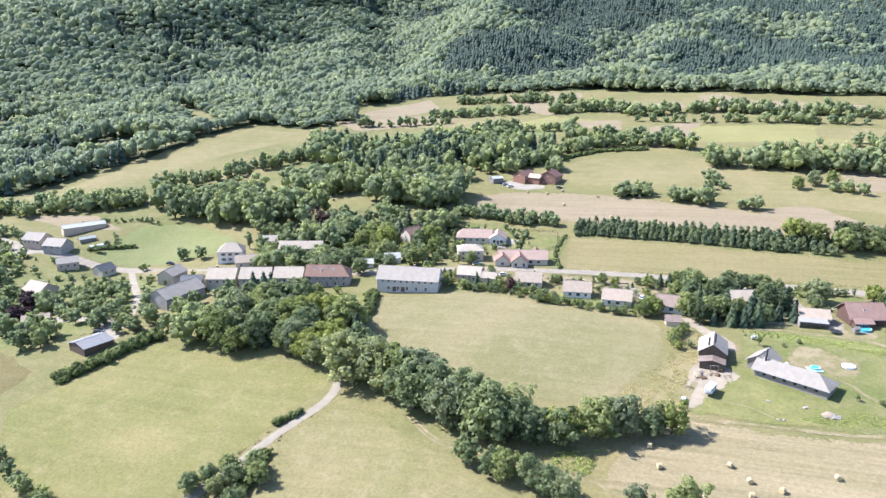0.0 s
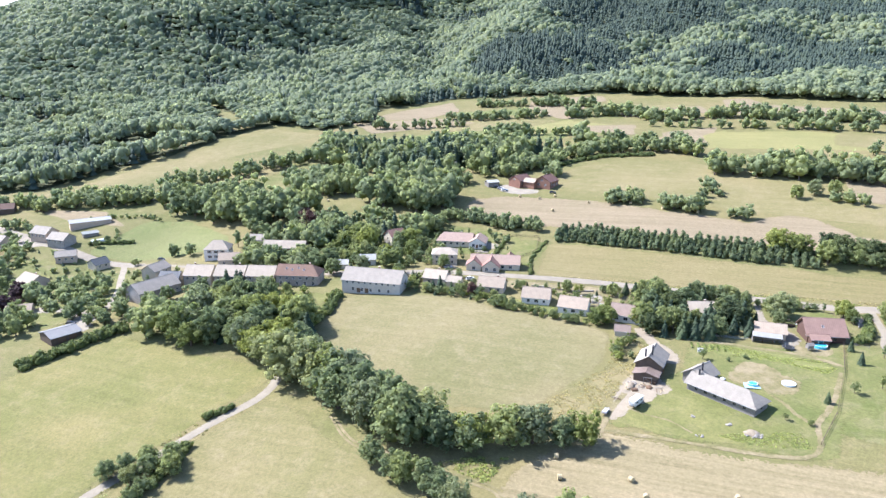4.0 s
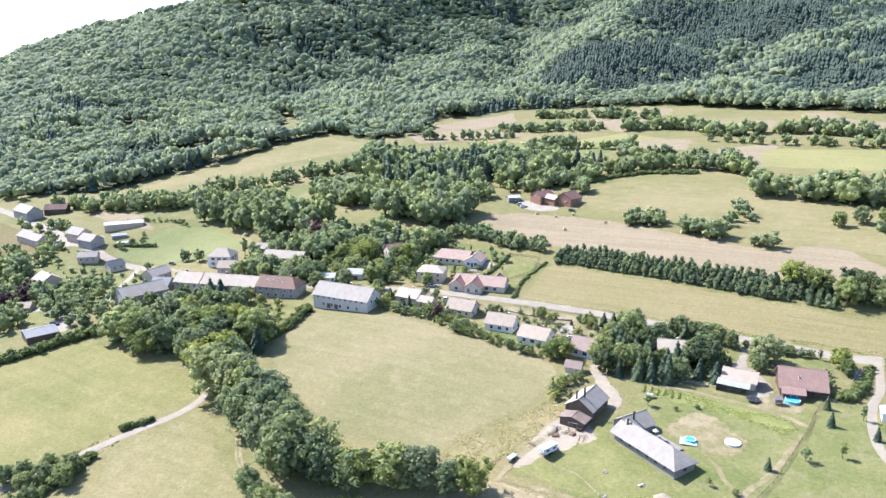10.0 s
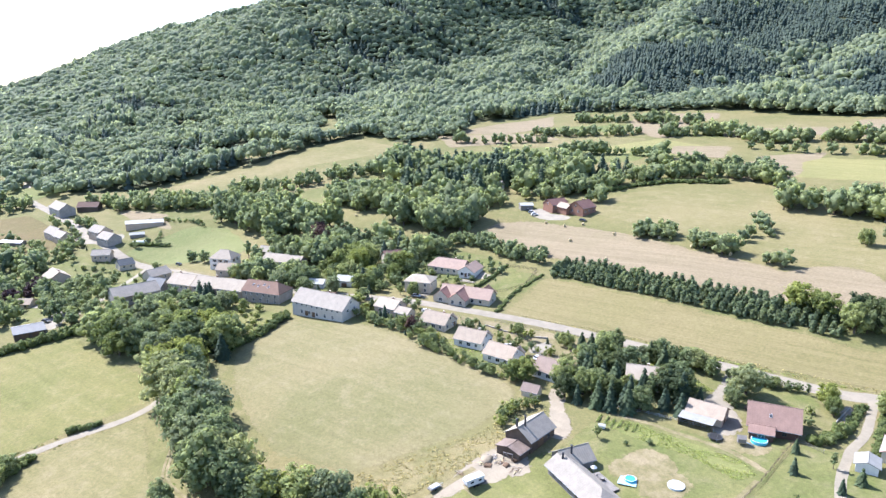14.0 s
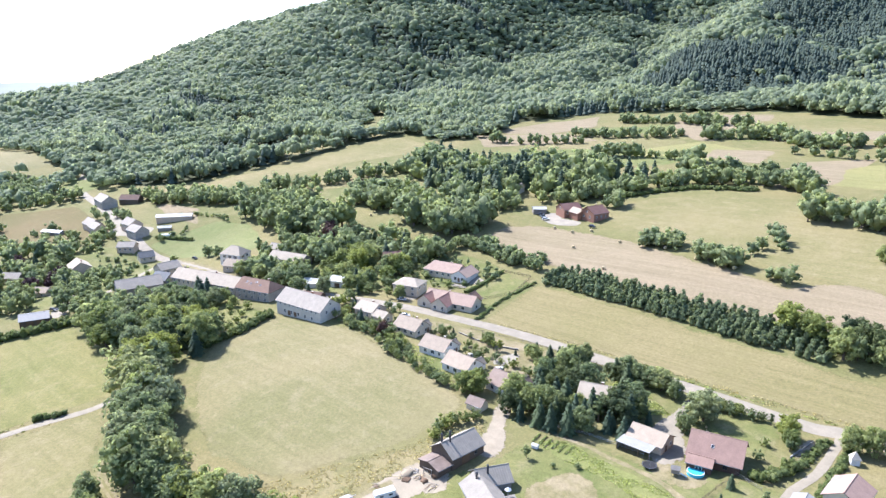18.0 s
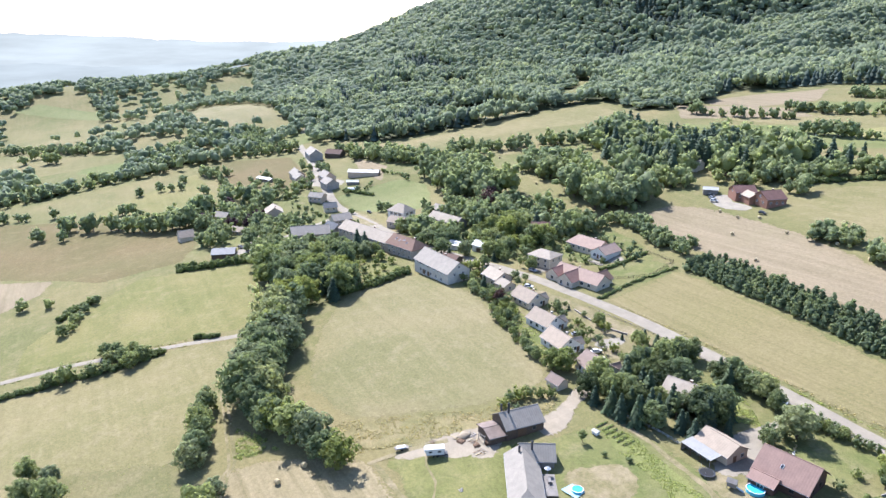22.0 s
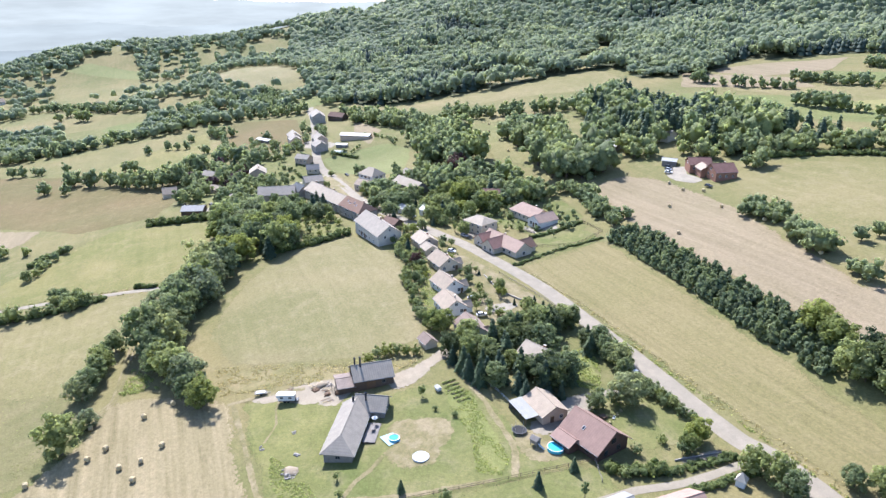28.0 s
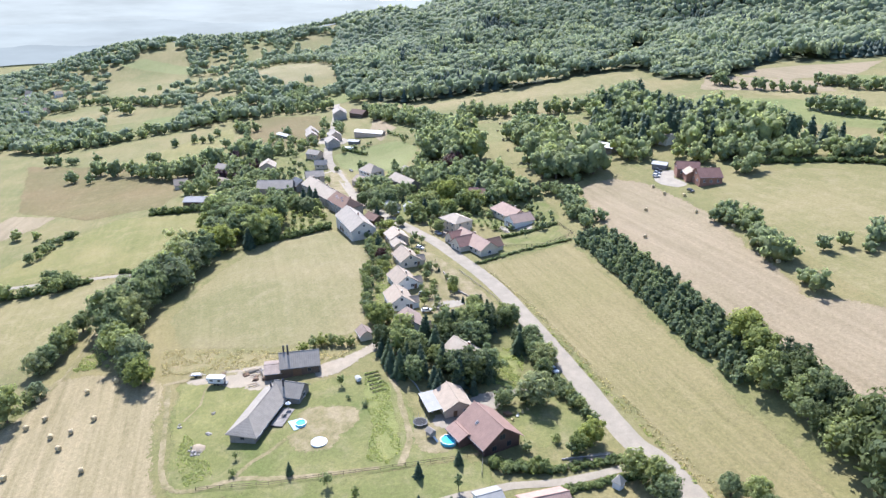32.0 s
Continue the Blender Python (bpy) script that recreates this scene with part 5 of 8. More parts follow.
for i, (x, y, yaw, rf, wl) in enumerate(ROW):
    house(x, y, yaw, 12, 9.2, 3.2, 6.4, rf, wl, "small gabled house with " + {"pink_roof": "pinkish", "tan_roof": "brownish pink"}.get(rf, "bleached grey-pink") + " tiled roof and white walls", wins=[("r", -2.4, 1.7, 1.1, 1.3), ("r", 2.2, 1.7, 1.1, 1.3), ("r", 0, 4.7, 1.0, 1.2), ("f", -3, 1.7, 1.2, 1.3), ("f", 0.5, 1.7, 1.6, 1.3), ("f", 3.8, 1.7, 1.0, 1.2)], doors=[("r", 3.6, 1.0, 2.1)], chimneys=[(2.5, 0.8, 1.1)], group="row of gabled houses")
for x, y, yaw, rf, wl in ROW:
    c, q = math.cos(radians(yaw)), math.sin(radians(yaw))
    house(x + 3.0 * c - 4.4 * q, y + 3.0 * q + 4.4 * c, yaw + 90, 5.4, 4.2, 2.5, 4.2, rf, wl, "low porch wing with a small gabled roof", "porch_wing", "house", over=0.35, wins=[("r", 0, 1.5, 1.2, 1.2)], doors=[("f", -1.2, 1.0, 2.1)], group="porch wings of the row houses")
house(6, 278.5, 7, 5.6, 4.4, 2.3, 3.9, "tan_roof", "render_cream", "small garden shed with brownish pink tiled roof", "garden_shed", "shed")
# the long house, the wooden barn and their yard
house(45, 240, -28.6, 23.6, 7.8, 3.0, 5.6, "slab_roof", "wood_grey", "long low timber-clad house with grey hipped roof", "longhouse", "house", hips=(0, 4.5), over=0.9, wins=two_rows(20, 6, 1.5, 1.0, 1.2) + [("r", 0, 1.5, 1.2, 1.2), ("b", 2, 1.5, 1.6, 1.8), ("b", 6, 1.5, 1.6, 1.8)], frame_mat="wood_grey", flues=[(-9.5, -0.8, 1.6)])
house(36.5, 249.5, 61, 9, 7.5, 3.0, 5.5, "slab_roof", "wood_grey", "short wing of the long house with grey roof", "house_wing", "house", over=0.7, wins=[("r", 0, 1.6, 1.4, 1.4)], flues=[(-1.5, -1.4, 2.4)])
house(20, 254, 86, 12.5, 9, 3.6, 6.6, "grey_roof", "wood_dark", "dark wooden barn with grey roof", "barn", "barn", wins=[("f", 3, 2, 1, 1.2)], doors=[("f", -1, 2.6, 2.6)], flues=[(-5, 1.4, 2.6), (-3.6, -0.6, 3.2)], frame_mat="wood_grey")
house(19.5, 245.2, 86, 5, 8, 2.4, 3.4, "rusty_metal", "wood_dark", "rusty metal lean-to at the barn", "lean_to", "shed")
house(33.8, 307.6, 20, 12, 9.5, 4.4, 7.4, "pale_roof", "render_cream", "cream house with pale tan roof between conifers", wins=[("r", -2, 1.8, 1, 1.3), ("r", 2, 1.8, 1, 1.3), ("r", 0, 4.8, 1, 1.1)] + two_rows(11, 3, 1.8), chimneys=[(1, 1, 1.0)])
house(59, 295.6, 2, 10.8, 8.2, 3.0, 5.3, "pink_roof", "render_pink", "ochre garage house with faded pinkish gabled roof", "garage", "garage", wins=[("r", 2, 1.6, 1, 1.1)], doors=[("r", -1, 1.0, 2.1)])
carport = root("carport", 58, 289.2, 2, "open carport with a flat white metal roof beside the garage", "carport")
part("roof", Shape().prism([(-5.2, -2.5, 2.5), (5.2, -2.5, 2.5), (5.2, 2.2, 2.85), (-5.2, 2.2, 2.85)], 0.12), "pale_sheet", carport, "flat white metal roof")
for u in (-5.0, -1.7, 1.7, 5.0):
    part("post", Shape().box(u - 0.08, u + 0.08, -2.4, -2.24, -0.8, 2.4), "wood_mid", carport)
part("back_wall", Shape().box(-5.1, -4.95, -2.3, 2.1, -0.8, 2.3), "wood_grey", carport)
HOUSES.append((58, 289.2, 2, 5.2, 2.5))
house(77, 300.5, 14, 13.5, 11.5, 3.6, 7.8, "dusty_roof", "wood_red", "red-brown wooden chalet with large faded pinkish brown roof", "chalet", "house", over=1.0, wins=[("r", -2.6, 1.8, 1.3, 1.5), ("r", 2.2, 1.8, 1.3, 1.5), ("r", 0, 4.6, 1.6, 1.5), ("f", 3, 1.7, 1.1, 1.2)], skylights=[(-1, -3.2, 0.8)], frame_mat="wood_dark")
house(75.5, 293, 14, 6.5, 5, 2.6, 3.8, "dusty_roof", "wood_red", "low annex of the chalet with faded brown roof", "annex", "house", wins=[("f", 0, 1.5, 1.6, 1.2)])
house(103, 291.3, 95, 6, 5.4, 2.5, 3.5, "pale_sheet", "render_white", "small shed with white metal roof", "shed", "shed")
house(109.9, 303.1, 90, 11, 9, 3.2, 5.6, "rust_roof", "render_cream", "house with faded red roof beside the drive", wins=two_rows(10, 3, 1.6))
# red farm above the stubble field
house(-95.5, 478.5, 65, 12, 10, 4.4, 7.2, "maroon_roof", "brickwall", "dark red wooden farmhouse with brown-red roof", "farmhouse", wins=two_rows(11, 3, 2.2) + [("l", 0, 4.6, 1, 1.1)])
house(-77, 478, 76, 12, 12, 4.4, 7.8, "maroon_roof", "brickwall", "dark red farmhouse with a wide brown-red roof", "farmhouse", wins=two_rows(11, 3, 2.2) + [("l", -2.5, 2.0, 1.2, 1.3), ("l", 2.5, 2.0, 1.2, 1.3), ("l", 0, 5, 1, 1.2)], chimneys=[(2, 1, 1.0)])
house(-86.5, 475, -20, 9, 7, 4.0, 6.0, "pink_roof", "brickwall", "middle link with pale red gabled roof", "farm_link", "house", doors=[("r", 0, 1.8, 2.2)])
house(-114.5, 474, 45, 8, 6, 2.8, 3.8, "metal_roof", "wood_grey", "small white-roofed shed at the farm", "shed", "shed")
house(-159.8, 505.4, 12, 12, 9, 4.6, 7.2, "grey_roof", "render_white", "white house with grey roof among conifers", wins=two_rows(11, 3, 3.2))
house(-166, 467.6, 30, 13, 9, 4, 5.8, "metal_roof", "wood_grey", "shed with bright roof among trees", "shed", "shed")

# ---- trees, hedges and woods ----
BR = ["broad", "broad", "tall", "broad", "light", "willow"]
FAR = ["broad", "shrub", "tall", "broad", "shrub", "light"]
BR2 = ["broad", "tall", "broad", "tall"]
grove([(-188, 225), (-160, 220), (-129, 218), (-112, 216), (-112, 236), (-123, 258), (-150, 264), (-178, 254), (-190, 240)], 8.8, 11, 17, BR + ["light", "willow", "tall", "spruce"], "village wood", 1, 0.5)
grove([(-150, 266), (-123, 260), (-122, 278), (-146, 284), (-196, 272), (-192, 262)], 6.5, 1.5, 4.5, ["lightshrub", "shrub", "fruit", "young", "lightshrub"], "light garden shrubs behind the houses", 142, 1.0)
tree("spruce", -174, 275, 13, random.Random(143))
row_of([(-110, 222), (-98.8, 213), (-84, 206), (-66, 197.5), (-50, 191.5), (-36, 191.5)], 6.5, 10, 13.5, 19, BR + ["tall", "willow"], "tree row beside the hay meadow", 2, 0.5)
row_of([(-56, 176.5), (-46, 173), (-38, 170), (-27, 167.5), (-18, 165)], 6.0, 3, 7, 11, ["broad", "willow", "tall"], "tree row beside the track", 3, 0.5)
row_of([(-31, 190), (-18, 193), (-6, 197)], 6.8, 8, 10.5, 14.5, ["broad", "willow", "tall", "light"], "trees at the end of the row", 98, 0.5)
tree("tall", -33, 188, 13, random.Random(199))
tree("broad", -24, 190, 12, random.Random(201))
tree("light", 7, 202, 11, random.Random(99))
tree("broad", 1, 199.5, 10.5, random.Random(97))
tree("tall", 11, 162, 14.5, random.Random(4))
tree("willow", -1.5, 168.5, 6, random.Random(204))
tree("shrub", 1.7, 166.2, 5, random.Random(5))
row_of([(-111, 118.9), (-109.9, 138.1), (-107.8, 152.3), (-110.8, 164.4)], 6.5, 4, 5, 9, ["broad", "shrub", "broad"], "trees along the lane", 6, 0.4)
hedge([(-111, 108.7), (-109.9, 138.1), (-108.9, 152.3), (-111.8, 167.5)], 3.0, 2.4, 1.6, "ragged green hedge along the lane", 7)
hedge([(-116.8, 180.6), (-110.6, 189.7)], 2.4, 2.2, 1.4, "short dark hedge beside the lane", 8)
hedge([(-118.8, 243.3), (-119.6, 262.4), (-126, 284.8)], 4.0, 3.4, 1.7, "hedge beside the long farmhouse", 10)
rg = random.Random(11)
young = []
stem = smooth_line([(-47, 396.3), (-34, 396), (-12, 393.5), (27, 389.8), (57, 386.6), (84, 385.4)], 3.1)
for a, b in zip(stem, stem[1:]):
    t = (b - a) / np.linalg.norm(b - a)
    for j in range(6):
        o = (j - 2.5) * 2.7 + rg.uniform(-0.3, 0.3)
        if rg.random() < 0.94:
            k = rg.uniform(3.8, 6.8)
            young.append((a[0] - t[1] * o + rg.uniform(-0.6, 0.6), a[1] + t[0] * o + rg.uniform(-0.5, 0.5), k, k * rg.uniform(0.85, 1.1)))
cover("young_plantation", young, "sapling", "sapling_leaf", "belt of young dark green trees planted in rows", "trees", 11)
row_of([(80, 388), (101, 386), (112, 385.5), (120, 385)], 5.6, 14, 9, 13, ["broad", "dark", "shrub", "dark"], "tall trees of the belt", 12)
row_of([(121, 388), (131, 386), (142, 382), (155, 376), (172, 370), (200.5, 361.5)], 6.0, 15, 19, 25, ["dark"], "tall dark trees of the belt", 112)
row_of([(56.2, 390.9), (71.9, 391.6)], 7, 5, 10, 14, ["light", "broad"], "light trees of the belt", 13)
row_of([(-111.3, 413.6), (-89.5, 408.7), (-71.1, 403.6), (-59.2, 399.6)], 6, 8, 5, 10, ["broad", "broad", "lightshrub", "willow"], "shrubs behind the gardens", 14)
for i, (x, y, h) in enumerate(((-76, 501, 10), (-82, 500, 9), (-79, 507, 12), (-111, 517, 15), (-106, 513, 13), (-126, 493, 9), (-119, 363, 9), (-134, 374, 11), (-140, 385, 11), (-173, 372, 11), (-196, 375, 12))):
    if free(x, y, 1.5):
        tree(("broad", "tall", "willow")[i % 3], x, y, h, random.Random(860 + i), "farm and garden trees")
row_of([(-124, 402), (-119, 411), (-104, 410), (-93, 407), (-79, 402), (-64, 411)], 4.2, 6, 4, 8, ["broad", "shrub", "willow", "broad"], "shrubs behind the gardens", 214)
row_of([(-34, 450), (-11, 455)], 4.4, 7, 7, 11, ["broad", "willow", "broad", "light"], "field hedge trees", 15)
row_of([(-1, 448), (28, 441)], 4.4, 7, 7, 12, ["broad", "light", "willow", "broad"], "field hedge trees", 16)
row_of([(35, 436), (52, 434)], 4.4, 6, 6, 9, ["broad", "willow", "shrub"], "field hedge trees", 216)
row_of([(20.9, 453), (24.6, 469)], 7, 8, 7, 11, ["light", "willow"], "field hedge trees", 17)
row_of([(19.9, 531.9), (59.2, 527.7), (109.8, 523), (177.9, 510.8)], 9, 24, 11, 20, BR2 + ["light", "willow"], "tree belt above the meadow", 18)
row_of([(88, 474), (98, 472), (112, 467.3)], 7, 8, 6, 9, ["broad", "shrub"], "field trees", 19)
row_of([(-120.6, 486.8), (-89.6, 534), (-58.5, 573.6), (-15.7, 585.2), (17.1, 574.3)], 9, 15, 9, 14, BR, "tree belt above the farm", 20)
hedge([(-87.9, 521.1), (-58, 558.5), (-18.3, 571.4)], 4, 3.0, 2.2, "dark field hedge", 21)
grove([(-215, 485.4), (-189.3, 477.3), (-160.8, 483.7), (-130.4, 504.1), (-96.5, 551.9), (-86.6, 578.9), (-148.9, 569.3), (-224.9, 554.5), (-304.1, 567.6), (-279.6, 514.4)], 10.5, 13, 22, ["spruce", "broad", "tall", "spruce", "willow", "broad", "spruce", "bluespruce"], "wood round the hidden house", 22)
grove([(-174, 492), (-151, 514), (-137, 534), (-146, 551), (-182, 548), (-200, 529)], 7.0, 16, 23, ["spruce", "spruce", "bluespruce", "spruce", "tall"], "dark conifer stand of the hill wood", 217)
grove([(-193.5, 465.9), (-134.9, 459.1), (-126.5, 477.3), (-176.7, 485.9)], 9.5, 10, 16, ["broad", "willow", "light"], "trees round the shed", 23)
grove([(-265.5, 437.1), (-220.4, 426.5), (-192.6, 437.8), (-214.9, 464.3), (-263.3, 463)], 9.0, 12, 19, BR2 + ["willow"], "wood in the pasture", 24)
grove([(-337.5, 387.7), (-249.6, 366.4), (-208.3, 376.4), (-208.9, 395.8), (-278.2, 408.2), (-341.8, 412.7)], 9.5, 13, 22, BR2 + ["tall", "willow"], "wood behind the village", 25)
row_of([(-433.7, 378.4), (-389.6, 387.3), (-351.8, 399.9)], 7.5, 20, 9, 15, BR2, "trees along the hill meadow", 26)
row_of([(-371.2, 429.5), (-337.1, 463.1), (-306.3, 504.3), (-280.1, 534.6)], 7.5, 18, 9, 14, BR2, "trees along the hill meadow", 27)
grove([(-186.1, 412.1), (-149.7, 411.4), (-120, 423.8), (-124.5, 436.6), (-155.8, 453.9), (-185.9, 442.5)], 10.5, 16, 24, ["tall", "broad", "tall", "willow", "light"], "trees above the gardens", 28)
grove([(-213.6, 355.7), (-160.2, 350.3), (-124.7, 356.4), (-116.6, 380.7), (-121, 402), (-167.6, 396), (-212, 380.8)], 9.0, 7, 15, ["broad", "tall", "light", "broad", "willow", "shrub", "light", "spruce"], "garden trees of the village", 29)
tree("purple", -198, 372, 14, random.Random(30))
tree("purple", -204, 377, 13, random.Random(31))
grove([(-214.2, 311.5), (-163.4, 309.4), (-113, 321.6), (-114, 354.3), (-167.8, 344.1), (-209.4, 324.1)], 8.5, 5, 11, ["broad", "willow", "shrub", "light", "tall", "spruce"], "garden trees of the village", 32)
grove([(-133.2, 301.8), (-94.9, 306.9), (-73, 319.1), (-77.7, 325.4), (-115.2, 319.7)], 6.5, 3, 6.5, ["fruit", "shrub", "spruce", "lightshrub"], "garden trees by the road", 33, 1.0)
row_of([(-89.9, 299.5), (-66.4, 297.1), (-43.2, 289.8), (-17, 285.1), (-0.3, 287.7)], 4.6, 7, 2.2, 5.0, ["shrub", "lightshrub", "fruit", "shrub", "broad"], "garden shrubs behind the row houses", 34, 0.6)
row_of([(-72.4, 313.8), (-46.3, 313.9), (-24.5, 310.2), (-3.2, 308.6)], 6.0, 10, 2.0, 4.5, ["shrub", "fruit", "lightshrub"], "front garden shrubs", 35, 0.8)
tree("purple", -64.6, 299.2, 6.5, random.Random(36))
tree("light", -2.3, 286.8, 9, random.Random(37))
grove([(12.5, 282.5), (24.9, 278.3), (39.7, 284.5), (52.3, 292.9), (49.7, 312.1), (33, 316), (26, 318), (12.7, 326.7), (9.4, 305.4)], 5.4, 7, 13, ["dark", "spruce", "tall", "spruce", "spruce", "dark", "broad", "spruce", "poplar"], "trees round the cream house", 38, 1.0)
row_of([(4.3, 330.9), (26.2, 331.1), (46.1, 327.3)], 8, 6, 5, 10, ["dark", "spruce", "willow", "broad"], "roadside trees", 39)
row_of([(53, 331), (67, 332.3), (82, 332.4)], 2.6, 2.6, 3.2, 5.0, ["shrub", "broad", "shrub", "poplar"], "garden hedge trees by the road", 40, 0.1)
for k, x, y, h in (("light", 87.5, 327, 8.5), ("light", 89.8, 321.6, 6.5), ("shrub", 84, 318, 3), ("fruit", 61.5, 312.3, 6), ("shrub", 85.6, 308.3, 3.5), ("shrub", 92.5, 299.7, 3.2), ("shrub", 93.6, 307.3, 3.0), ("fruit", 90.4, 319.4, 4.5),
                   ("spruce", 74.7, 245.9, 4.6), ("spruce", 85.8, 289, 5.0), ("spruce", 87.7, 277.6, 5.5), ("fruit", 36.4, 265.4, 4.4), ("fruit", 83.1, 254.7, 4.5), ("poplar", 91.6, 260.6, 5.5), ("poplar", 95.8, 285.9, 6), ("spruce", 103, 281.8, 5.5), ("spruce", 99.6, 274.6, 5), ("broad", 103.5, 330.6, 9),
                   ("broad", 108.3, 334, 9), ("broad", 114.5, 333, 8), ("broad", 118, 348.5, 7), ("broad", 122, 352.8, 7.5), ("broad", 128, 352, 7), ("broad", 76, 476, 9), ("willow", 86, 484, 10), ("broad", 97, 489, 9), ("lightshrub", 8.2, 256.5, 3.6), ("shrub", 6.4, 260, 4.2), ("lightshrub", 6.2, 263, 4.6), ("shrub", 7.4, 266.5, 4.6), ("lightshrub", 9.4, 269.5, 4.2), ("lightshrub", 10.6, 272.8, 3.6), ("shrub", 12.4, 258.5, 3), ("fruit", 62.3, 232.3, 2.6), ("shrub", 69, 231.4, 2.4), ("shrub", 45, 266.4, 1.8), ("shrub", 50.6, 270.4, 1.8)):
    tree(k, x, y, h, random.Random(int(x * 7 + y)))
hedge([(88.8, 297.5), (92.1, 302.9), (95.2, 311)], 3.6, 3.0, 1.6, "tall ragged garden hedge below the chalet", 145)
hedge([(95.2, 311), (95.8, 320), (96.3, 332.6)], 2.0, 1.6, 1.2, "low hedge along the drive", 41)
hedge([(104.3, 299.8), (103.5, 317.3), (103.4, 332.8)], 2.0, 1.4, 1.2, "low hedge along the drive", 42)
hedge([(-47.8, 338.8), (-54.6, 363.7), (-53, 388.7)], 1.8, 1.2, 1.3, "low overgrown field fence line", 44)
for x, y, h, k in ((-160.6, 129, 6, "broad"), (-210.2, 110.8, 7, "broad"), (-205.1, 122.9, 5, "shrub"), (-195, 142.1, 4, "shrub"), (-467.2, 222.4, 8, "broad"), (-465.2, 201.5, 7, "broad"), (-459, 257.9, 10, "broad")):
    tree(k, x, y, h, random.Random(int(-x * 3 + y)), "meadow trees")
hedge([(-200.1, 145.2), (-192, 135.1), (-180.8, 127)], 3, 2.6, 2.0, "overgrown field hedge", 45)
grove([(-354.8, 195.2), (-281.6, 212), (-252.6, 240.7), (-326.7, 264.5), (-355.2, 237.1)], 8.5, 5, 11, ["broad", "shrub", "tall", "purple", "spruce", "willow"], "garden trees of the lower village", 46)
grove([(-250.3, 228.3), (-217.7, 224.1), (-212.6, 240.4), (-243.7, 263.7), (-295.2, 271.8), (-285.6, 241.3)], 8.5, 4, 9, ["broad", "fruit", "shrub", "light", "willow"], "garden trees of the lower village", 47)
grove([(-428.5, 264.3), (-356.7, 264.4), (-328, 275.2), (-350.2, 294.3), (-430.4, 288.6)], 10, 4, 8, ["broad", "fruit", "shrub"], "garden trees along the road", 48)
for a, b in (((-372, 358), (-322, 374)), ((-346, 366), (-314, 371)), ((-333, 349), (-318, 335))):
    row_of([a, b], 4.6, 3, 2.0, 3.6, ["fruit", "shrub", "fruit"], "orchard trees", int(-a[0]))
hedge([(-326, 322), (-316, 329), (-306, 337)], 2.4, 2.2, 1.5, "dark clipped hedge at the paddock's corner", 49)
row_of([(-532.3, 42.7), (-524.1, 92.8), (-536.6, 168.1), (-548.6, 251.4), (-508.9, 334.9)], 10, 26, 8, 13, BR2, "tree belt of the valley", 51)
row_of([(-472.7, 354.8), (-444.5, 374.4), (-418.3, 368.2)], 9, 14, 8, 12, BR2, "trees at the road's end", 52)
row_of([(-177.4, 623.1), (-96.9, 633.8), (-77.3, 601.1), (-28.4, 614.3), (9, 590.1)], 7, 9, 6, 14, FAR, "far field trees", 53)
row_of([(-297.9, 634.9), (-254.3, 644.6), (-200.2, 664.5)], 7, 10, 6, 14, FAR, "far field trees", 54)
row_of([(-239.2, 688.2), (-168.1, 700.3), (-140, 720.1)], 8, 14, 5, 13, FAR, "far field trees", 55)
row_of([(-120.1, 712.3), (-60, 722.1), (-24.1, 700.5), (26, 720.3), (119.1, 705.1), (180.3, 691.7)], 7.5, 12, 6, 15, FAR, "far field trees", 56)
row_of([(-38.1, 676.4), (9, 672), (60, 674.6), (150.2, 665.2)], 8, 8, 5, 13, FAR, "far field trees", 57)
row_of([(119.5, 595.2), (169.2, 585.8)], 10, 16, 9, 12, BR2, "far field trees", 58)
row_of([(-234.5, 763.8), (-169.9, 774.7), (-100, 769.9)], 8, 12, 5, 13, FAR, "far field trees", 59)

row_of([(-620, -20), (-604, 20), (-578, 62), (-556, 84)], 9, 56, 8, 13, BR2 + ["willow"], "wood of the near valley", 61)
row_of([(-548, 190), (-566, 208), (-552, 236)], 9, 30, 8, 13, BR2 + ["light"], "wood of the near valley", 65)
row_of([(-604, 204), (-612, 245), (-620, 296), (-556, 326)], 9, 34, 8, 13, BR2 + ["light"], "wood of the near valley", 62)
row_of([(-830, -40), (-825, 18), (-815, 74), (-700, 157)], 10, 20, 8, 12, BR2, "wood of the valley", 63)
row_of([(-505, 240), (-470, 244), (-430, 250), (-408, 246)], 9, 12, 6, 10, BR2, "trees along the valley meadow", 64)
MEADOW = ((-365, 112, 8.5), (-352, 128, 7.5), (-453, 78, 8), (-450, 86, 7.5), (-445, 96, 6), (-440, 102, 6), (-430, 121, 7.5), (-375, 132, 11), (-378, 128, 8), (-361, 147, 12.5), (-364, 143, 9), (-353, 158, 10.5), (-349, 163, 8), (-336, 172, 11), (-339, 168, 8), (-328, 178, 10), (-323, 183, 11), (-321, 189, 11), (-316, 195, 12), (-318, 200, 10), (-318, 206, 13),
          (-394, 168, 7), (-387, 175, 8), (-391, 171, 5), (-380, 180, 4), (-448, 185, 6.5), (-450, 202, 6.5), (-444, 210, 5.5), (-441, 217, 6), (-406, 230, 7), (-352, 215, 11), (-347, 221, 12), (-356, 225, 9), (-352, 238, 11), (-378, 246, 10), (-370, 243, 9), (-362, 250, 11), (-348, 255, 12), (-340, 258, 10), (-332, 262, 11), (-345, 272, 8), (-473, 243, 9), (-465, 250, 8), (-736, 98, 11), (-712, 88, 9), (-690, 112, 12), (-683, 120, 12))
for i, (x, y, h) in enumerate(MEADOW):
    if free(x, y, 1.5):
        tree(("broad", "tall", "willow", "broad", "broad")[i % 5], x, y, h * 1.3, random.Random(700 + i), "meadow trees")

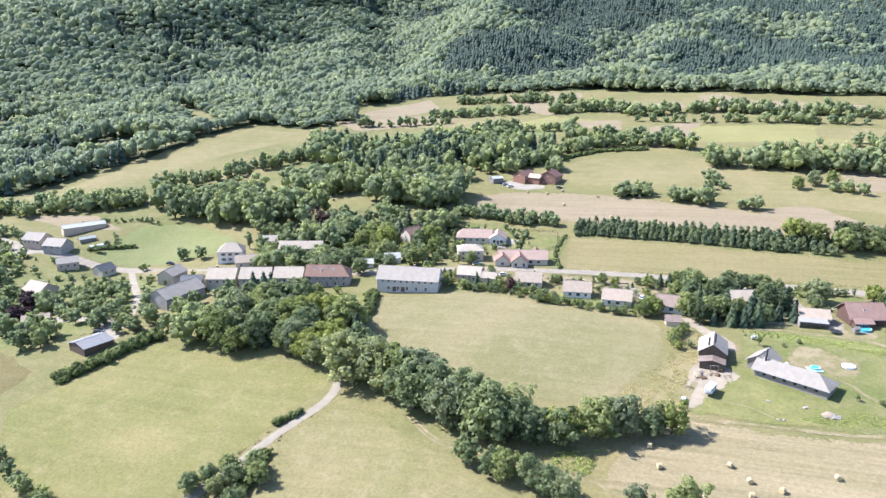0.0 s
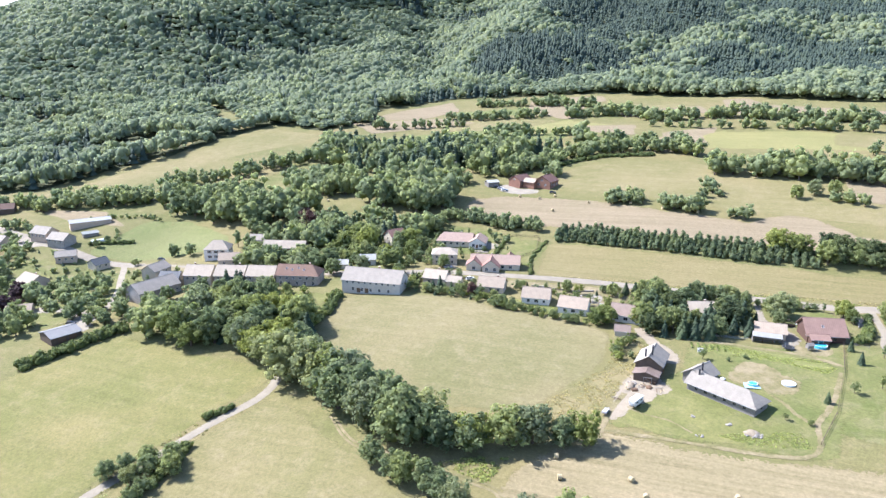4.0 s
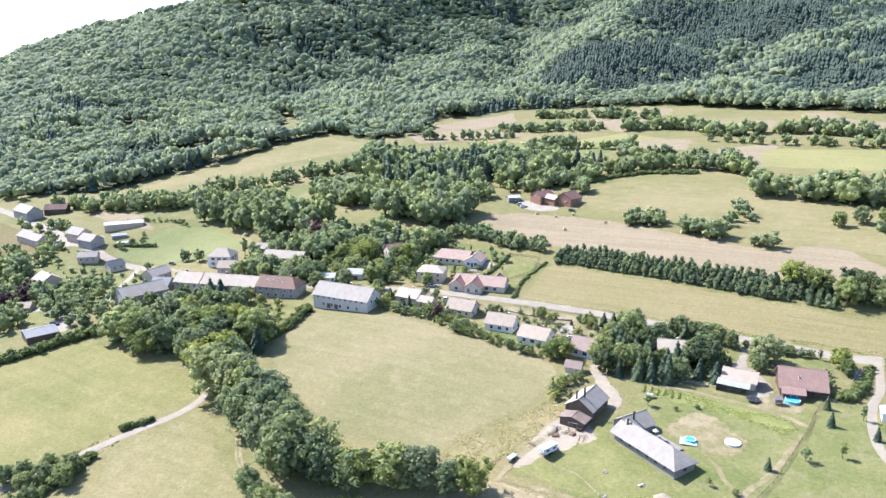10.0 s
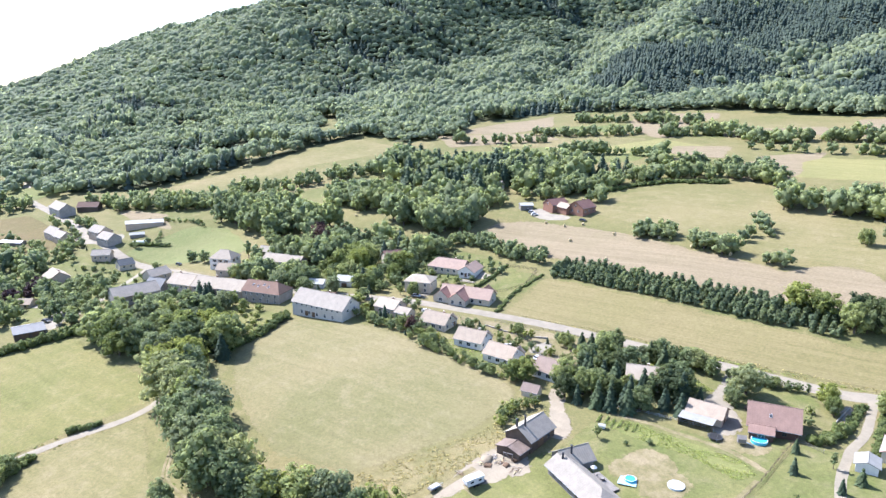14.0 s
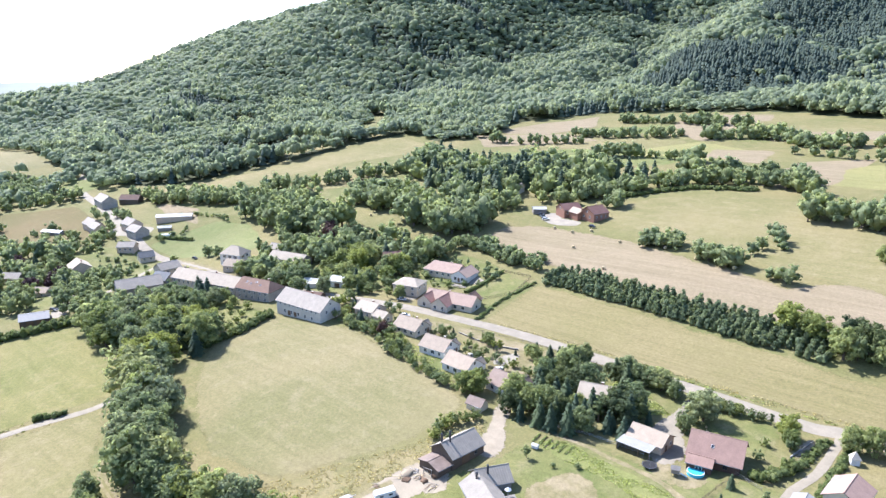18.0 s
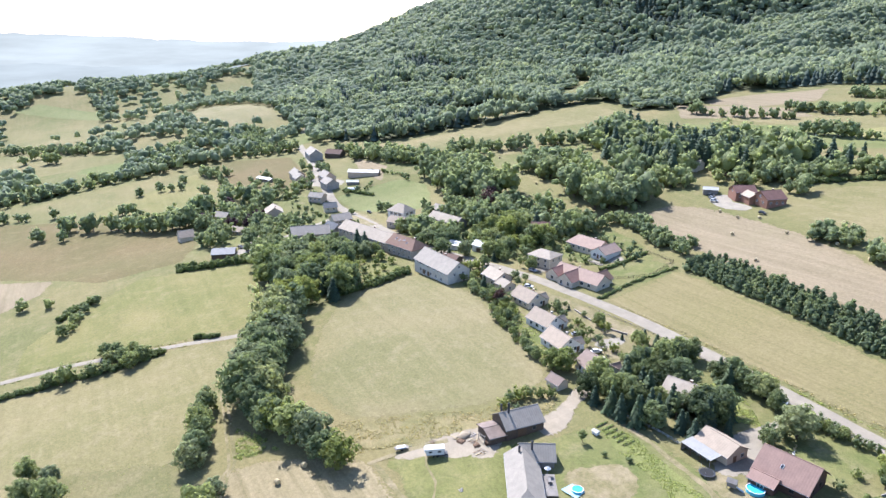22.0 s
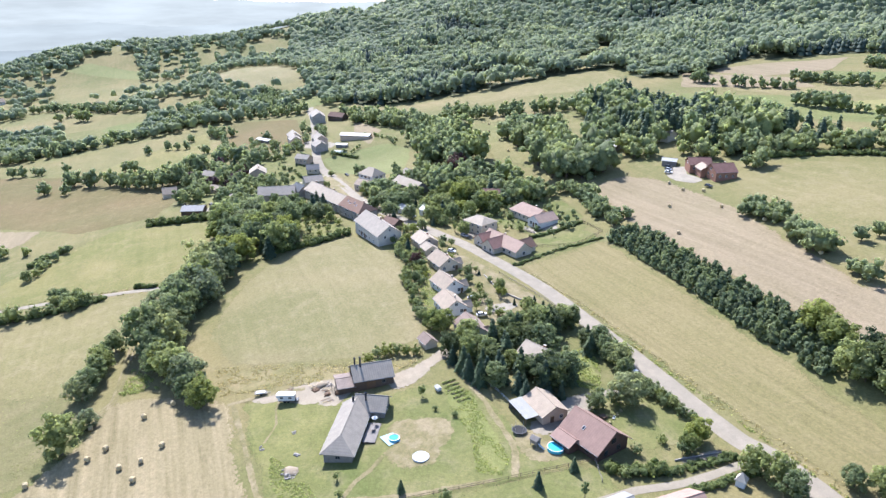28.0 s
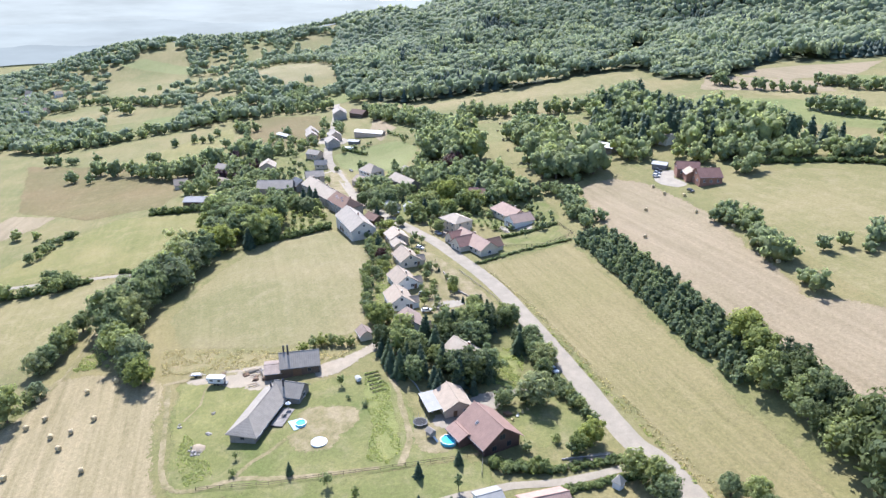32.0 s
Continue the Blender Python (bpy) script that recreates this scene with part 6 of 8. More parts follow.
# the forest on the mountain, thinned out with distance
EDGE = [(-546.9, 375), (-481, 408.9), (-466.9, 465.2), (-437.8, 522.7), (-428.1, 582.2), (-404.5, 630.3), (-340.4, 622.4), (-308.1, 655.9), (-337, 735.3), (-276.7, 814.4), (-190, 837.9), (-117, 856), (-35, 834), (45, 830), (130, 806), (600, 780)]
WOODS = EDGE + [(900, 2450), (-1700, 2450), (-1700, 560), (-900, 390), (-640, 372)]
# glades between the tree rows of the lower forest
CLEAR = [[(-521.4, 660.1), (-506.9, 682.3), (-432, 622.8), (-438.7, 602.9)], [(-552, 530), (-530, 572), (-455, 576), (-450, 552), (-484.2, 513)],
         [(-765, 640), (-711, 664), (-680, 690), (-664, 640), (-716, 600)], [(-572, 740), (-484, 680), (-472, 643), (-580, 724)], [(-692, 815), (-611, 797), (-590, 757), (-678, 783)],
         [(-640, 470), (-585, 500), (-575, 480), (-630, 452)], [(-850, 560), (-790, 600), (-770, 580), (-835, 540)]]
ground_mesh.materials.append(M["forestfloor"])
mid = np.stack([X[:-1, :-1] + X[1:, 1:], Y[:-1, :-1] + Y[1:, 1:]], -1).reshape(-1, 2) / 2
ground_mesh.polygons.foreach_set("material_index", [int(inside(a, b, WOODS) and not any(inside(a, b, c) for c in CLEAR)) for a, b in mid])
rg = random.Random(77)
leafy, crowns, pine = [], [], []
y = 340.0
while y < 2420:
    gap = 9.3 + max(0.0, (y - 800)) * 0.0034
    x = -1680.0
    while x < 480:
        g = gap * (1.0 + max(0.0, -x - 760) / 1500)
        px, py = x + rg.uniform(-0.42, 0.42) * g, y + rg.uniform(-0.42, 0.42) * gap
        x += g
        if px > 60 + 0.2 * py or px < -1680 or px < -2450 + 1.07 * (py - 400) and px < -960:
            continue
        if not inside(px, py, WOODS) or any(inside(px, py, c) for c in CLEAR):
            continue
        stand = 1.1 + 1.0 * noise.noise((px / 110, py / 55, 2.2)) + 0.45 * noise.noise((px / 26, py / 22, 6.2))
        f = noise.noise((px / 190, py / 150, 3.3)) + 0.45 * noise.noise((px / 45, py / 45, 9.1))
        spur = step(880, 960, py) * step(-380, -280, px)
        dark = f + 0.5 * rg.random() > 0.72 - 0.52 * spur - 0.14 * step(1100, 1500, py)
        near_slope = py < 780 and px > -820 or py < 890 and px > -330
        h = rg.uniform(10, 15) * max(0.5, stand) * (g / 8) ** 0.35
        if dark:
            for q in range(2 if spur > 0.5 and py < 1500 else 1):
                pine.append((px + q * rg.uniform(2, 5), py + q * rg.uniform(-4, 4), max(8.0, h * rg.uniform(0.8, 1.0)), g * rg.uniform(1.1, 1.6)))
        elif near_slope:
            crowns.append((px, py, h, g * rg.uniform(1.3, 1.85)))
        else:
            leafy.append((px, py, h, g * rg.uniform(1.35, 1.95)))
    y += gap * 0.9
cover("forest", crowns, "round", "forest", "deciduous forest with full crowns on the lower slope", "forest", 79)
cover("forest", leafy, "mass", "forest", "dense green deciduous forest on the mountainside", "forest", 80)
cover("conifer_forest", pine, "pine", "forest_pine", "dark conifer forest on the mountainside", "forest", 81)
belt = []
PALE = [[(-777, 16), (-790, 67), (-737, 125), (-655, 190), (-600, 180), (-645, 98), (-672, 54), (-690, 10)], [(-625, 100), (-650, 130), (-612, 195), (-545, 180), (-535, 141), (-540, 110)], [(-718, 197), (-665, 260), (-600, 250), (-626, 198)], [(-1069, 47), (-1172, 100), (-1174, 166), (-1003, 180), (-840, 94), (-840, 60)],
        [(-650, 300), (-830, 250), (-905, 330), (-760, 375), (-645, 366)]]
for _ in range(8200):
    x, y = rg.uniform(-1340, -525), rg.uniform(-460, 520)
    line = abs(noise.noise((x / 260, y / 120, 1.7)))
    mass = noise.noise((x / 300, y / 150, 4.2)) + 0.3 * noise.noise((x / 70, y / 50, 5.7))
    if line < 0.075 or mass > 0.0 - 0.2 * step(16, 40, ridge(x, y)) or abs(noise.noise((x / 120, y / 60, 8.1))) < 0.03:
        if any(inside(x, y, c) for c in PALE):
            continue
        k = 1 + max(0.0, -x - 800) / 1100
        belt.append((x, y, rg.uniform(9, 15) * k ** 0.3, rg.uniform(9, 13) * k ** 0.5))
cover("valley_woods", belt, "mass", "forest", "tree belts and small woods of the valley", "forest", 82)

# gardens full of shrubs round the village houses
SMALL = ["shrub", "fruit", "lightshrub", "shrub", "young", "poplar", "fruit"]
grove([(-321, 204), (-293, 247), (-237, 260), (-303, 306), (-365, 308), (-361, 266), (-356, 227)], 12.0, 1.5, 5, SMALL + ["broad", "spruce"], "garden shrubs of the lower village", 91, 1.0)
grove([(-207, 329), (-209, 365), (-152, 373), (-111, 363), (-88, 336), (-115, 324), (-157, 321)], 9.0, 2.5, 8, SMALL + ["broad", "spruce", "willow", "light"], "garden trees behind the road", 92, 2.0)
grove([(-128, 347), (-80, 346), (-90, 369), (-69, 371), (-79, 396), (-128, 393), (-151, 384)], 6.0, 1.5, 4.5, SMALL, "garden shrubs round the bungalows", 93, 1.2)
grove([(-105, 314), (-84, 325), (-13, 323), (6, 320), (8, 305), (-23, 305), (-61, 306)], 8.5, 1.2, 3.6, SMALL + ["spruce"], "front garden shrubs", 94, 1.0)
grove([(-290, 262), (-240, 262), (-215, 292), (-240, 302), (-290, 296)], 10.5, 2, 5, SMALL + ["broad", "willow"], "garden trees of the lower village", 95, 1.0)
grove([(-235, 345), (-205, 318), (-180, 312), (-168, 325), (-205, 360), (-240, 372)], 9.0, 6, 12, SMALL + ["broad", "tall", "willow"], "garden trees of the village", 96, 2.0)
for k, x, y, h in (("spruce", 13, 309, 8.5), ("broad", 14, 315, 9), ("broad", -26, 322, 6), ("spruce", -6, 327, 6.5), ("broad", 11, 331, 7), ("spruce", 33, 327.5, 9.5), ("broad", 35, 331.5, 8), ("willow", 44, 331.5, 8.5), ("willow", 64, 320.5, 11), ("shrub", 62.5, 317, 3.5), ("spruce", 54, 304, 7), ("spruce", 48, 311, 9), ("spruce", 12, 312, 9), ("broad", 63, 310, 6), ("shrub", 59, 327, 3.6), ("shrub", 63, 329, 4), ("shrub", 69, 330, 4.2), ("shrub", 75, 331.5, 3.6)):
    tree(k, x, y, h, random.Random(int(x * 13 + y)))

grove([(-108, 303), (-90, 295), (-62, 293.5), (-40, 286), (-35, 291), (-54, 300), (-74, 305), (-100, 312)], 4.6, 2.2, 5.8, ["shrub", "light", "fruit", "lightshrub", "broad", "shrub", "spruce"], "back garden shrubs along the meadow", 215, 1.0)

# trees and hedges at the near corners of the meadows and in the lower gardens
for k, x, y, h in (("broad", -185, 139, 5), ("shrub", -178, 136, 4), ("broad", -173, 134, 5.5), ("shrub", -165, 133, 4.5), ("broad", -193, 144, 5), ("broad", -124, 146, 6.5), ("broad", -120, 150, 7), ("willow", -116, 147, 6), ("broad", -117, 156, 6.5), ("shrub", -113, 161, 4), ("broad", -113, 152, 7), ("broad", -110, 158, 5.5),
                   ("tall", -272, 216, 11), ("broad", -262, 222, 10), ("broad", -252, 205, 10), ("tall", -244, 208, 10.5), ("broad", -247, 216, 10), ("broad", -256, 213, 11), ("broad", -263, 238, 7), ("fruit", -258, 248, 5), ("willow", -235, 241, 6.5), ("broad", -224, 233, 6), ("light", -213, 228, 7), ("spruce", -293, 250, 6)):
    tree(k, x, y, h, random.Random(int(-x * 5 + y)), "meadow trees")
for k, x, y, h in (("broad", -8, 127, 8), ("shrub", -13, 131, 5), ("broad", -25, 127, 9.5), ("willow", -36, 127, 7), ("tall", -42, 121, 9), ("broad", -32, 120, 8),
                   ("broad", -219, 250, 8.5), ("willow", -205, 248, 9), ("broad", -199, 243, 10), ("broad", -226, 240, 7), ("tall", -211, 236, 9), ("spruce", -187, 280, 11), ("spruce", -183, 283, 10), ("broad", -192, 262, 9), ("willow", -205, 258, 8), ("tall", -186, 262, 9.5), ("broad", -199, 232, 9), ("lightshrub", -168, 281, 3), ("fruit", -160, 284, 4)):
    if free(x, y, 0.8):
        tree(k, x, y, h, random.Random(int(-x * 7 + y)), "garden and pasture trees")
hedge([(-327, 209), (-325, 222), (-317, 234), (-314, 246), (-318, 258)], 3.4, 3.2, 1.9, "dark garden hedge of the lower village", 144)
for k, x, y, h in (("spruce", -331, 236, 9), ("broad", -334, 207, 9), ("tall", -335, 212, 10), ("broad", -340, 220, 9), ("broad", -252, 241, 7), ("willow", -268, 257, 7), ("broad", -226, 254, 9), ("broad", -354, 291, 9), ("tall", -393, 242, 9), ("broad", -368, 301, 8),
                   ("lightshrub", -310, 281, 3), ("shrub", -304, 284, 3), ("fruit", -298, 287, 4), ("lightshrub", -295, 276, 3), ("shrub", -278, 276, 3.5), ("fruit", -274, 281, 4), ("shrub", -283, 288, 3), ("spruce", -134, 311, 7.5), ("spruce", -114, 326, 6), ("tall", -111, 331, 6.5), ("broad", -111, 319, 6), ("poplar", -99, 332, 7), ("broad", -94, 335, 5), ("light", -134, 350, 7), ("light", -130, 343, 6)):
    tree(k, x, y, h, random.Random(int(-x * 3 + y)), "village garden trees")
for k, x, y, h in (("broad", -320, 321, 5.5), ("broad", -321, 330, 4.5), ("broad", -277, 309, 5), ("broad", -262, 325, 8), ("broad", -251, 326, 8.5), ("broad", -356, 296, 6), ("broad", -357, 303, 6.5), ("tall", -380, 324, 7), ("tall", -372, 317, 7), ("broad", -411, 328, 8), ("tall", -404, 332, 8), ("tall", -395, 331, 7.5), ("broad", -388, 328, 7), ("broad", -258, 237, 5.5), ("broad", -228, 240, 6.5), ("willow", -156, 396, 9), ("broad", -153, 383, 8), ("broad", -162, 377, 7), ("tall", -188, 386, 12), ("broad", -147, 363, 6)):
    tree(k, x, y, h, random.Random(int(-x * 3 + y)), "village garden trees")
hedge([(-213, 186), (-209, 196), (-205, 208), (-201, 220), (-197, 226)], 4.6, 4.2, 1.7, "tall clipped dark hedge above the meadow", 141)

for k, x, y, h in (("broad", -378, 311, 7), ("tall", -387, 313, 8), ("broad", -421, 317, 8), ("willow", -413, 321, 7), ("broad", -403, 329, 8), ("broad", -453, 333, 9), ("tall", -437, 321, 8), ("broad", -317, 306, 5), ("broad", 25, 484, 11), ("willow", 29, 480, 9), ("shrub", 33, 473, 5)):
    if free(x, y, 0.5):
        tree(k, x, y, h, random.Random(int(y * 5 - x)), "trees beside the village road")
GARDEN = (("broad", -182, 270, 9), ("tall", -175, 269, 9), ("broad", -168, 271, 8.5), ("willow", -162, 276, 9), ("broad", -162, 281, 8), ("broad", -152, 280, 6), ("tall", -192, 268, 10), ("broad", -163, 308, 9), ("willow", -167, 315, 10), ("broad", -145, 312, 9), ("willow", -132, 319, 9), ("tall", -123, 328, 10), ("broad", -154, 323, 11), ("broad", -5, 324, 6.5), ("spruce", 0, 327.5, 7), ("spruce", 4, 328, 7.5), ("tall", 12, 332.5, 9), ("broad", 30, 333, 9), ("young", 37, 333.4, 7), ("broad", 43, 333, 8), ("broad", 50, 329, 7.5), ("spruce", -81, 301, 8.5), ("fruit", -84, 297, 5), ("broad", -70, 299.5, 5.5), ("lightshrub", -50, 294, 3),
          ("poplar", -30, 323, 4.5), ("young", -21, 319, 5), ("young", -19, 320.5, 5.2), ("lightshrub", -20, 309, 4), ("broad", -46, 316, 4.2), ("fruit", -46, 320, 3.8), ("fruit", 5, 308, 5), ("tall", 7, 314, 8), ("broad", -10, 327, 4), ("broad", 7, 331.5, 7.5), ("spruce", 27, 330, 9), ("willow", 11, 321, 6), ("willow", 13, 326, 6.5),
          ("lightshrub", -41, 287, 2.6), ("shrub", -31, 285.5, 2.8), ("lightshrub", -22, 284.5, 2.6), ("fruit", -15, 283.5, 3), ("light", -5, 284.5, 8), ("lightshrub", -28, 284, 2.2), ("shrub", -9, 283, 2.4))
tufts([(215, 341), (114, 345), (53, 344), (20, 344.5), (20, 343), (53, 342.6), (114, 343.6), (215, 338)], 900, 0.3, 0.8, "weed", "green weeds along the road's edge", 129, "weeds")
for k, x, y, h in GARDEN:
    tree(k, x, y, h, random.Random(int(-x * 3 + y)))
tufts([(-85, 303), (-60, 298), (-38, 291), (-12, 285), (-3, 287), (-24, 298), (-60, 303)], 900, 0.3, 0.7, "weed", "light weeds in the back gardens", 128, "weeds")
tufts([(-16, 208), (5, 250), (5, 280), (18, 270), (16, 250), (10, 228), (4, 208)], 1700, 0.25, 0.6, "tussock", "dry tussocks of uncut grass", 121)
tufts([(-44, 120), (-38, 138), (-28, 158), (-17, 169), (-1, 169), (14, 165), (26, 146), (24, 112), (-20, 105), (-36, 108)], 800, 0.2, 0.42, "dull_weed", "green tussocks in the rough pasture", 122)
tufts([(33, 274), (40, 280), (56, 278), (75, 276), (80, 271), (76, 266), (61, 271), (45, 271)], 1100, 0.25, 0.55, "weed", "tall light green weeds in the garden", 123, "weeds")
tufts([(28, 318), (29, 330), (42, 326), (55, 317), (50, 313)], 900, 0.3, 0.7, "weed", "tall sunny weeds in the overgrown garden", 124, "weeds")
tufts([(55, 216), (69, 219), (67, 226), (57, 225), (43, 218)], 600, 0.25, 0.55, "weed", "weeds on the rough part of the lawn", 125, "weeds")
tufts([(215, 345), (114, 348), (53, 347), (-2, 347), (-47, 342), (-28, 340.5), (53, 342), (114, 344), (215, 336)], 1300, 0.3, 0.6, "tussock", "dry grass along the road's edge", 126)
for o, seed in ((-3.0, 131), (2.6, 132)):
    side = [(-131.2 + o, 58), (-127.4 + o, 118), (-124.2 + o, 139), (-118 + o, 161), (-113.8 + o, 178), (-107.6 + o, 196)]
    tufts(side + [(x + 1.5, y) for x, y in side[::-1]], 520, 0.4, 1.0, "dull_weed", "rank grass along the lane", seed, "weeds")
tufts([(-32, 180.5), (-14, 176.5), (-12.5, 190), (-22, 187)], 260, 0.4, 0.9, "weed", "weeds between track and trees", 127, "weeds")
join_groups()
# ---- yards, paths and small things ----
patch("yard", [(9.5, 216), (10.2, 224), (10.4, 232), (11, 240), (12, 247), (20, 249), (27, 245), (30, 239.5), (25.5, 235), (23.5, 229), (17, 224), (14, 217)], "dirt", "bare trodden dirt yard", 0.3, 2.5, 0.7)
patch("yard", [(25.5, 255.9), (18.4, 261.8), (16.8, 270.6), (8.5, 282.7), (11.6, 290.8), (16.5, 284.7), (22.6, 273.6), (27.8, 267.6), (30.2, 259.8)], "dirt", "pale dirt drive beside the barn", 0.3, 2.5, 0.7)
ribbon("track", [(10.7, 209.4), (10.7, 216.2), (11.8, 224), (13.9, 233.6)], 2.2, "worn", "trodden dirt path", 0.32, 0.5)
ribbon("track", [(10.7, 211), (30.7, 211.8), (61.6, 212.8), (70.5, 219), (71.2, 232.7), (74.9, 242.3), (78.4, 256), (80.7, 268.8)], 2.0, "worn", "worn path along the lawn's edge", 0.32, 0.5)
ribbon("track", [(58.5, 246.2), (62.4, 241.4), (65.3, 236.5), (70.2, 231.7)], 1.8, "worn", "worn path through the lawn", 0.32, 0.5)
ribbon("track", [(30, 281), (38, 281.5), (46, 282), (53, 281), (62, 280.5), (71, 279.4), (82, 274)], 2.2, "worn", "pale trodden garden path", 0.32, 0.6)
ribbon("track", [(16, 225.9), (21, 223), (28.8, 222), (36.5, 217.2)], 0.9, "worn", "faint mown path", 0.3, 0.3)
patch("yard", [(54, 247), (56, 254), (62, 262), (69, 259), (69, 252), (64, 246)], "worn", "worn ring round the covered pool", 0.28, 2.5, 0.8)
patch("yard", [(43.9, 252), (50.7, 270.7), (60.6, 266.7), (65, 253), (57.5, 246.2)], "worn", "dry worn lawn round the pools", 0.2, 2.5, 1.5)
patch("yard", [(33, 274), (40, 281), (56, 279), (75, 277), (81, 271), (76, 265), (61, 271), (45, 270)], "weedy", "weedy green vegetable strip", 0.26, 2.5, 0.8)
patch("yard", [(52.5, 336), (57, 336), (58.5, 324), (59, 313), (64, 309.5), (70.5, 297), (71, 291.5), (66, 288), (59, 295), (53, 305.5), (54, 322)], "asphalt", "pale paved drive beside the garage", 0.3, 2.5, 0.3)
patch("yard", [(63.3, 281.8), (64.3, 290), (73.6, 294.2), (79.8, 291.1), (82.4, 284.9), (77.1, 278.8)], "worn", "worn garden round the pool", 0.24, 2.5, 0.6)
patch("yard", [(94.4, 309.4), (91.5, 317.1), (91.2, 332.3), (96.2, 333.5), (97.3, 319.3)], "dirt", "bare strip beside the drive", 0.28, 2.5, 0.4)
patch("yard", [(-74.5, 313.8), (-69.9, 324.4), (-34.3, 332.8), (8.1, 335), (13, 308.6), (-6.7, 304.5), (-26.5, 309.2), (-50.7, 314.9)], "worn", "dry front gardens along the road", 0.2, 2.5, 0.6)
patch("yard", [(-85.7, 299.4), (-60.3, 297.1), (-39, 290.8), (-10.5, 285.1), (-2.5, 289), (-23.4, 302.8), (-60.7, 300.2)], "lawn", "narrow green back gardens", 0.2, 2.5, 0.6)
patch("yard", [(-279.7, 303), (-274.7, 316), (-197, 313.6), (-163.3, 306.9), (-144.2, 314.6), (-124.8, 315.8), (-129.4, 309.8), (-162.1, 301.5), (-193.7, 299.3), (-234.9, 293.9)], "worn", "worn pale grass along the village street", 0.22, 8, 0.6)
patch("yard", [(-111, 472), (-104, 478), (-97, 471), (-88, 470), (-79, 469), (-79, 461), (-93, 459), (-106, 464)], "gravel", "pale farmyard with cars", 0.26, 8, 0.6)
patch("yard", [(-268.4, 226.1), (-240.5, 232.2), (-232.4, 222), (-217.5, 213.9), (-211.5, 222), (-232.1, 240.3), (-268.2, 240.7)], "gravel", "pale yard by the shed", 0.24, 8, 0.6)
patch("yard", [(-362.1, 304.5), (-340.9, 323.2), (-351.2, 331.5), (-382, 323), (-382.2, 308.6)], "gravel", "pale farmyard behind the barns", 0.24, 8, 0.6)
patch("yard", [(-107.9, 379.7), (-88.9, 386.6), (-71.4, 378.9), (-81.5, 369.6), (-100, 375.8)], "gravel", "pale garden terrace with beds", 0.26, 8, 0.6)
patch("yard", [(-95, 366), (-85.5, 363.5), (-78, 366.5), (-78.5, 371), (-92, 370.6)], "gravel", "pale terrace in front of the white-walled wing", 0.3, 4, 0.2)
patch("yard", [(-113, 345.3), (-88.3, 331.5), (-81.4, 336), (-91.3, 348.9), (-107.1, 353.6)], "asphalt", "paved forecourt of the cream house", 0.26, 8, 0.4)
patch("yard", [(28, 318), (29, 330), (42, 327), (55, 317), (50, 313)], "weedy", "overgrown sunny garden", 0.24, 8, 0.5)
patch("yard", [(54.7, 319.2), (57.5, 320.9), (58.8, 317.7), (56.6, 316)], "gravel", "round pale gravel bed", 0.34, 4, 0.1, 2)

patch("yard", [(-14, 307), (-17, 315), (-14, 326), (-9, 322), (-7, 311)], "gravel", "pale gravel drive of a row house", 0.3, 2.5, 0.5)
patch("yard", [(-48, 312), (-44, 321), (-32, 321), (-29, 311)], "rough", "dry tan front lawn", 0.28, 2.5, 0.6)
patch("yard", [(62, 287.5), (60, 292), (64, 300), (70, 299), (71, 293), (69, 286.5)], "asphalt", "grey paved forecourt between garage and chalet", 0.34, 2.5, 0.3)

def bale(x, y, yaw):
    ob = root("round_bale", x, y, yaw, "round straw bale on the stubble", "bale", "round bales in the fields", 0.1)
    sh = Shape()
    n = 18
    prof = [(-0.62, 0.62), (-0.6, 0.74), (-0.5, 0.79), (0.5, 0.79), (0.6, 0.74), (0.62, 0.62)]
    rows = []
    for u, r in prof:
        rows.append(len(sh.v))
        sh.v += [(u, r * math.cos(6.2832 * i / n), 0.72 + r * math.sin(6.2832 * i / n)) for i in range(n)]
    for a, b in zip(rows, rows[1:]):
        sh.f += [(a + i, a + (i + 1) % n, b + (i + 1) % n, b + i) for i in range(n)]
    sh.f += [tuple(range(rows[0] + n - 1, rows[0] - 1, -1)), tuple(range(rows[-1], rows[-1] + n))]
    part("straw", sh, "straw", ob)
    for u in (-0.3, 0.0, 0.3):
        t = Shape()
        t.v = [(u + d, r * math.cos(6.2832 * i / n), 0.72 + r * math.sin(6.2832 * i / n)) for d, r in ((-0.03, 0.8), (0.03, 0.8)) for i in range(n)]
        t.f = [(i, (i + 1) % n, n + (i + 1) % n, n + i) for i in range(n)]
        part("twine", t, "wood_grey", ob)


for i, (x, y) in enumerate([(22.4, 153.9), (18.5, 169.4), (1.7, 169.2), (15.5, 174.2), (27.4, 178.2), (35.2, 182), (27.4, 184), (22.6, 189.8), (0.8, 193.5), (43.8, 169.5), (49.7, 190.7), (36.1, 161.7), (3.9, 184.8), (-88.1, 453.4), (-74.4, 451.5), (-65.5, 457.2), (-30.6, 414.2), (-41.9, 448), (-26.9, 452.2), (-16.4, 449.3), (3.1, 442.9), (23.3, 439.5), (-60.9, 432.8), (-9.7, 614), (-1, 604.6), (-0.3, 626.8), (-310.6, 449.2), (-286.6, 438.3), (-323.4, 429.4), (-243.6, 426.7), (-212.5, 418.2), (-227.8, 408.8)]):
    bale(x, y, (i * 47) % 180)


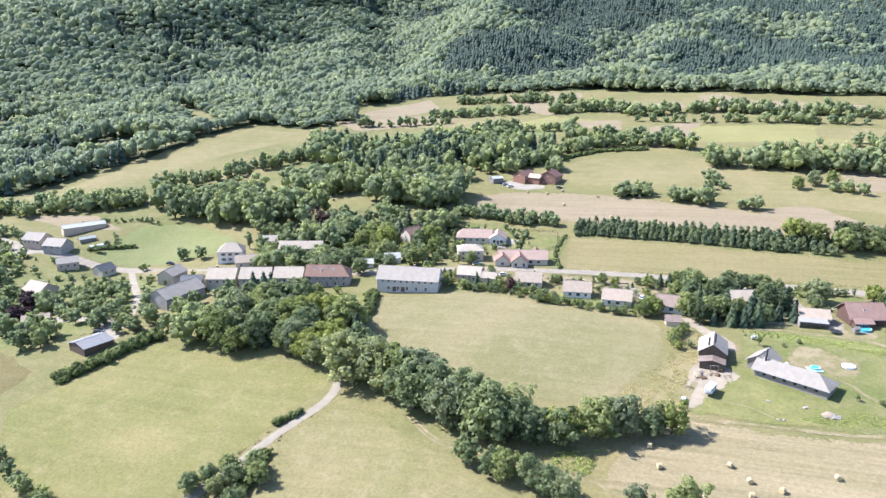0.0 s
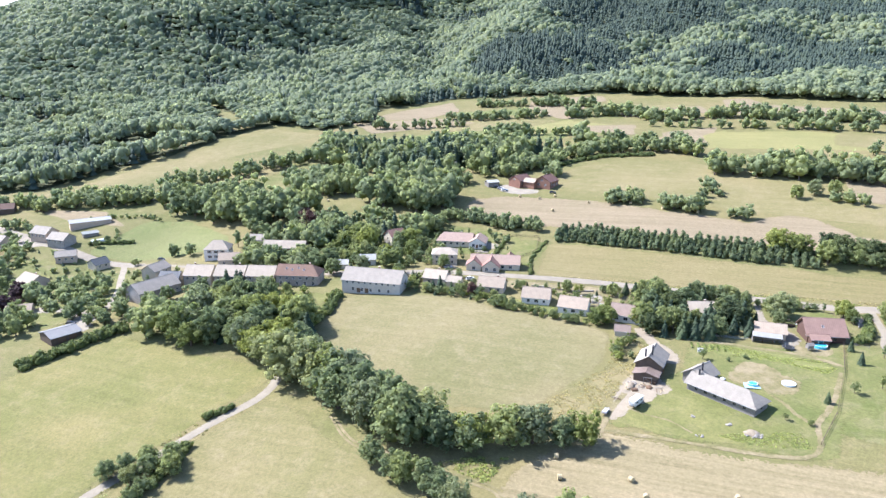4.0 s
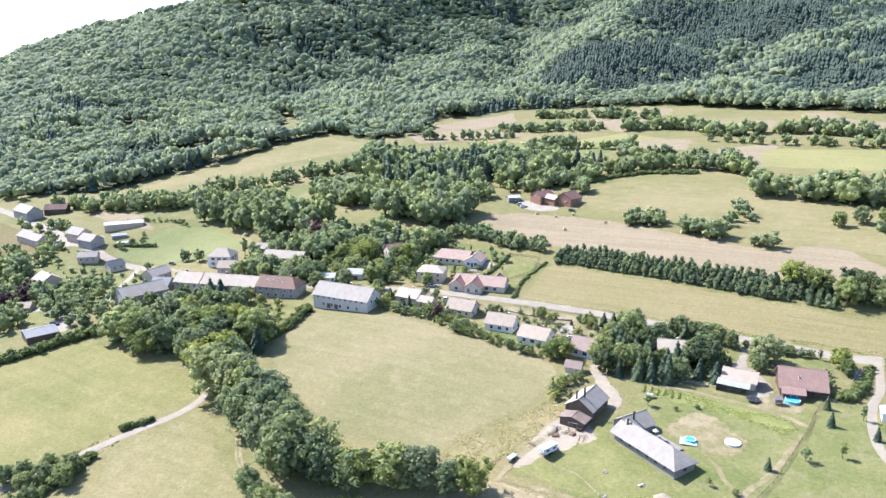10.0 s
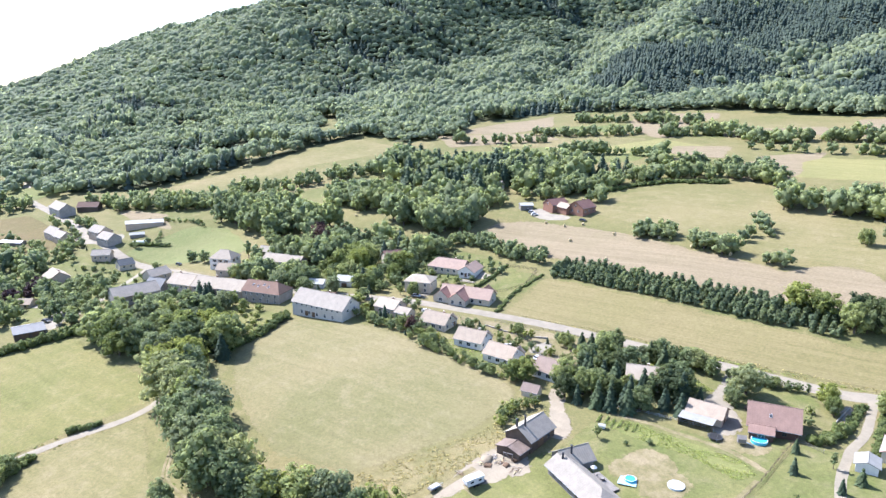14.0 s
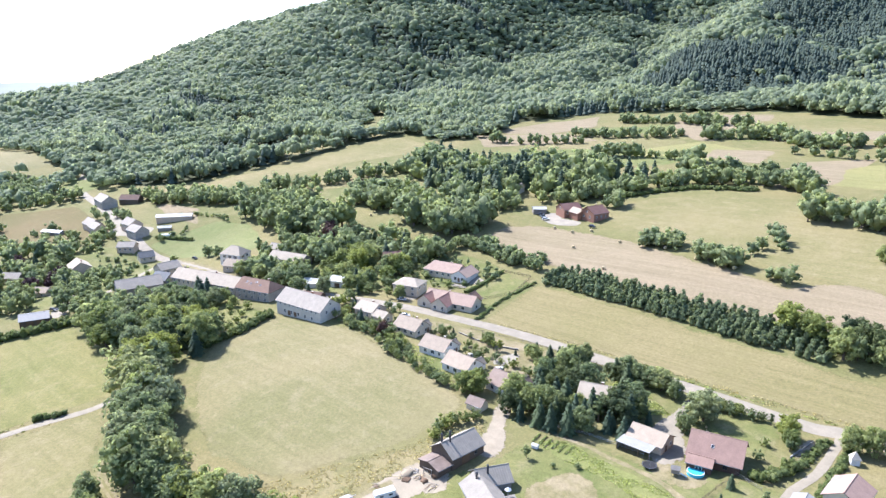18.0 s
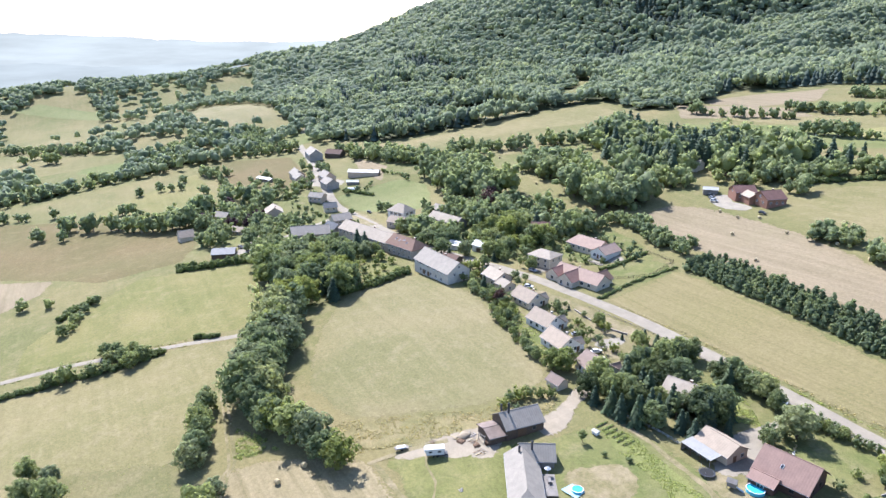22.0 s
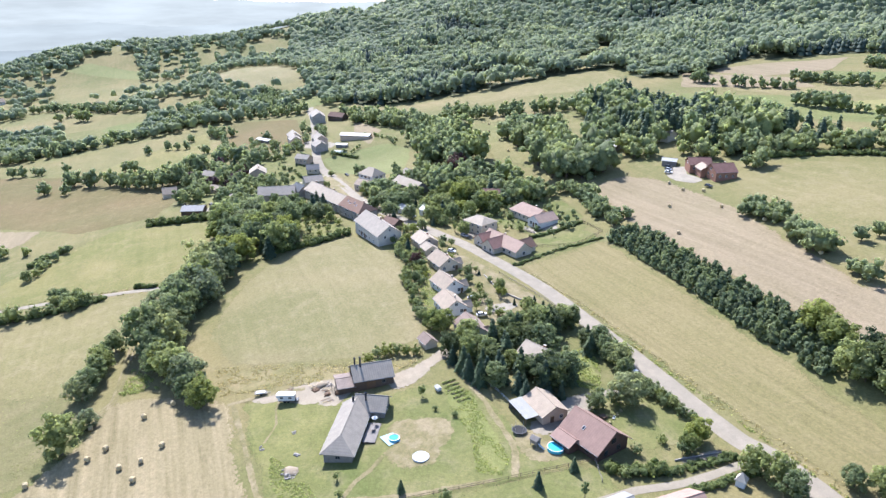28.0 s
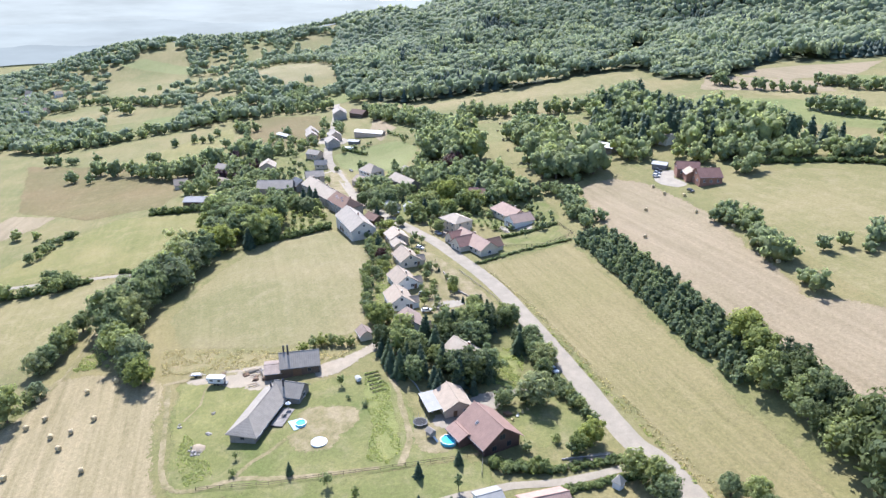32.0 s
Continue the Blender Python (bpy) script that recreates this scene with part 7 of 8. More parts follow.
def pool(x, y, r, label, wall, inside_mat, h=0.9, name="pool"):
    ob = root(name, x, y, 0, label, "pool", "", 0.16)
    n = 24
    part("pool_wall", Shape().tube(r, r, -0.5, h, n, caps=False).tube(r - 0.1, r - 0.1, -0.4, h, n, caps=False), wall, ob)
    rim = Shape()
    for i in range(n):
        a, b = 6.2832 * i / n, 6.2832 * (i + 1) / n
        rim.face([(q * math.cos(c), q * math.sin(c), h + 0.02) for q, c in ((r - 0.14, a), (r + 0.08, a), (r + 0.08, b), (r - 0.14, b))])
    part("rim", rim, "white_paint", ob)
    part("water", Shape().face([((r - 0.1) * math.cos(6.2832 * i / n), (r - 0.1) * math.sin(6.2832 * i / n), h - 0.15) for i in range(n)]), inside_mat, ob)
    return ob


pool(76, 289.3, 2.3, "round above-ground pool with turquoise water", "blue_liner", "water")
pool(53, 251, 1.55, "small round blue pool on a pale tarp", "blue_liner", "water", 0.6)
pool(64, 255, 2.2, "round pool under a whitish cover", "cover", "cover", 0.35)
tp = root("ground_sheet", 52.6, 250, 12, "pale blue tarp spread on grass", "tarp", "", 0.24)
part("sheet", Shape().prism([(-2.4, -2.0, 0.05), (2.6, -1.8, 0.04), (2.3, 1.9, 0.06), (-2.2, 2.1, 0.04)], 0.03), "tarp", tp)

tr = root("trampoline", 65, 284, 0, "round black garden trampoline with net poles", "trampoline")
part("mat", Shape().tube(1.85, 1.85, 0.82, 0.86, 20), "rubber", tr)
ring = Shape()
for i in range(20):
    a, b = 6.2832 * i / 20, 6.2832 * (i + 1) / 20
    ring.face([(q * math.cos(c), q * math.sin(c), 0.9) for q, c in ((1.85, a), (2.15, a), (2.15, b), (1.85, b))])
part("pad", ring, "dark_paint", tr)
for i in range(6):
    a = 6.2832 * i / 6
    part("leg", Shape().tube(0.04, 0.04, -0.3, 0.9, 6, 2.0 * math.cos(a), 2.0 * math.sin(a)), "steel", tr)
    part("net_pole", Shape().tube(0.03, 0.03, 0.9, 2.5, 6, 2.1 * math.cos(a), 2.1 * math.sin(a)), "steel", tr)

ph = root("playhouse", 72.1, 285.2, 25, "small grey wooden playhouse with slide", "playhouse")
part("cabin", Shape().box(-1.1, 1.1, -0.9, 0.9, 0.9, 2.2), "wood_grey", ph)
part("roof", solid_roof([(-1.3, -1.15, 2.15), (1.3, -1.15, 2.15), (1.3, 1.15, 2.15), (-1.3, 1.15, 2.15), (-1.3, 0, 3.0), (1.3, 0, 3.0)], [(0, 1, 5, 4), (2, 3, 4, 5)], 0.08), "wood_grey", ph)
for x in (-1.0, 1.0):
    for y in (-0.8, 0.8):
        part("leg", Shape().box(x - 0.06, x + 0.06, y - 0.06, y + 0.06, -0.4, 0.9), "wood_grey", ph)
sl = Shape()
sl.v = [(1.1, -0.3, 0.95), (1.1, 0.3, 0.95), (3.2, -0.3, 0.1), (3.2, 0.3, 0.1), (1.1, -0.3, 0.88), (1.1, 0.3, 0.88), (3.2, -0.3, 0.03), (3.2, 0.3, 0.03)]
sl.f = [(0, 2, 3, 1), (4, 5, 7, 6), (0, 4, 6, 2), (1, 3, 7, 5), (0, 1, 5, 4), (2, 6, 7, 3)]
part("slide", sl, "white_paint", ph)


def fence(pts, label, gap=3.0, h=1.2, rails=2, material="wood_grey"):
    ob = root("fence", pts[0][0], pts[0][1], 0, label, "fence")
    x0, y0, z0 = ob.matrix_basis.translation
    post = Shape().box(-0.055, 0.055, -0.055, 0.055, -0.4, h).mesh("post", M[material])
    line = []
    for a, b in zip(pts, pts[1:]):
        n = max(1, int(math.hypot(b[0] - a[0], b[1] - a[1]) / gap))
        line += [(a[0] + (b[0] - a[0]) * i / n, a[1] + (b[1] - a[1]) * i / n) for i in range(n)]
    line.append(pts[-1])
    for x, y in line:
        part("post", post, "", ob, "", pose(x - x0, y - y0, H(x, y) - z0, 0, 0, (x * 13) % 9))
    for a, b in zip(line, line[1:]):
        for r in range(rails):
            z = h * (r + 0.75) / (rails + 0.1)
            za, zb = H(*a) - z0 + z, H(*b) - z0 + z
            dx, dy = b[0] - a[0], b[1] - a[1]
            L = math.hypot(dx, dy)
            nx_, ny_ = -dy / L * 0.03, dx / L * 0.03
            s = Shape()
            s.v = [(p[0] - x0 + sx * nx_, p[1] - y0 + sx * ny_, q + sz) for p, q in ((a, za), (b, zb)) for sx in (-1, 1) for sz in (-0.042, 0.042)]
            s.f = [(0, 1, 3, 2), (4, 6, 7, 5), (0, 4, 5, 1), (2, 3, 7, 6), (1, 5, 7, 3), (0, 2, 6, 4)]
            part("rail", s, material, ob)


fence([(-86, 364.6), (-79.5, 367.2)], "black slatted fence on the terrace edge", 0.7, 1.3, 3, "dark_paint")
fence([(71.2, 222), (76.9, 240.4), (81.7, 268.8), (84.2, 295.4)], "weathered wooden post and rail fence", material="wood_dark")
fence([(84.1, 296.4), (92.2, 293.3)], "short wooden fence beside the lawn")
fence([(-69.5, 349.2), (-55.1, 374.8), (-58.4, 392.2)], "dark garden fence round a lawn", 2.4, 1.5, 3, "wood_dark")
fence([(-58.4, 392.2), (-76.9, 392.5)], "dark board fence behind the bungalow", 2.4, 1.6, 3, "wood_dark")
hedge([(-75.5, 363), (-75.8, 372), (-76.2, 382), (-76.9, 392.5)], 1.6, 1.7, 0.9, "dark clipped hedge between bungalow and lawn", 146)
fence([(-42.6, 329.8), (-12.8, 335.3), (18.1, 336.1)], "low garden fence along the road", 2.6, 1.0, 2, "wood_grey")
fence([(30.1, 284.7), (43.3, 287.8), (60.6, 288.9)], "low wire garden fence", 3.0, 1.0, 2, "steel")
fence([(-187.8, 400.6), (-177.2, 418.8), (-230.5, 440.7)], "pasture fence of thin posts", 5.0, 1.1, 1, "wood_grey")


def car(x, y, yaw, paint, label):
    ob = root("car", x, y, yaw, label, "car", "parked cars", 0.34)
    sh = Shape()
    side = [(-2.1, 0.35), (-2.1, 0.8), (-1.9, 0.95), (-0.95, 1.0), (1.2, 0.98), (2.0, 0.85), (2.1, 0.6), (2.1, 0.35)]
    k = len(side)
    sh.v = [(u, -0.86, z) for u, z in side] + [(u, 0.86, z) for u, z in side]
    sh.f = [tuple(range(k - 1, -1, -1)), tuple(range(k, 2 * k))] + [(i, (i + 1) % k, k + (i + 1) % k, k + i) for i in range(k)]
    part("body", sh, paint, ob)
    cab = Shape()
    cs = [(-1.85, 0.94), (-1.45, 1.42), (0.25, 1.46), (1.05, 0.99)]
    cab.v = [(u, -0.78 + (0.1 if z > 1.2 else 0), z) for u, z in cs] + [(u, 0.78 - (0.1 if z > 1.2 else 0), z) for u, z in cs]
    cab.f = [(3, 2, 1, 0), (4, 5, 6, 7), (0, 1, 5, 4), (2, 3, 7, 6), (0, 4, 7, 3)]
    part("cabin_glass", cab, "glass", ob)
    part("roof_panel", Shape().box(-1.45, 0.25, -0.68, 0.68, 1.43, 1.5), paint, ob)
    for u in (-1.3, 1.3):
        for v in (-0.8, 0.8):
            w = Shape()
            w.v = [(u + 0.33 * math.cos(6.2832 * i / 12), v + d, 0.33 + 0.33 * math.sin(6.2832 * i / 12)) for d in (-0.11, 0.11) for i in range(12)]
            w.f = [tuple(range(12)), tuple(range(23, 11, -1))] + [(i, 12 + i, 12 + (i + 1) % 12, (i + 1) % 12) for i in range(12)]
            wl = part("wheel", w, "rubber", ob)
            part("rim", Shape().box(u - 0.17, u + 0.17, v - 0.12, v + 0.12, 0.16, 0.5), "steel", wl)
    for v in (-0.6, 0.6):
        part("headlight", Shape().box(2.05, 2.12, v - 0.16, v + 0.16, 0.62, 0.78), "white_paint", ob)


for i, (x, y, yaw, p, l) in enumerate([(-72.8, 319.6, 40, "white_paint", "white car parked in a front garden"), (-7, 305.3, 80, "white_paint", "white car parked beside a house"), (-22, 308, 70, "steel", "silver car parked beside a house"), (-106, 466.8, 30, "steel", "silver car in the farmyard"), (-110, 469.9, 30, "dark_paint", "dark car in the farmyard"), (-102, 463.8, 40, "white_paint", "white car in the farmyard"),
                                       (-68.7, 463, 10, "dark_paint", "dark car beside the farm"), (-227.6, 222.7, 20, "dark_paint", "dark car by the shed"), (-171.8, 308.4, 15, "white_paint", "white car on the village street"), (-133.9, 321.8, 120, "steel", "silver car by the garage"), (-90.1, 333.5, 20, "steel", "silver car on the forecourt"), (48.5, 333.4, 10, "white_paint", "white car parked beside the road"), (-266, 317.9, 10, "dark_paint", "dark car on the village street")]):
    car(x, y, yaw, p, l)

cv = root("camper_cabin", 18.5, 227, 70, "white camper cabin on a trailer frame", "caravan", "", 0.3)
part("body", Shape().box(-2.6, 2.6, -1.1, 1.1, 0.8, 2.7).box(-3.1, -2.6, -1.0, 1.0, 1.7, 2.6), "white_paint", cv)
part("roof", Shape().box(-2.7, 2.7, -1.2, 1.2, 2.7, 2.8), "white_paint", cv)
part("chassis", Shape().box(-2.5, 3.6, -0.9, 0.9, 0.45, 0.7), "dark_paint", cv)
for u in (-1.4, 1.2):
    w = part("window", Shape().box(u - 0.6, u + 0.6, -1.14, -1.09, 1.5, 2.2), "white_paint", cv)
    part("pane", Shape().box(u - 0.52, u + 0.52, -1.16, -1.13, 1.57, 2.13), "glass", w)
part("door", Shape().box(2.59, 2.63, -0.4, 0.4, 0.85, 2.4), "render_grey", cv)
for u in (-0.5, 0.6):
    for v in (-0.85, 0.85):
        w = Shape()
        w.v = [(u + 0.38 * math.cos(6.2832 * i / 12), v + d, 0.3 + 0.38 * math.sin(6.2832 * i / 12)) for d in (-0.12, 0.12) for i in range(12)]
        w.f = [tuple(range(12)), tuple(range(23, 11, -1))] + [(i, 12 + i, 12 + (i + 1) % 12, (i + 1) % 12) for i in range(12)]
        part("wheel", w, "rubber", cv)

fl = root("flat_trailer", 10.1, 220.1, 80, "low flat farm trailer with a light load", "trailer", "", 0.3)
part("bed", Shape().box(-2.0, 2.0, -0.9, 0.9, 0.5, 0.65), "wood_grey", fl)
part("load", Shape().box(-1.4, 1.3, -0.7, 0.7, 0.65, 0.95), "white_paint", fl)
part("drawbar", Shape().box(2.0, 3.2, -0.06, 0.06, 0.45, 0.55), "steel", fl)
for v in (-0.85, 0.85):
    part("wheel", Shape().box(-0.35, 0.35, v - 0.1, v + 0.1, 0.0, 0.55), "rubber", fl)

dk = root("terrace", 47.5, 246.2, -28.6, "raised wooden terrace beside the long house", "terrace")
for i in range(12):
    part("board", Shape().box(-4.6, 4.6, -1.9 + i * 0.31, -1.62 + i * 0.31, 0.42, 0.48), "wood_grey", dk)
for u in (-4.4, 0, 4.4):
    part("joist", Shape().box(u - 0.1, u + 0.1, -1.9, 1.8, -0.4, 0.42), "wood_dark", dk)
tb = root("garden_table", 46.5, 246.8, -22, "grey garden table on the terrace", "table", "", 0.48)
part("tabletop", Shape().box(-1.0, 1.0, -0.5, 0.5, 0.7, 0.76), "wood_grey", tb)
for u in (-0.9, 0.9):
    for v in (-0.4, 0.4):
        part("leg", Shape().box(u - 0.04, u + 0.04, v - 0.04, v + 0.04, 0, 0.7), "wood_dark", tb)
ps = root("parasol", 43.6, 248.2, 0, "closed white parasol on the terrace", "parasol", "", 0.4)
part("pole", Shape().tube(0.04, 0.04, 0, 2.6, 8), "steel", ps)
part("canopy", Shape().tube(0.9, 0.05, 1.9, 2.6, 10), "white_paint", ps)


def lounge(x, y, yaw, mat, label):
    ob = root("garden_chair", x, y, yaw, label, "chair", "garden chairs")
    part("seat", Shape().box(-0.3, 0.3, -0.3, 0.3, 0.36, 0.42), mat, ob)
    part("backrest", Shape().box(-0.3, 0.3, 0.26, 0.32, 0.42, 0.95), mat, ob)
    for u in (-0.26, 0.26):
        for v in (-0.26, 0.26):
            part("leg", Shape().box(u - 0.03, u + 0.03, v - 0.03, v + 0.03, -0.1, 0.36), mat, ob)


for x, y, yaw in ((37.2, 253, 20), (38.6, 253.6, 120), (32.9, 252, 200), (39.1, 252, 300), (69.3, 312.4, 40), (68.1, 314.5, 90), (66.8, 316.7, 200), (70.6, 310.2, 300)):
    lounge(x, y, yaw, "white_paint" if int(x) % 2 else "straw", "pale garden chair standing on the lawn")

cs = root("coop", 35.3, 271.1, 10, "small white hen coop on the lawn", "coop", "", 0.1)
part("box", Shape().box(-0.9, 0.9, -0.7, 0.7, 0.25, 1.2), "white_paint", cs)
part("roof", solid_roof([(-1.1, -0.9, 1.15), (1.1, -0.9, 1.15), (1.1, 0.9, 1.15), (-1.1, 0.9, 1.15), (-1.1, 0, 1.6), (1.1, 0, 1.6)], [(0, 1, 5, 4), (2, 3, 4, 5)], 0.06), "metal_roof", cs)
for u in (-0.8, 0.8):
    part("leg", Shape().box(u - 0.06, u + 0.06, -0.6, 0.6, -0.4, 0.25), "wood_grey", cs)
wh = root("dovecote", 105.8, 324.9, 30, "small white wooden hut with steep roof", "hut")
part("wall", Shape().box(-1.1, 1.1, -1.1, 1.1, -0.5, 2.0), "white_paint", wh)
part("roof", solid_roof([(-1.4, -1.4, 1.95), (1.4, -1.4, 1.95), (1.4, 1.4, 1.95), (-1.4, 1.4, 1.95), (0, 0, 4.0)], [(0, 1, 4), (1, 2, 4), (2, 3, 4), (3, 0, 4)], 0.1), "render_grey", wh)
for k in range(3):
    rwl = root("garden_wall", (-43, -33, -23)[k], (322.6, 321.9, 322.6)[k], (-4, 4, 22)[k], "low stone wall along the front gardens", "wall", "front garden walls")
    for i in range(9):
        part("stone", Shape().box(i * 1.05, i * 1.05 + 1.0, -0.18, 0.18, -0.6, 0.6 + 0.06 * (i % 3)), "stone", rwl)
gwl = root("garden_wall", 91.7, 316, 82, "low pale stone garden wall", "wall")
for i in range(14):
    part("stone", Shape().box(i * 1.0, i * 1.0 + 0.96, -0.14, 0.14, -0.8, 0.5 + 0.06 * (i % 3)), "stone", gwl)


def mound(x, y, r, h, mat, label, seed, name="mound"):
    v, f = ICO2
    k = np.array([1 + 0.5 * noise.noise((p[0] * 1.6 + seed, p[1] * 1.6, p[2] * 1.6)) for p in v])
    q = v * k[:, None] * np.array([r, r * 0.8, h])
    me = tri_mesh("heap", q, f, M[mat], True)
    ob = root(name, x, y, seed * 40, label, name)
    part("heap", me, "", ob)


def rubble(x, y, r, n, label, seed):
    """A loose heap of single stones."""
    rg = np.random.default_rng(seed)
    ob = root("rubble_heap", x, y, 0, label, "rubble")
    for i in range(n):
        a, d = rg.uniform(0, 6.2832), r * math.sqrt(rg.random())
        k = rg.uniform(0.16, 0.42)
        v, f = lump(rg, (0, 0, 0), 1.0, ICO1, 0.5, 0.7, seed + i)
        part("stone", tri_mesh("stone", v * k, f, M["stone"]), "", ob, "", pose(d * math.cos(a), d * math.sin(a) * 0.7, 0.15 + 0.5 * (1 - d / r) * rg.random(), 0, 0, i * 40))


rubble(53.5, 221.5, 2.8, 46, "heap of pale stones and dry earth on the lawn", 51)
rubble(46.8, 224.6, 1.2, 14, "small heap of pale rubble", 52)
rubble(38.6, 216.3, 1.1, 12, "small heap of pale rubble", 53)
rubble(35.8, 226, 0.8, 9, "small heap of pale rubble", 54)
rubble(15.5, 240.8, 1.6, 20, "loose stones in the bare yard", 55)
mound(52.9, 222, 2.4, 0.7, "earth", "low heap of dry earth", 1.0, "earth_heap")
mound(14.9, 238.5, 2.2, 1.0, "earth", "heap of sand in the yard", 7.0, "sand_heap")
mound(21, 239.4, 1.3, 0.8, "wood_mid", "heap of old boards in the yard", 8.0, "board_heap")


def logs(x, y, yaw, n, label):
    ob = root("log_pile", x, y, yaw, label, "log pile")
    for i in range(n):
        r, c = divmod(i, 6)
        s = Shape()
        s.v = [(d, (c + 0.5 * (r % 2)) * 0.32 + 0.15 * math.cos(6.2832 * j / 7), r * 0.28 + 0.15 + 0.15 * math.sin(6.2832 * j / 7)) for d in (-1.0, 1.0) for j in range(7)]
        s.f = [tuple(range(6, -1, -1)), tuple(range(7, 14))] + [(j, (j + 1) % 7, 7 + (j + 1) % 7, 7 + j) for j in range(7)]
        part("log", s, "wood_mid", ob)


def planks(x, y, yaw, n, label, seed):
    """A loose heap of old boards lying across each other."""
    rg = random.Random(seed)
    ob = root("plank_heap", x, y, yaw, label, "planks")
    for i in range(n):
        L = rg.uniform(1.4, 3.4)
        part("board", Shape().box(-L / 2, L / 2, -0.09, 0.09, -0.02, 0.03), rg.choice(["wood_grey", "wood_mid", "straw"]), ob, "", pose(rg.uniform(-1.2, 1.2), rg.uniform(-0.9, 0.9), 0.12 + 0.06 * i, rg.uniform(-4, 4), 0, rg.uniform(-50, 50)))


planks(14.6, 236.5, 30, 9, "loose heap of old boards on bare ground", 601)
planks(18.6, 239.6, 100, 8, "loose heap of broken boards by the barn", 602)
planks(24.5, 238.5, 60, 7, "old boards lying beside the lean-to", 603)
planks(12.4, 229.6, 10, 5, "pale boards beside the camper cabin", 604)
for i, (x, y, yaw) in enumerate(((17.6, 245.2, 0), (20.2, 241.4, 10), (22.4, 247.6, 90))):
    fr = root("timber_frame", x, y, yaw, "open grey timber frame in front of the barn", "frame", "timber frames of the barn")
    for u in (-1.3, 1.3):
        part("post", Shape().box(u - 0.08, u + 0.08, -0.08, 0.08, -0.4, 2.3), "wood_grey", fr)
    part("beam", Shape().box(-1.5, 1.5, -0.09, 0.09, 2.3, 2.48), "wood_grey", fr)
    part("brace", Shape().box(-1.0, 1.0, -0.05, 0.05, -0.06, 0.06), "wood_grey", fr, "", pose(0, 0, 1.4, 0, 38, 0))


logs(22.9, 242.3, 70, 16, "stack of firewood beside the barn")
logs(17, 235.6, 20, 12, "stack of old timber in the yard")
logs(67.8, 309.1, 20, 14, "stack of firewood beside the lawn")
for i in range(6):
    bd = root("vegetable_bed", 32 + i * 2.3, 276 + (i % 2) * 0.3, 8, "narrow vegetable bed with low green rows", "bed", "vegetable beds", 0.2)
    part("soil", Shape().box(-0.4, 0.4, -2.3, 2.3, -0.1, 0.03), "earth", bd)
    rgv = np.random.default_rng(100 + i)
    part("crop", tri_mesh("plants", *stack([sprays(rgv, (rgv.uniform(-0.15, 0.15), y, 0.12), 0.34, 9, 0.22, 0.5) for y in np.linspace(-2.1, 2.1, 11)]), M["weed"]), "", bd)


def tunnel(x, y, yaw, L, W, label):
    ob = root("poly_tunnel", x, y, yaw, label, "greenhouse")
    s = Shape()
    n = 8
    s.v = [(d, W / 2 * math.cos(math.pi * i / n), W * 0.45 * math.sin(math.pi * i / n)) for d in (-L / 2, L / 2) for i in range(n + 1)]
    s.f = [(i, i + 1, n + 2 + i, n + 1 + i) for i in range(n)] + [tuple(range(n, -1, -1)), tuple(range(n + 1, 2 * n + 2))]
    part("cover", s, "cover", ob)
    for d in np.linspace(-L / 2, L / 2, 6):
        h = Shape()
        h.v = [(d + e, (W / 2 + 0.04) * math.cos(math.pi * i / n), (W * 0.45 + 0.04) * math.sin(math.pi * i / n)) for e in (-0.05, 0.05) for i in range(n + 1)]
        h.f = [(i, i + 1, n + 2 + i, n + 1 + i) for i in range(n)]
        part("hoop", h, "steel", ob)


tunnel(-324, 327, 60, 10, 4.5, "pale plastic-covered growing tunnel")

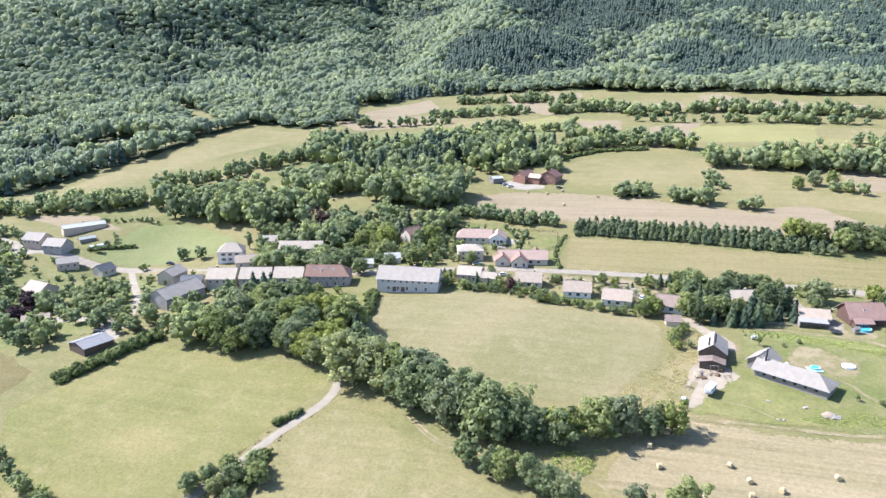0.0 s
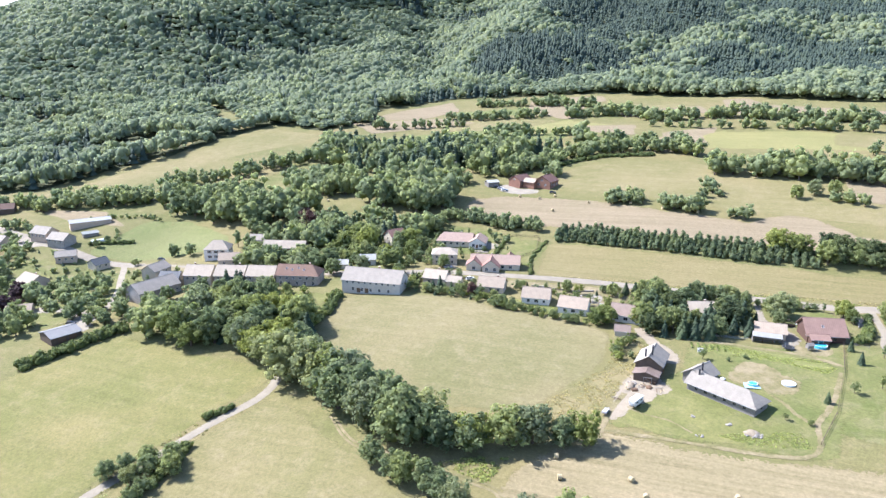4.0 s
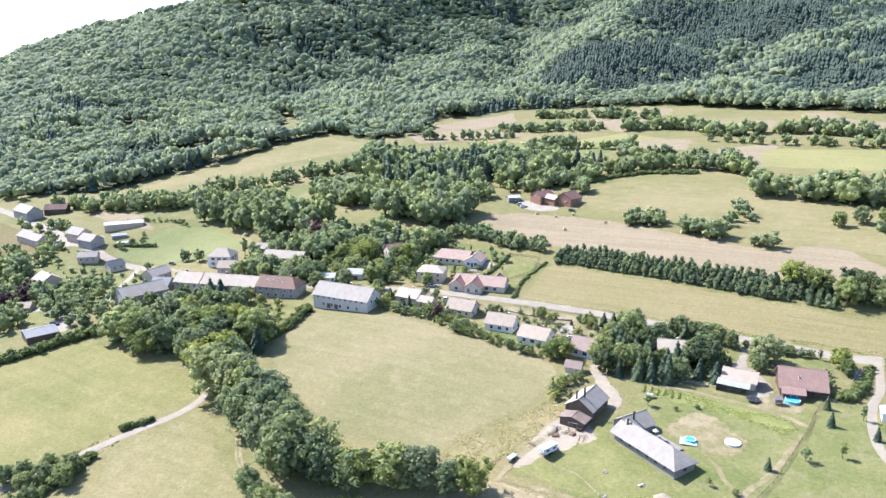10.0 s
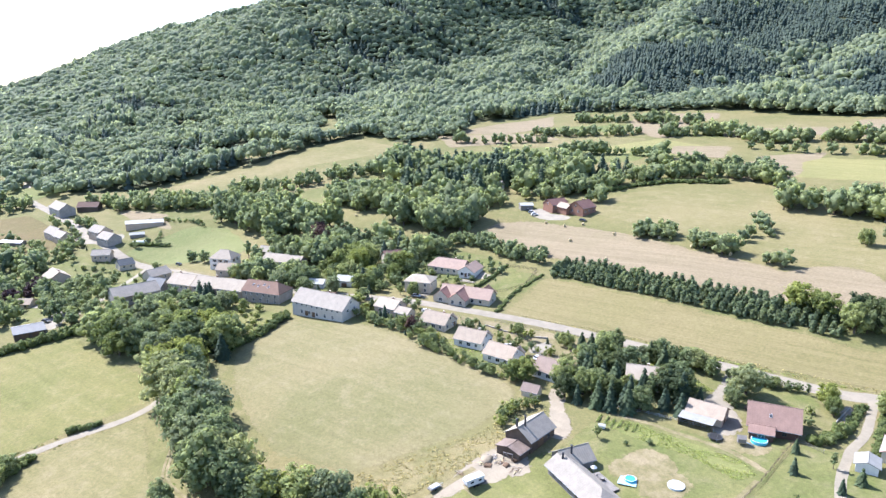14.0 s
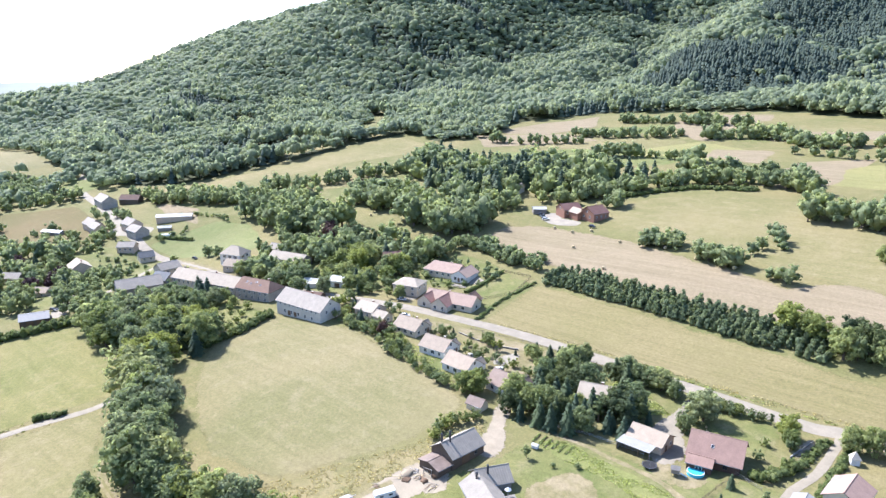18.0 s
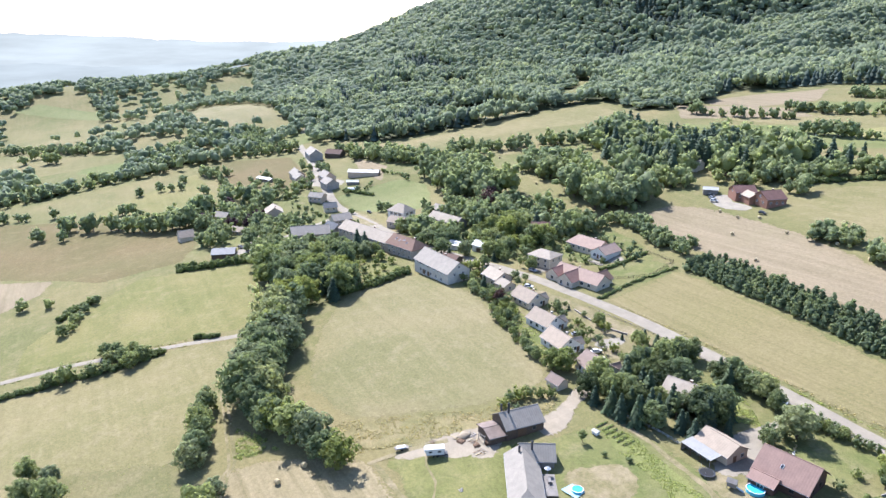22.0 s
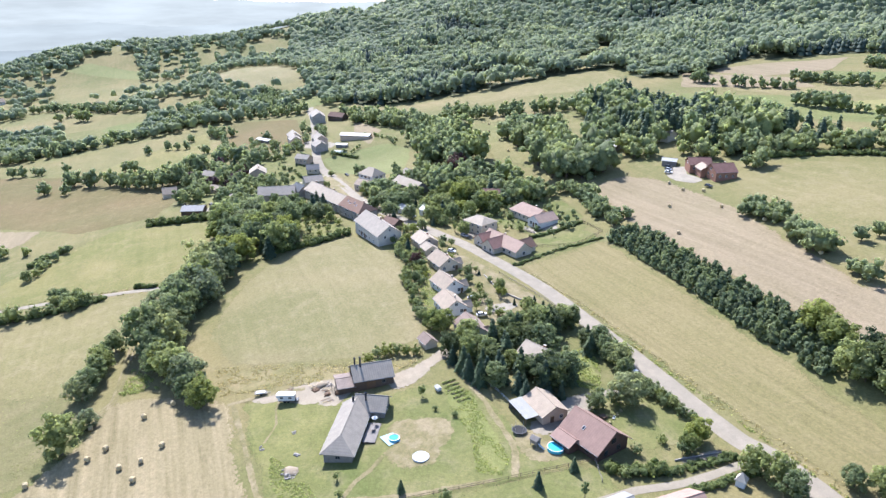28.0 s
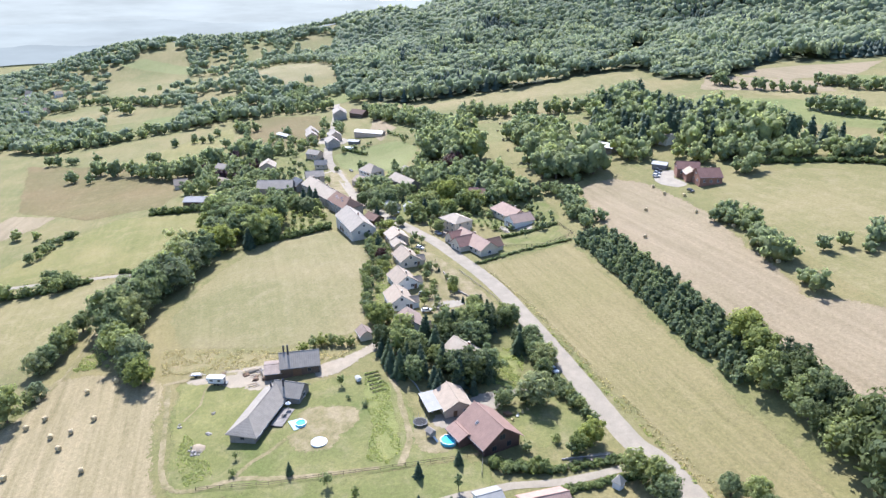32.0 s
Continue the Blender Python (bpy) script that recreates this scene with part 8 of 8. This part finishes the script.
# a far village in the valley, seen over the woods
rg = random.Random(505)
town = 0
while town < 26:
    x, y = rg.gauss(-905, 45), rg.gauss(-70, 42)
    if free(x, y, 6.0):
        L, W = rg.uniform(10, 16), rg.uniform(8, 11)
        house(x, y, rg.uniform(0, 180), L, W, rg.uniform(4.5, 6.5), rg.uniform(7.5, 10), rg.choice(["pale_roof", "pink_roof", "metal_roof", "rust_roof", "pale_sheet"]), rg.choice(["render_white", "render_cream", "render_grey"]), "pale house of a distant valley village", wins=two_rows(L, 3, 2.0), group="houses of the far village")
        town += 1

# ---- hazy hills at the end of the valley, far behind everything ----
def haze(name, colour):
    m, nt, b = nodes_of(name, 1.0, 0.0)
    # Black base: the pale light of haze is painted as emission on each hill.
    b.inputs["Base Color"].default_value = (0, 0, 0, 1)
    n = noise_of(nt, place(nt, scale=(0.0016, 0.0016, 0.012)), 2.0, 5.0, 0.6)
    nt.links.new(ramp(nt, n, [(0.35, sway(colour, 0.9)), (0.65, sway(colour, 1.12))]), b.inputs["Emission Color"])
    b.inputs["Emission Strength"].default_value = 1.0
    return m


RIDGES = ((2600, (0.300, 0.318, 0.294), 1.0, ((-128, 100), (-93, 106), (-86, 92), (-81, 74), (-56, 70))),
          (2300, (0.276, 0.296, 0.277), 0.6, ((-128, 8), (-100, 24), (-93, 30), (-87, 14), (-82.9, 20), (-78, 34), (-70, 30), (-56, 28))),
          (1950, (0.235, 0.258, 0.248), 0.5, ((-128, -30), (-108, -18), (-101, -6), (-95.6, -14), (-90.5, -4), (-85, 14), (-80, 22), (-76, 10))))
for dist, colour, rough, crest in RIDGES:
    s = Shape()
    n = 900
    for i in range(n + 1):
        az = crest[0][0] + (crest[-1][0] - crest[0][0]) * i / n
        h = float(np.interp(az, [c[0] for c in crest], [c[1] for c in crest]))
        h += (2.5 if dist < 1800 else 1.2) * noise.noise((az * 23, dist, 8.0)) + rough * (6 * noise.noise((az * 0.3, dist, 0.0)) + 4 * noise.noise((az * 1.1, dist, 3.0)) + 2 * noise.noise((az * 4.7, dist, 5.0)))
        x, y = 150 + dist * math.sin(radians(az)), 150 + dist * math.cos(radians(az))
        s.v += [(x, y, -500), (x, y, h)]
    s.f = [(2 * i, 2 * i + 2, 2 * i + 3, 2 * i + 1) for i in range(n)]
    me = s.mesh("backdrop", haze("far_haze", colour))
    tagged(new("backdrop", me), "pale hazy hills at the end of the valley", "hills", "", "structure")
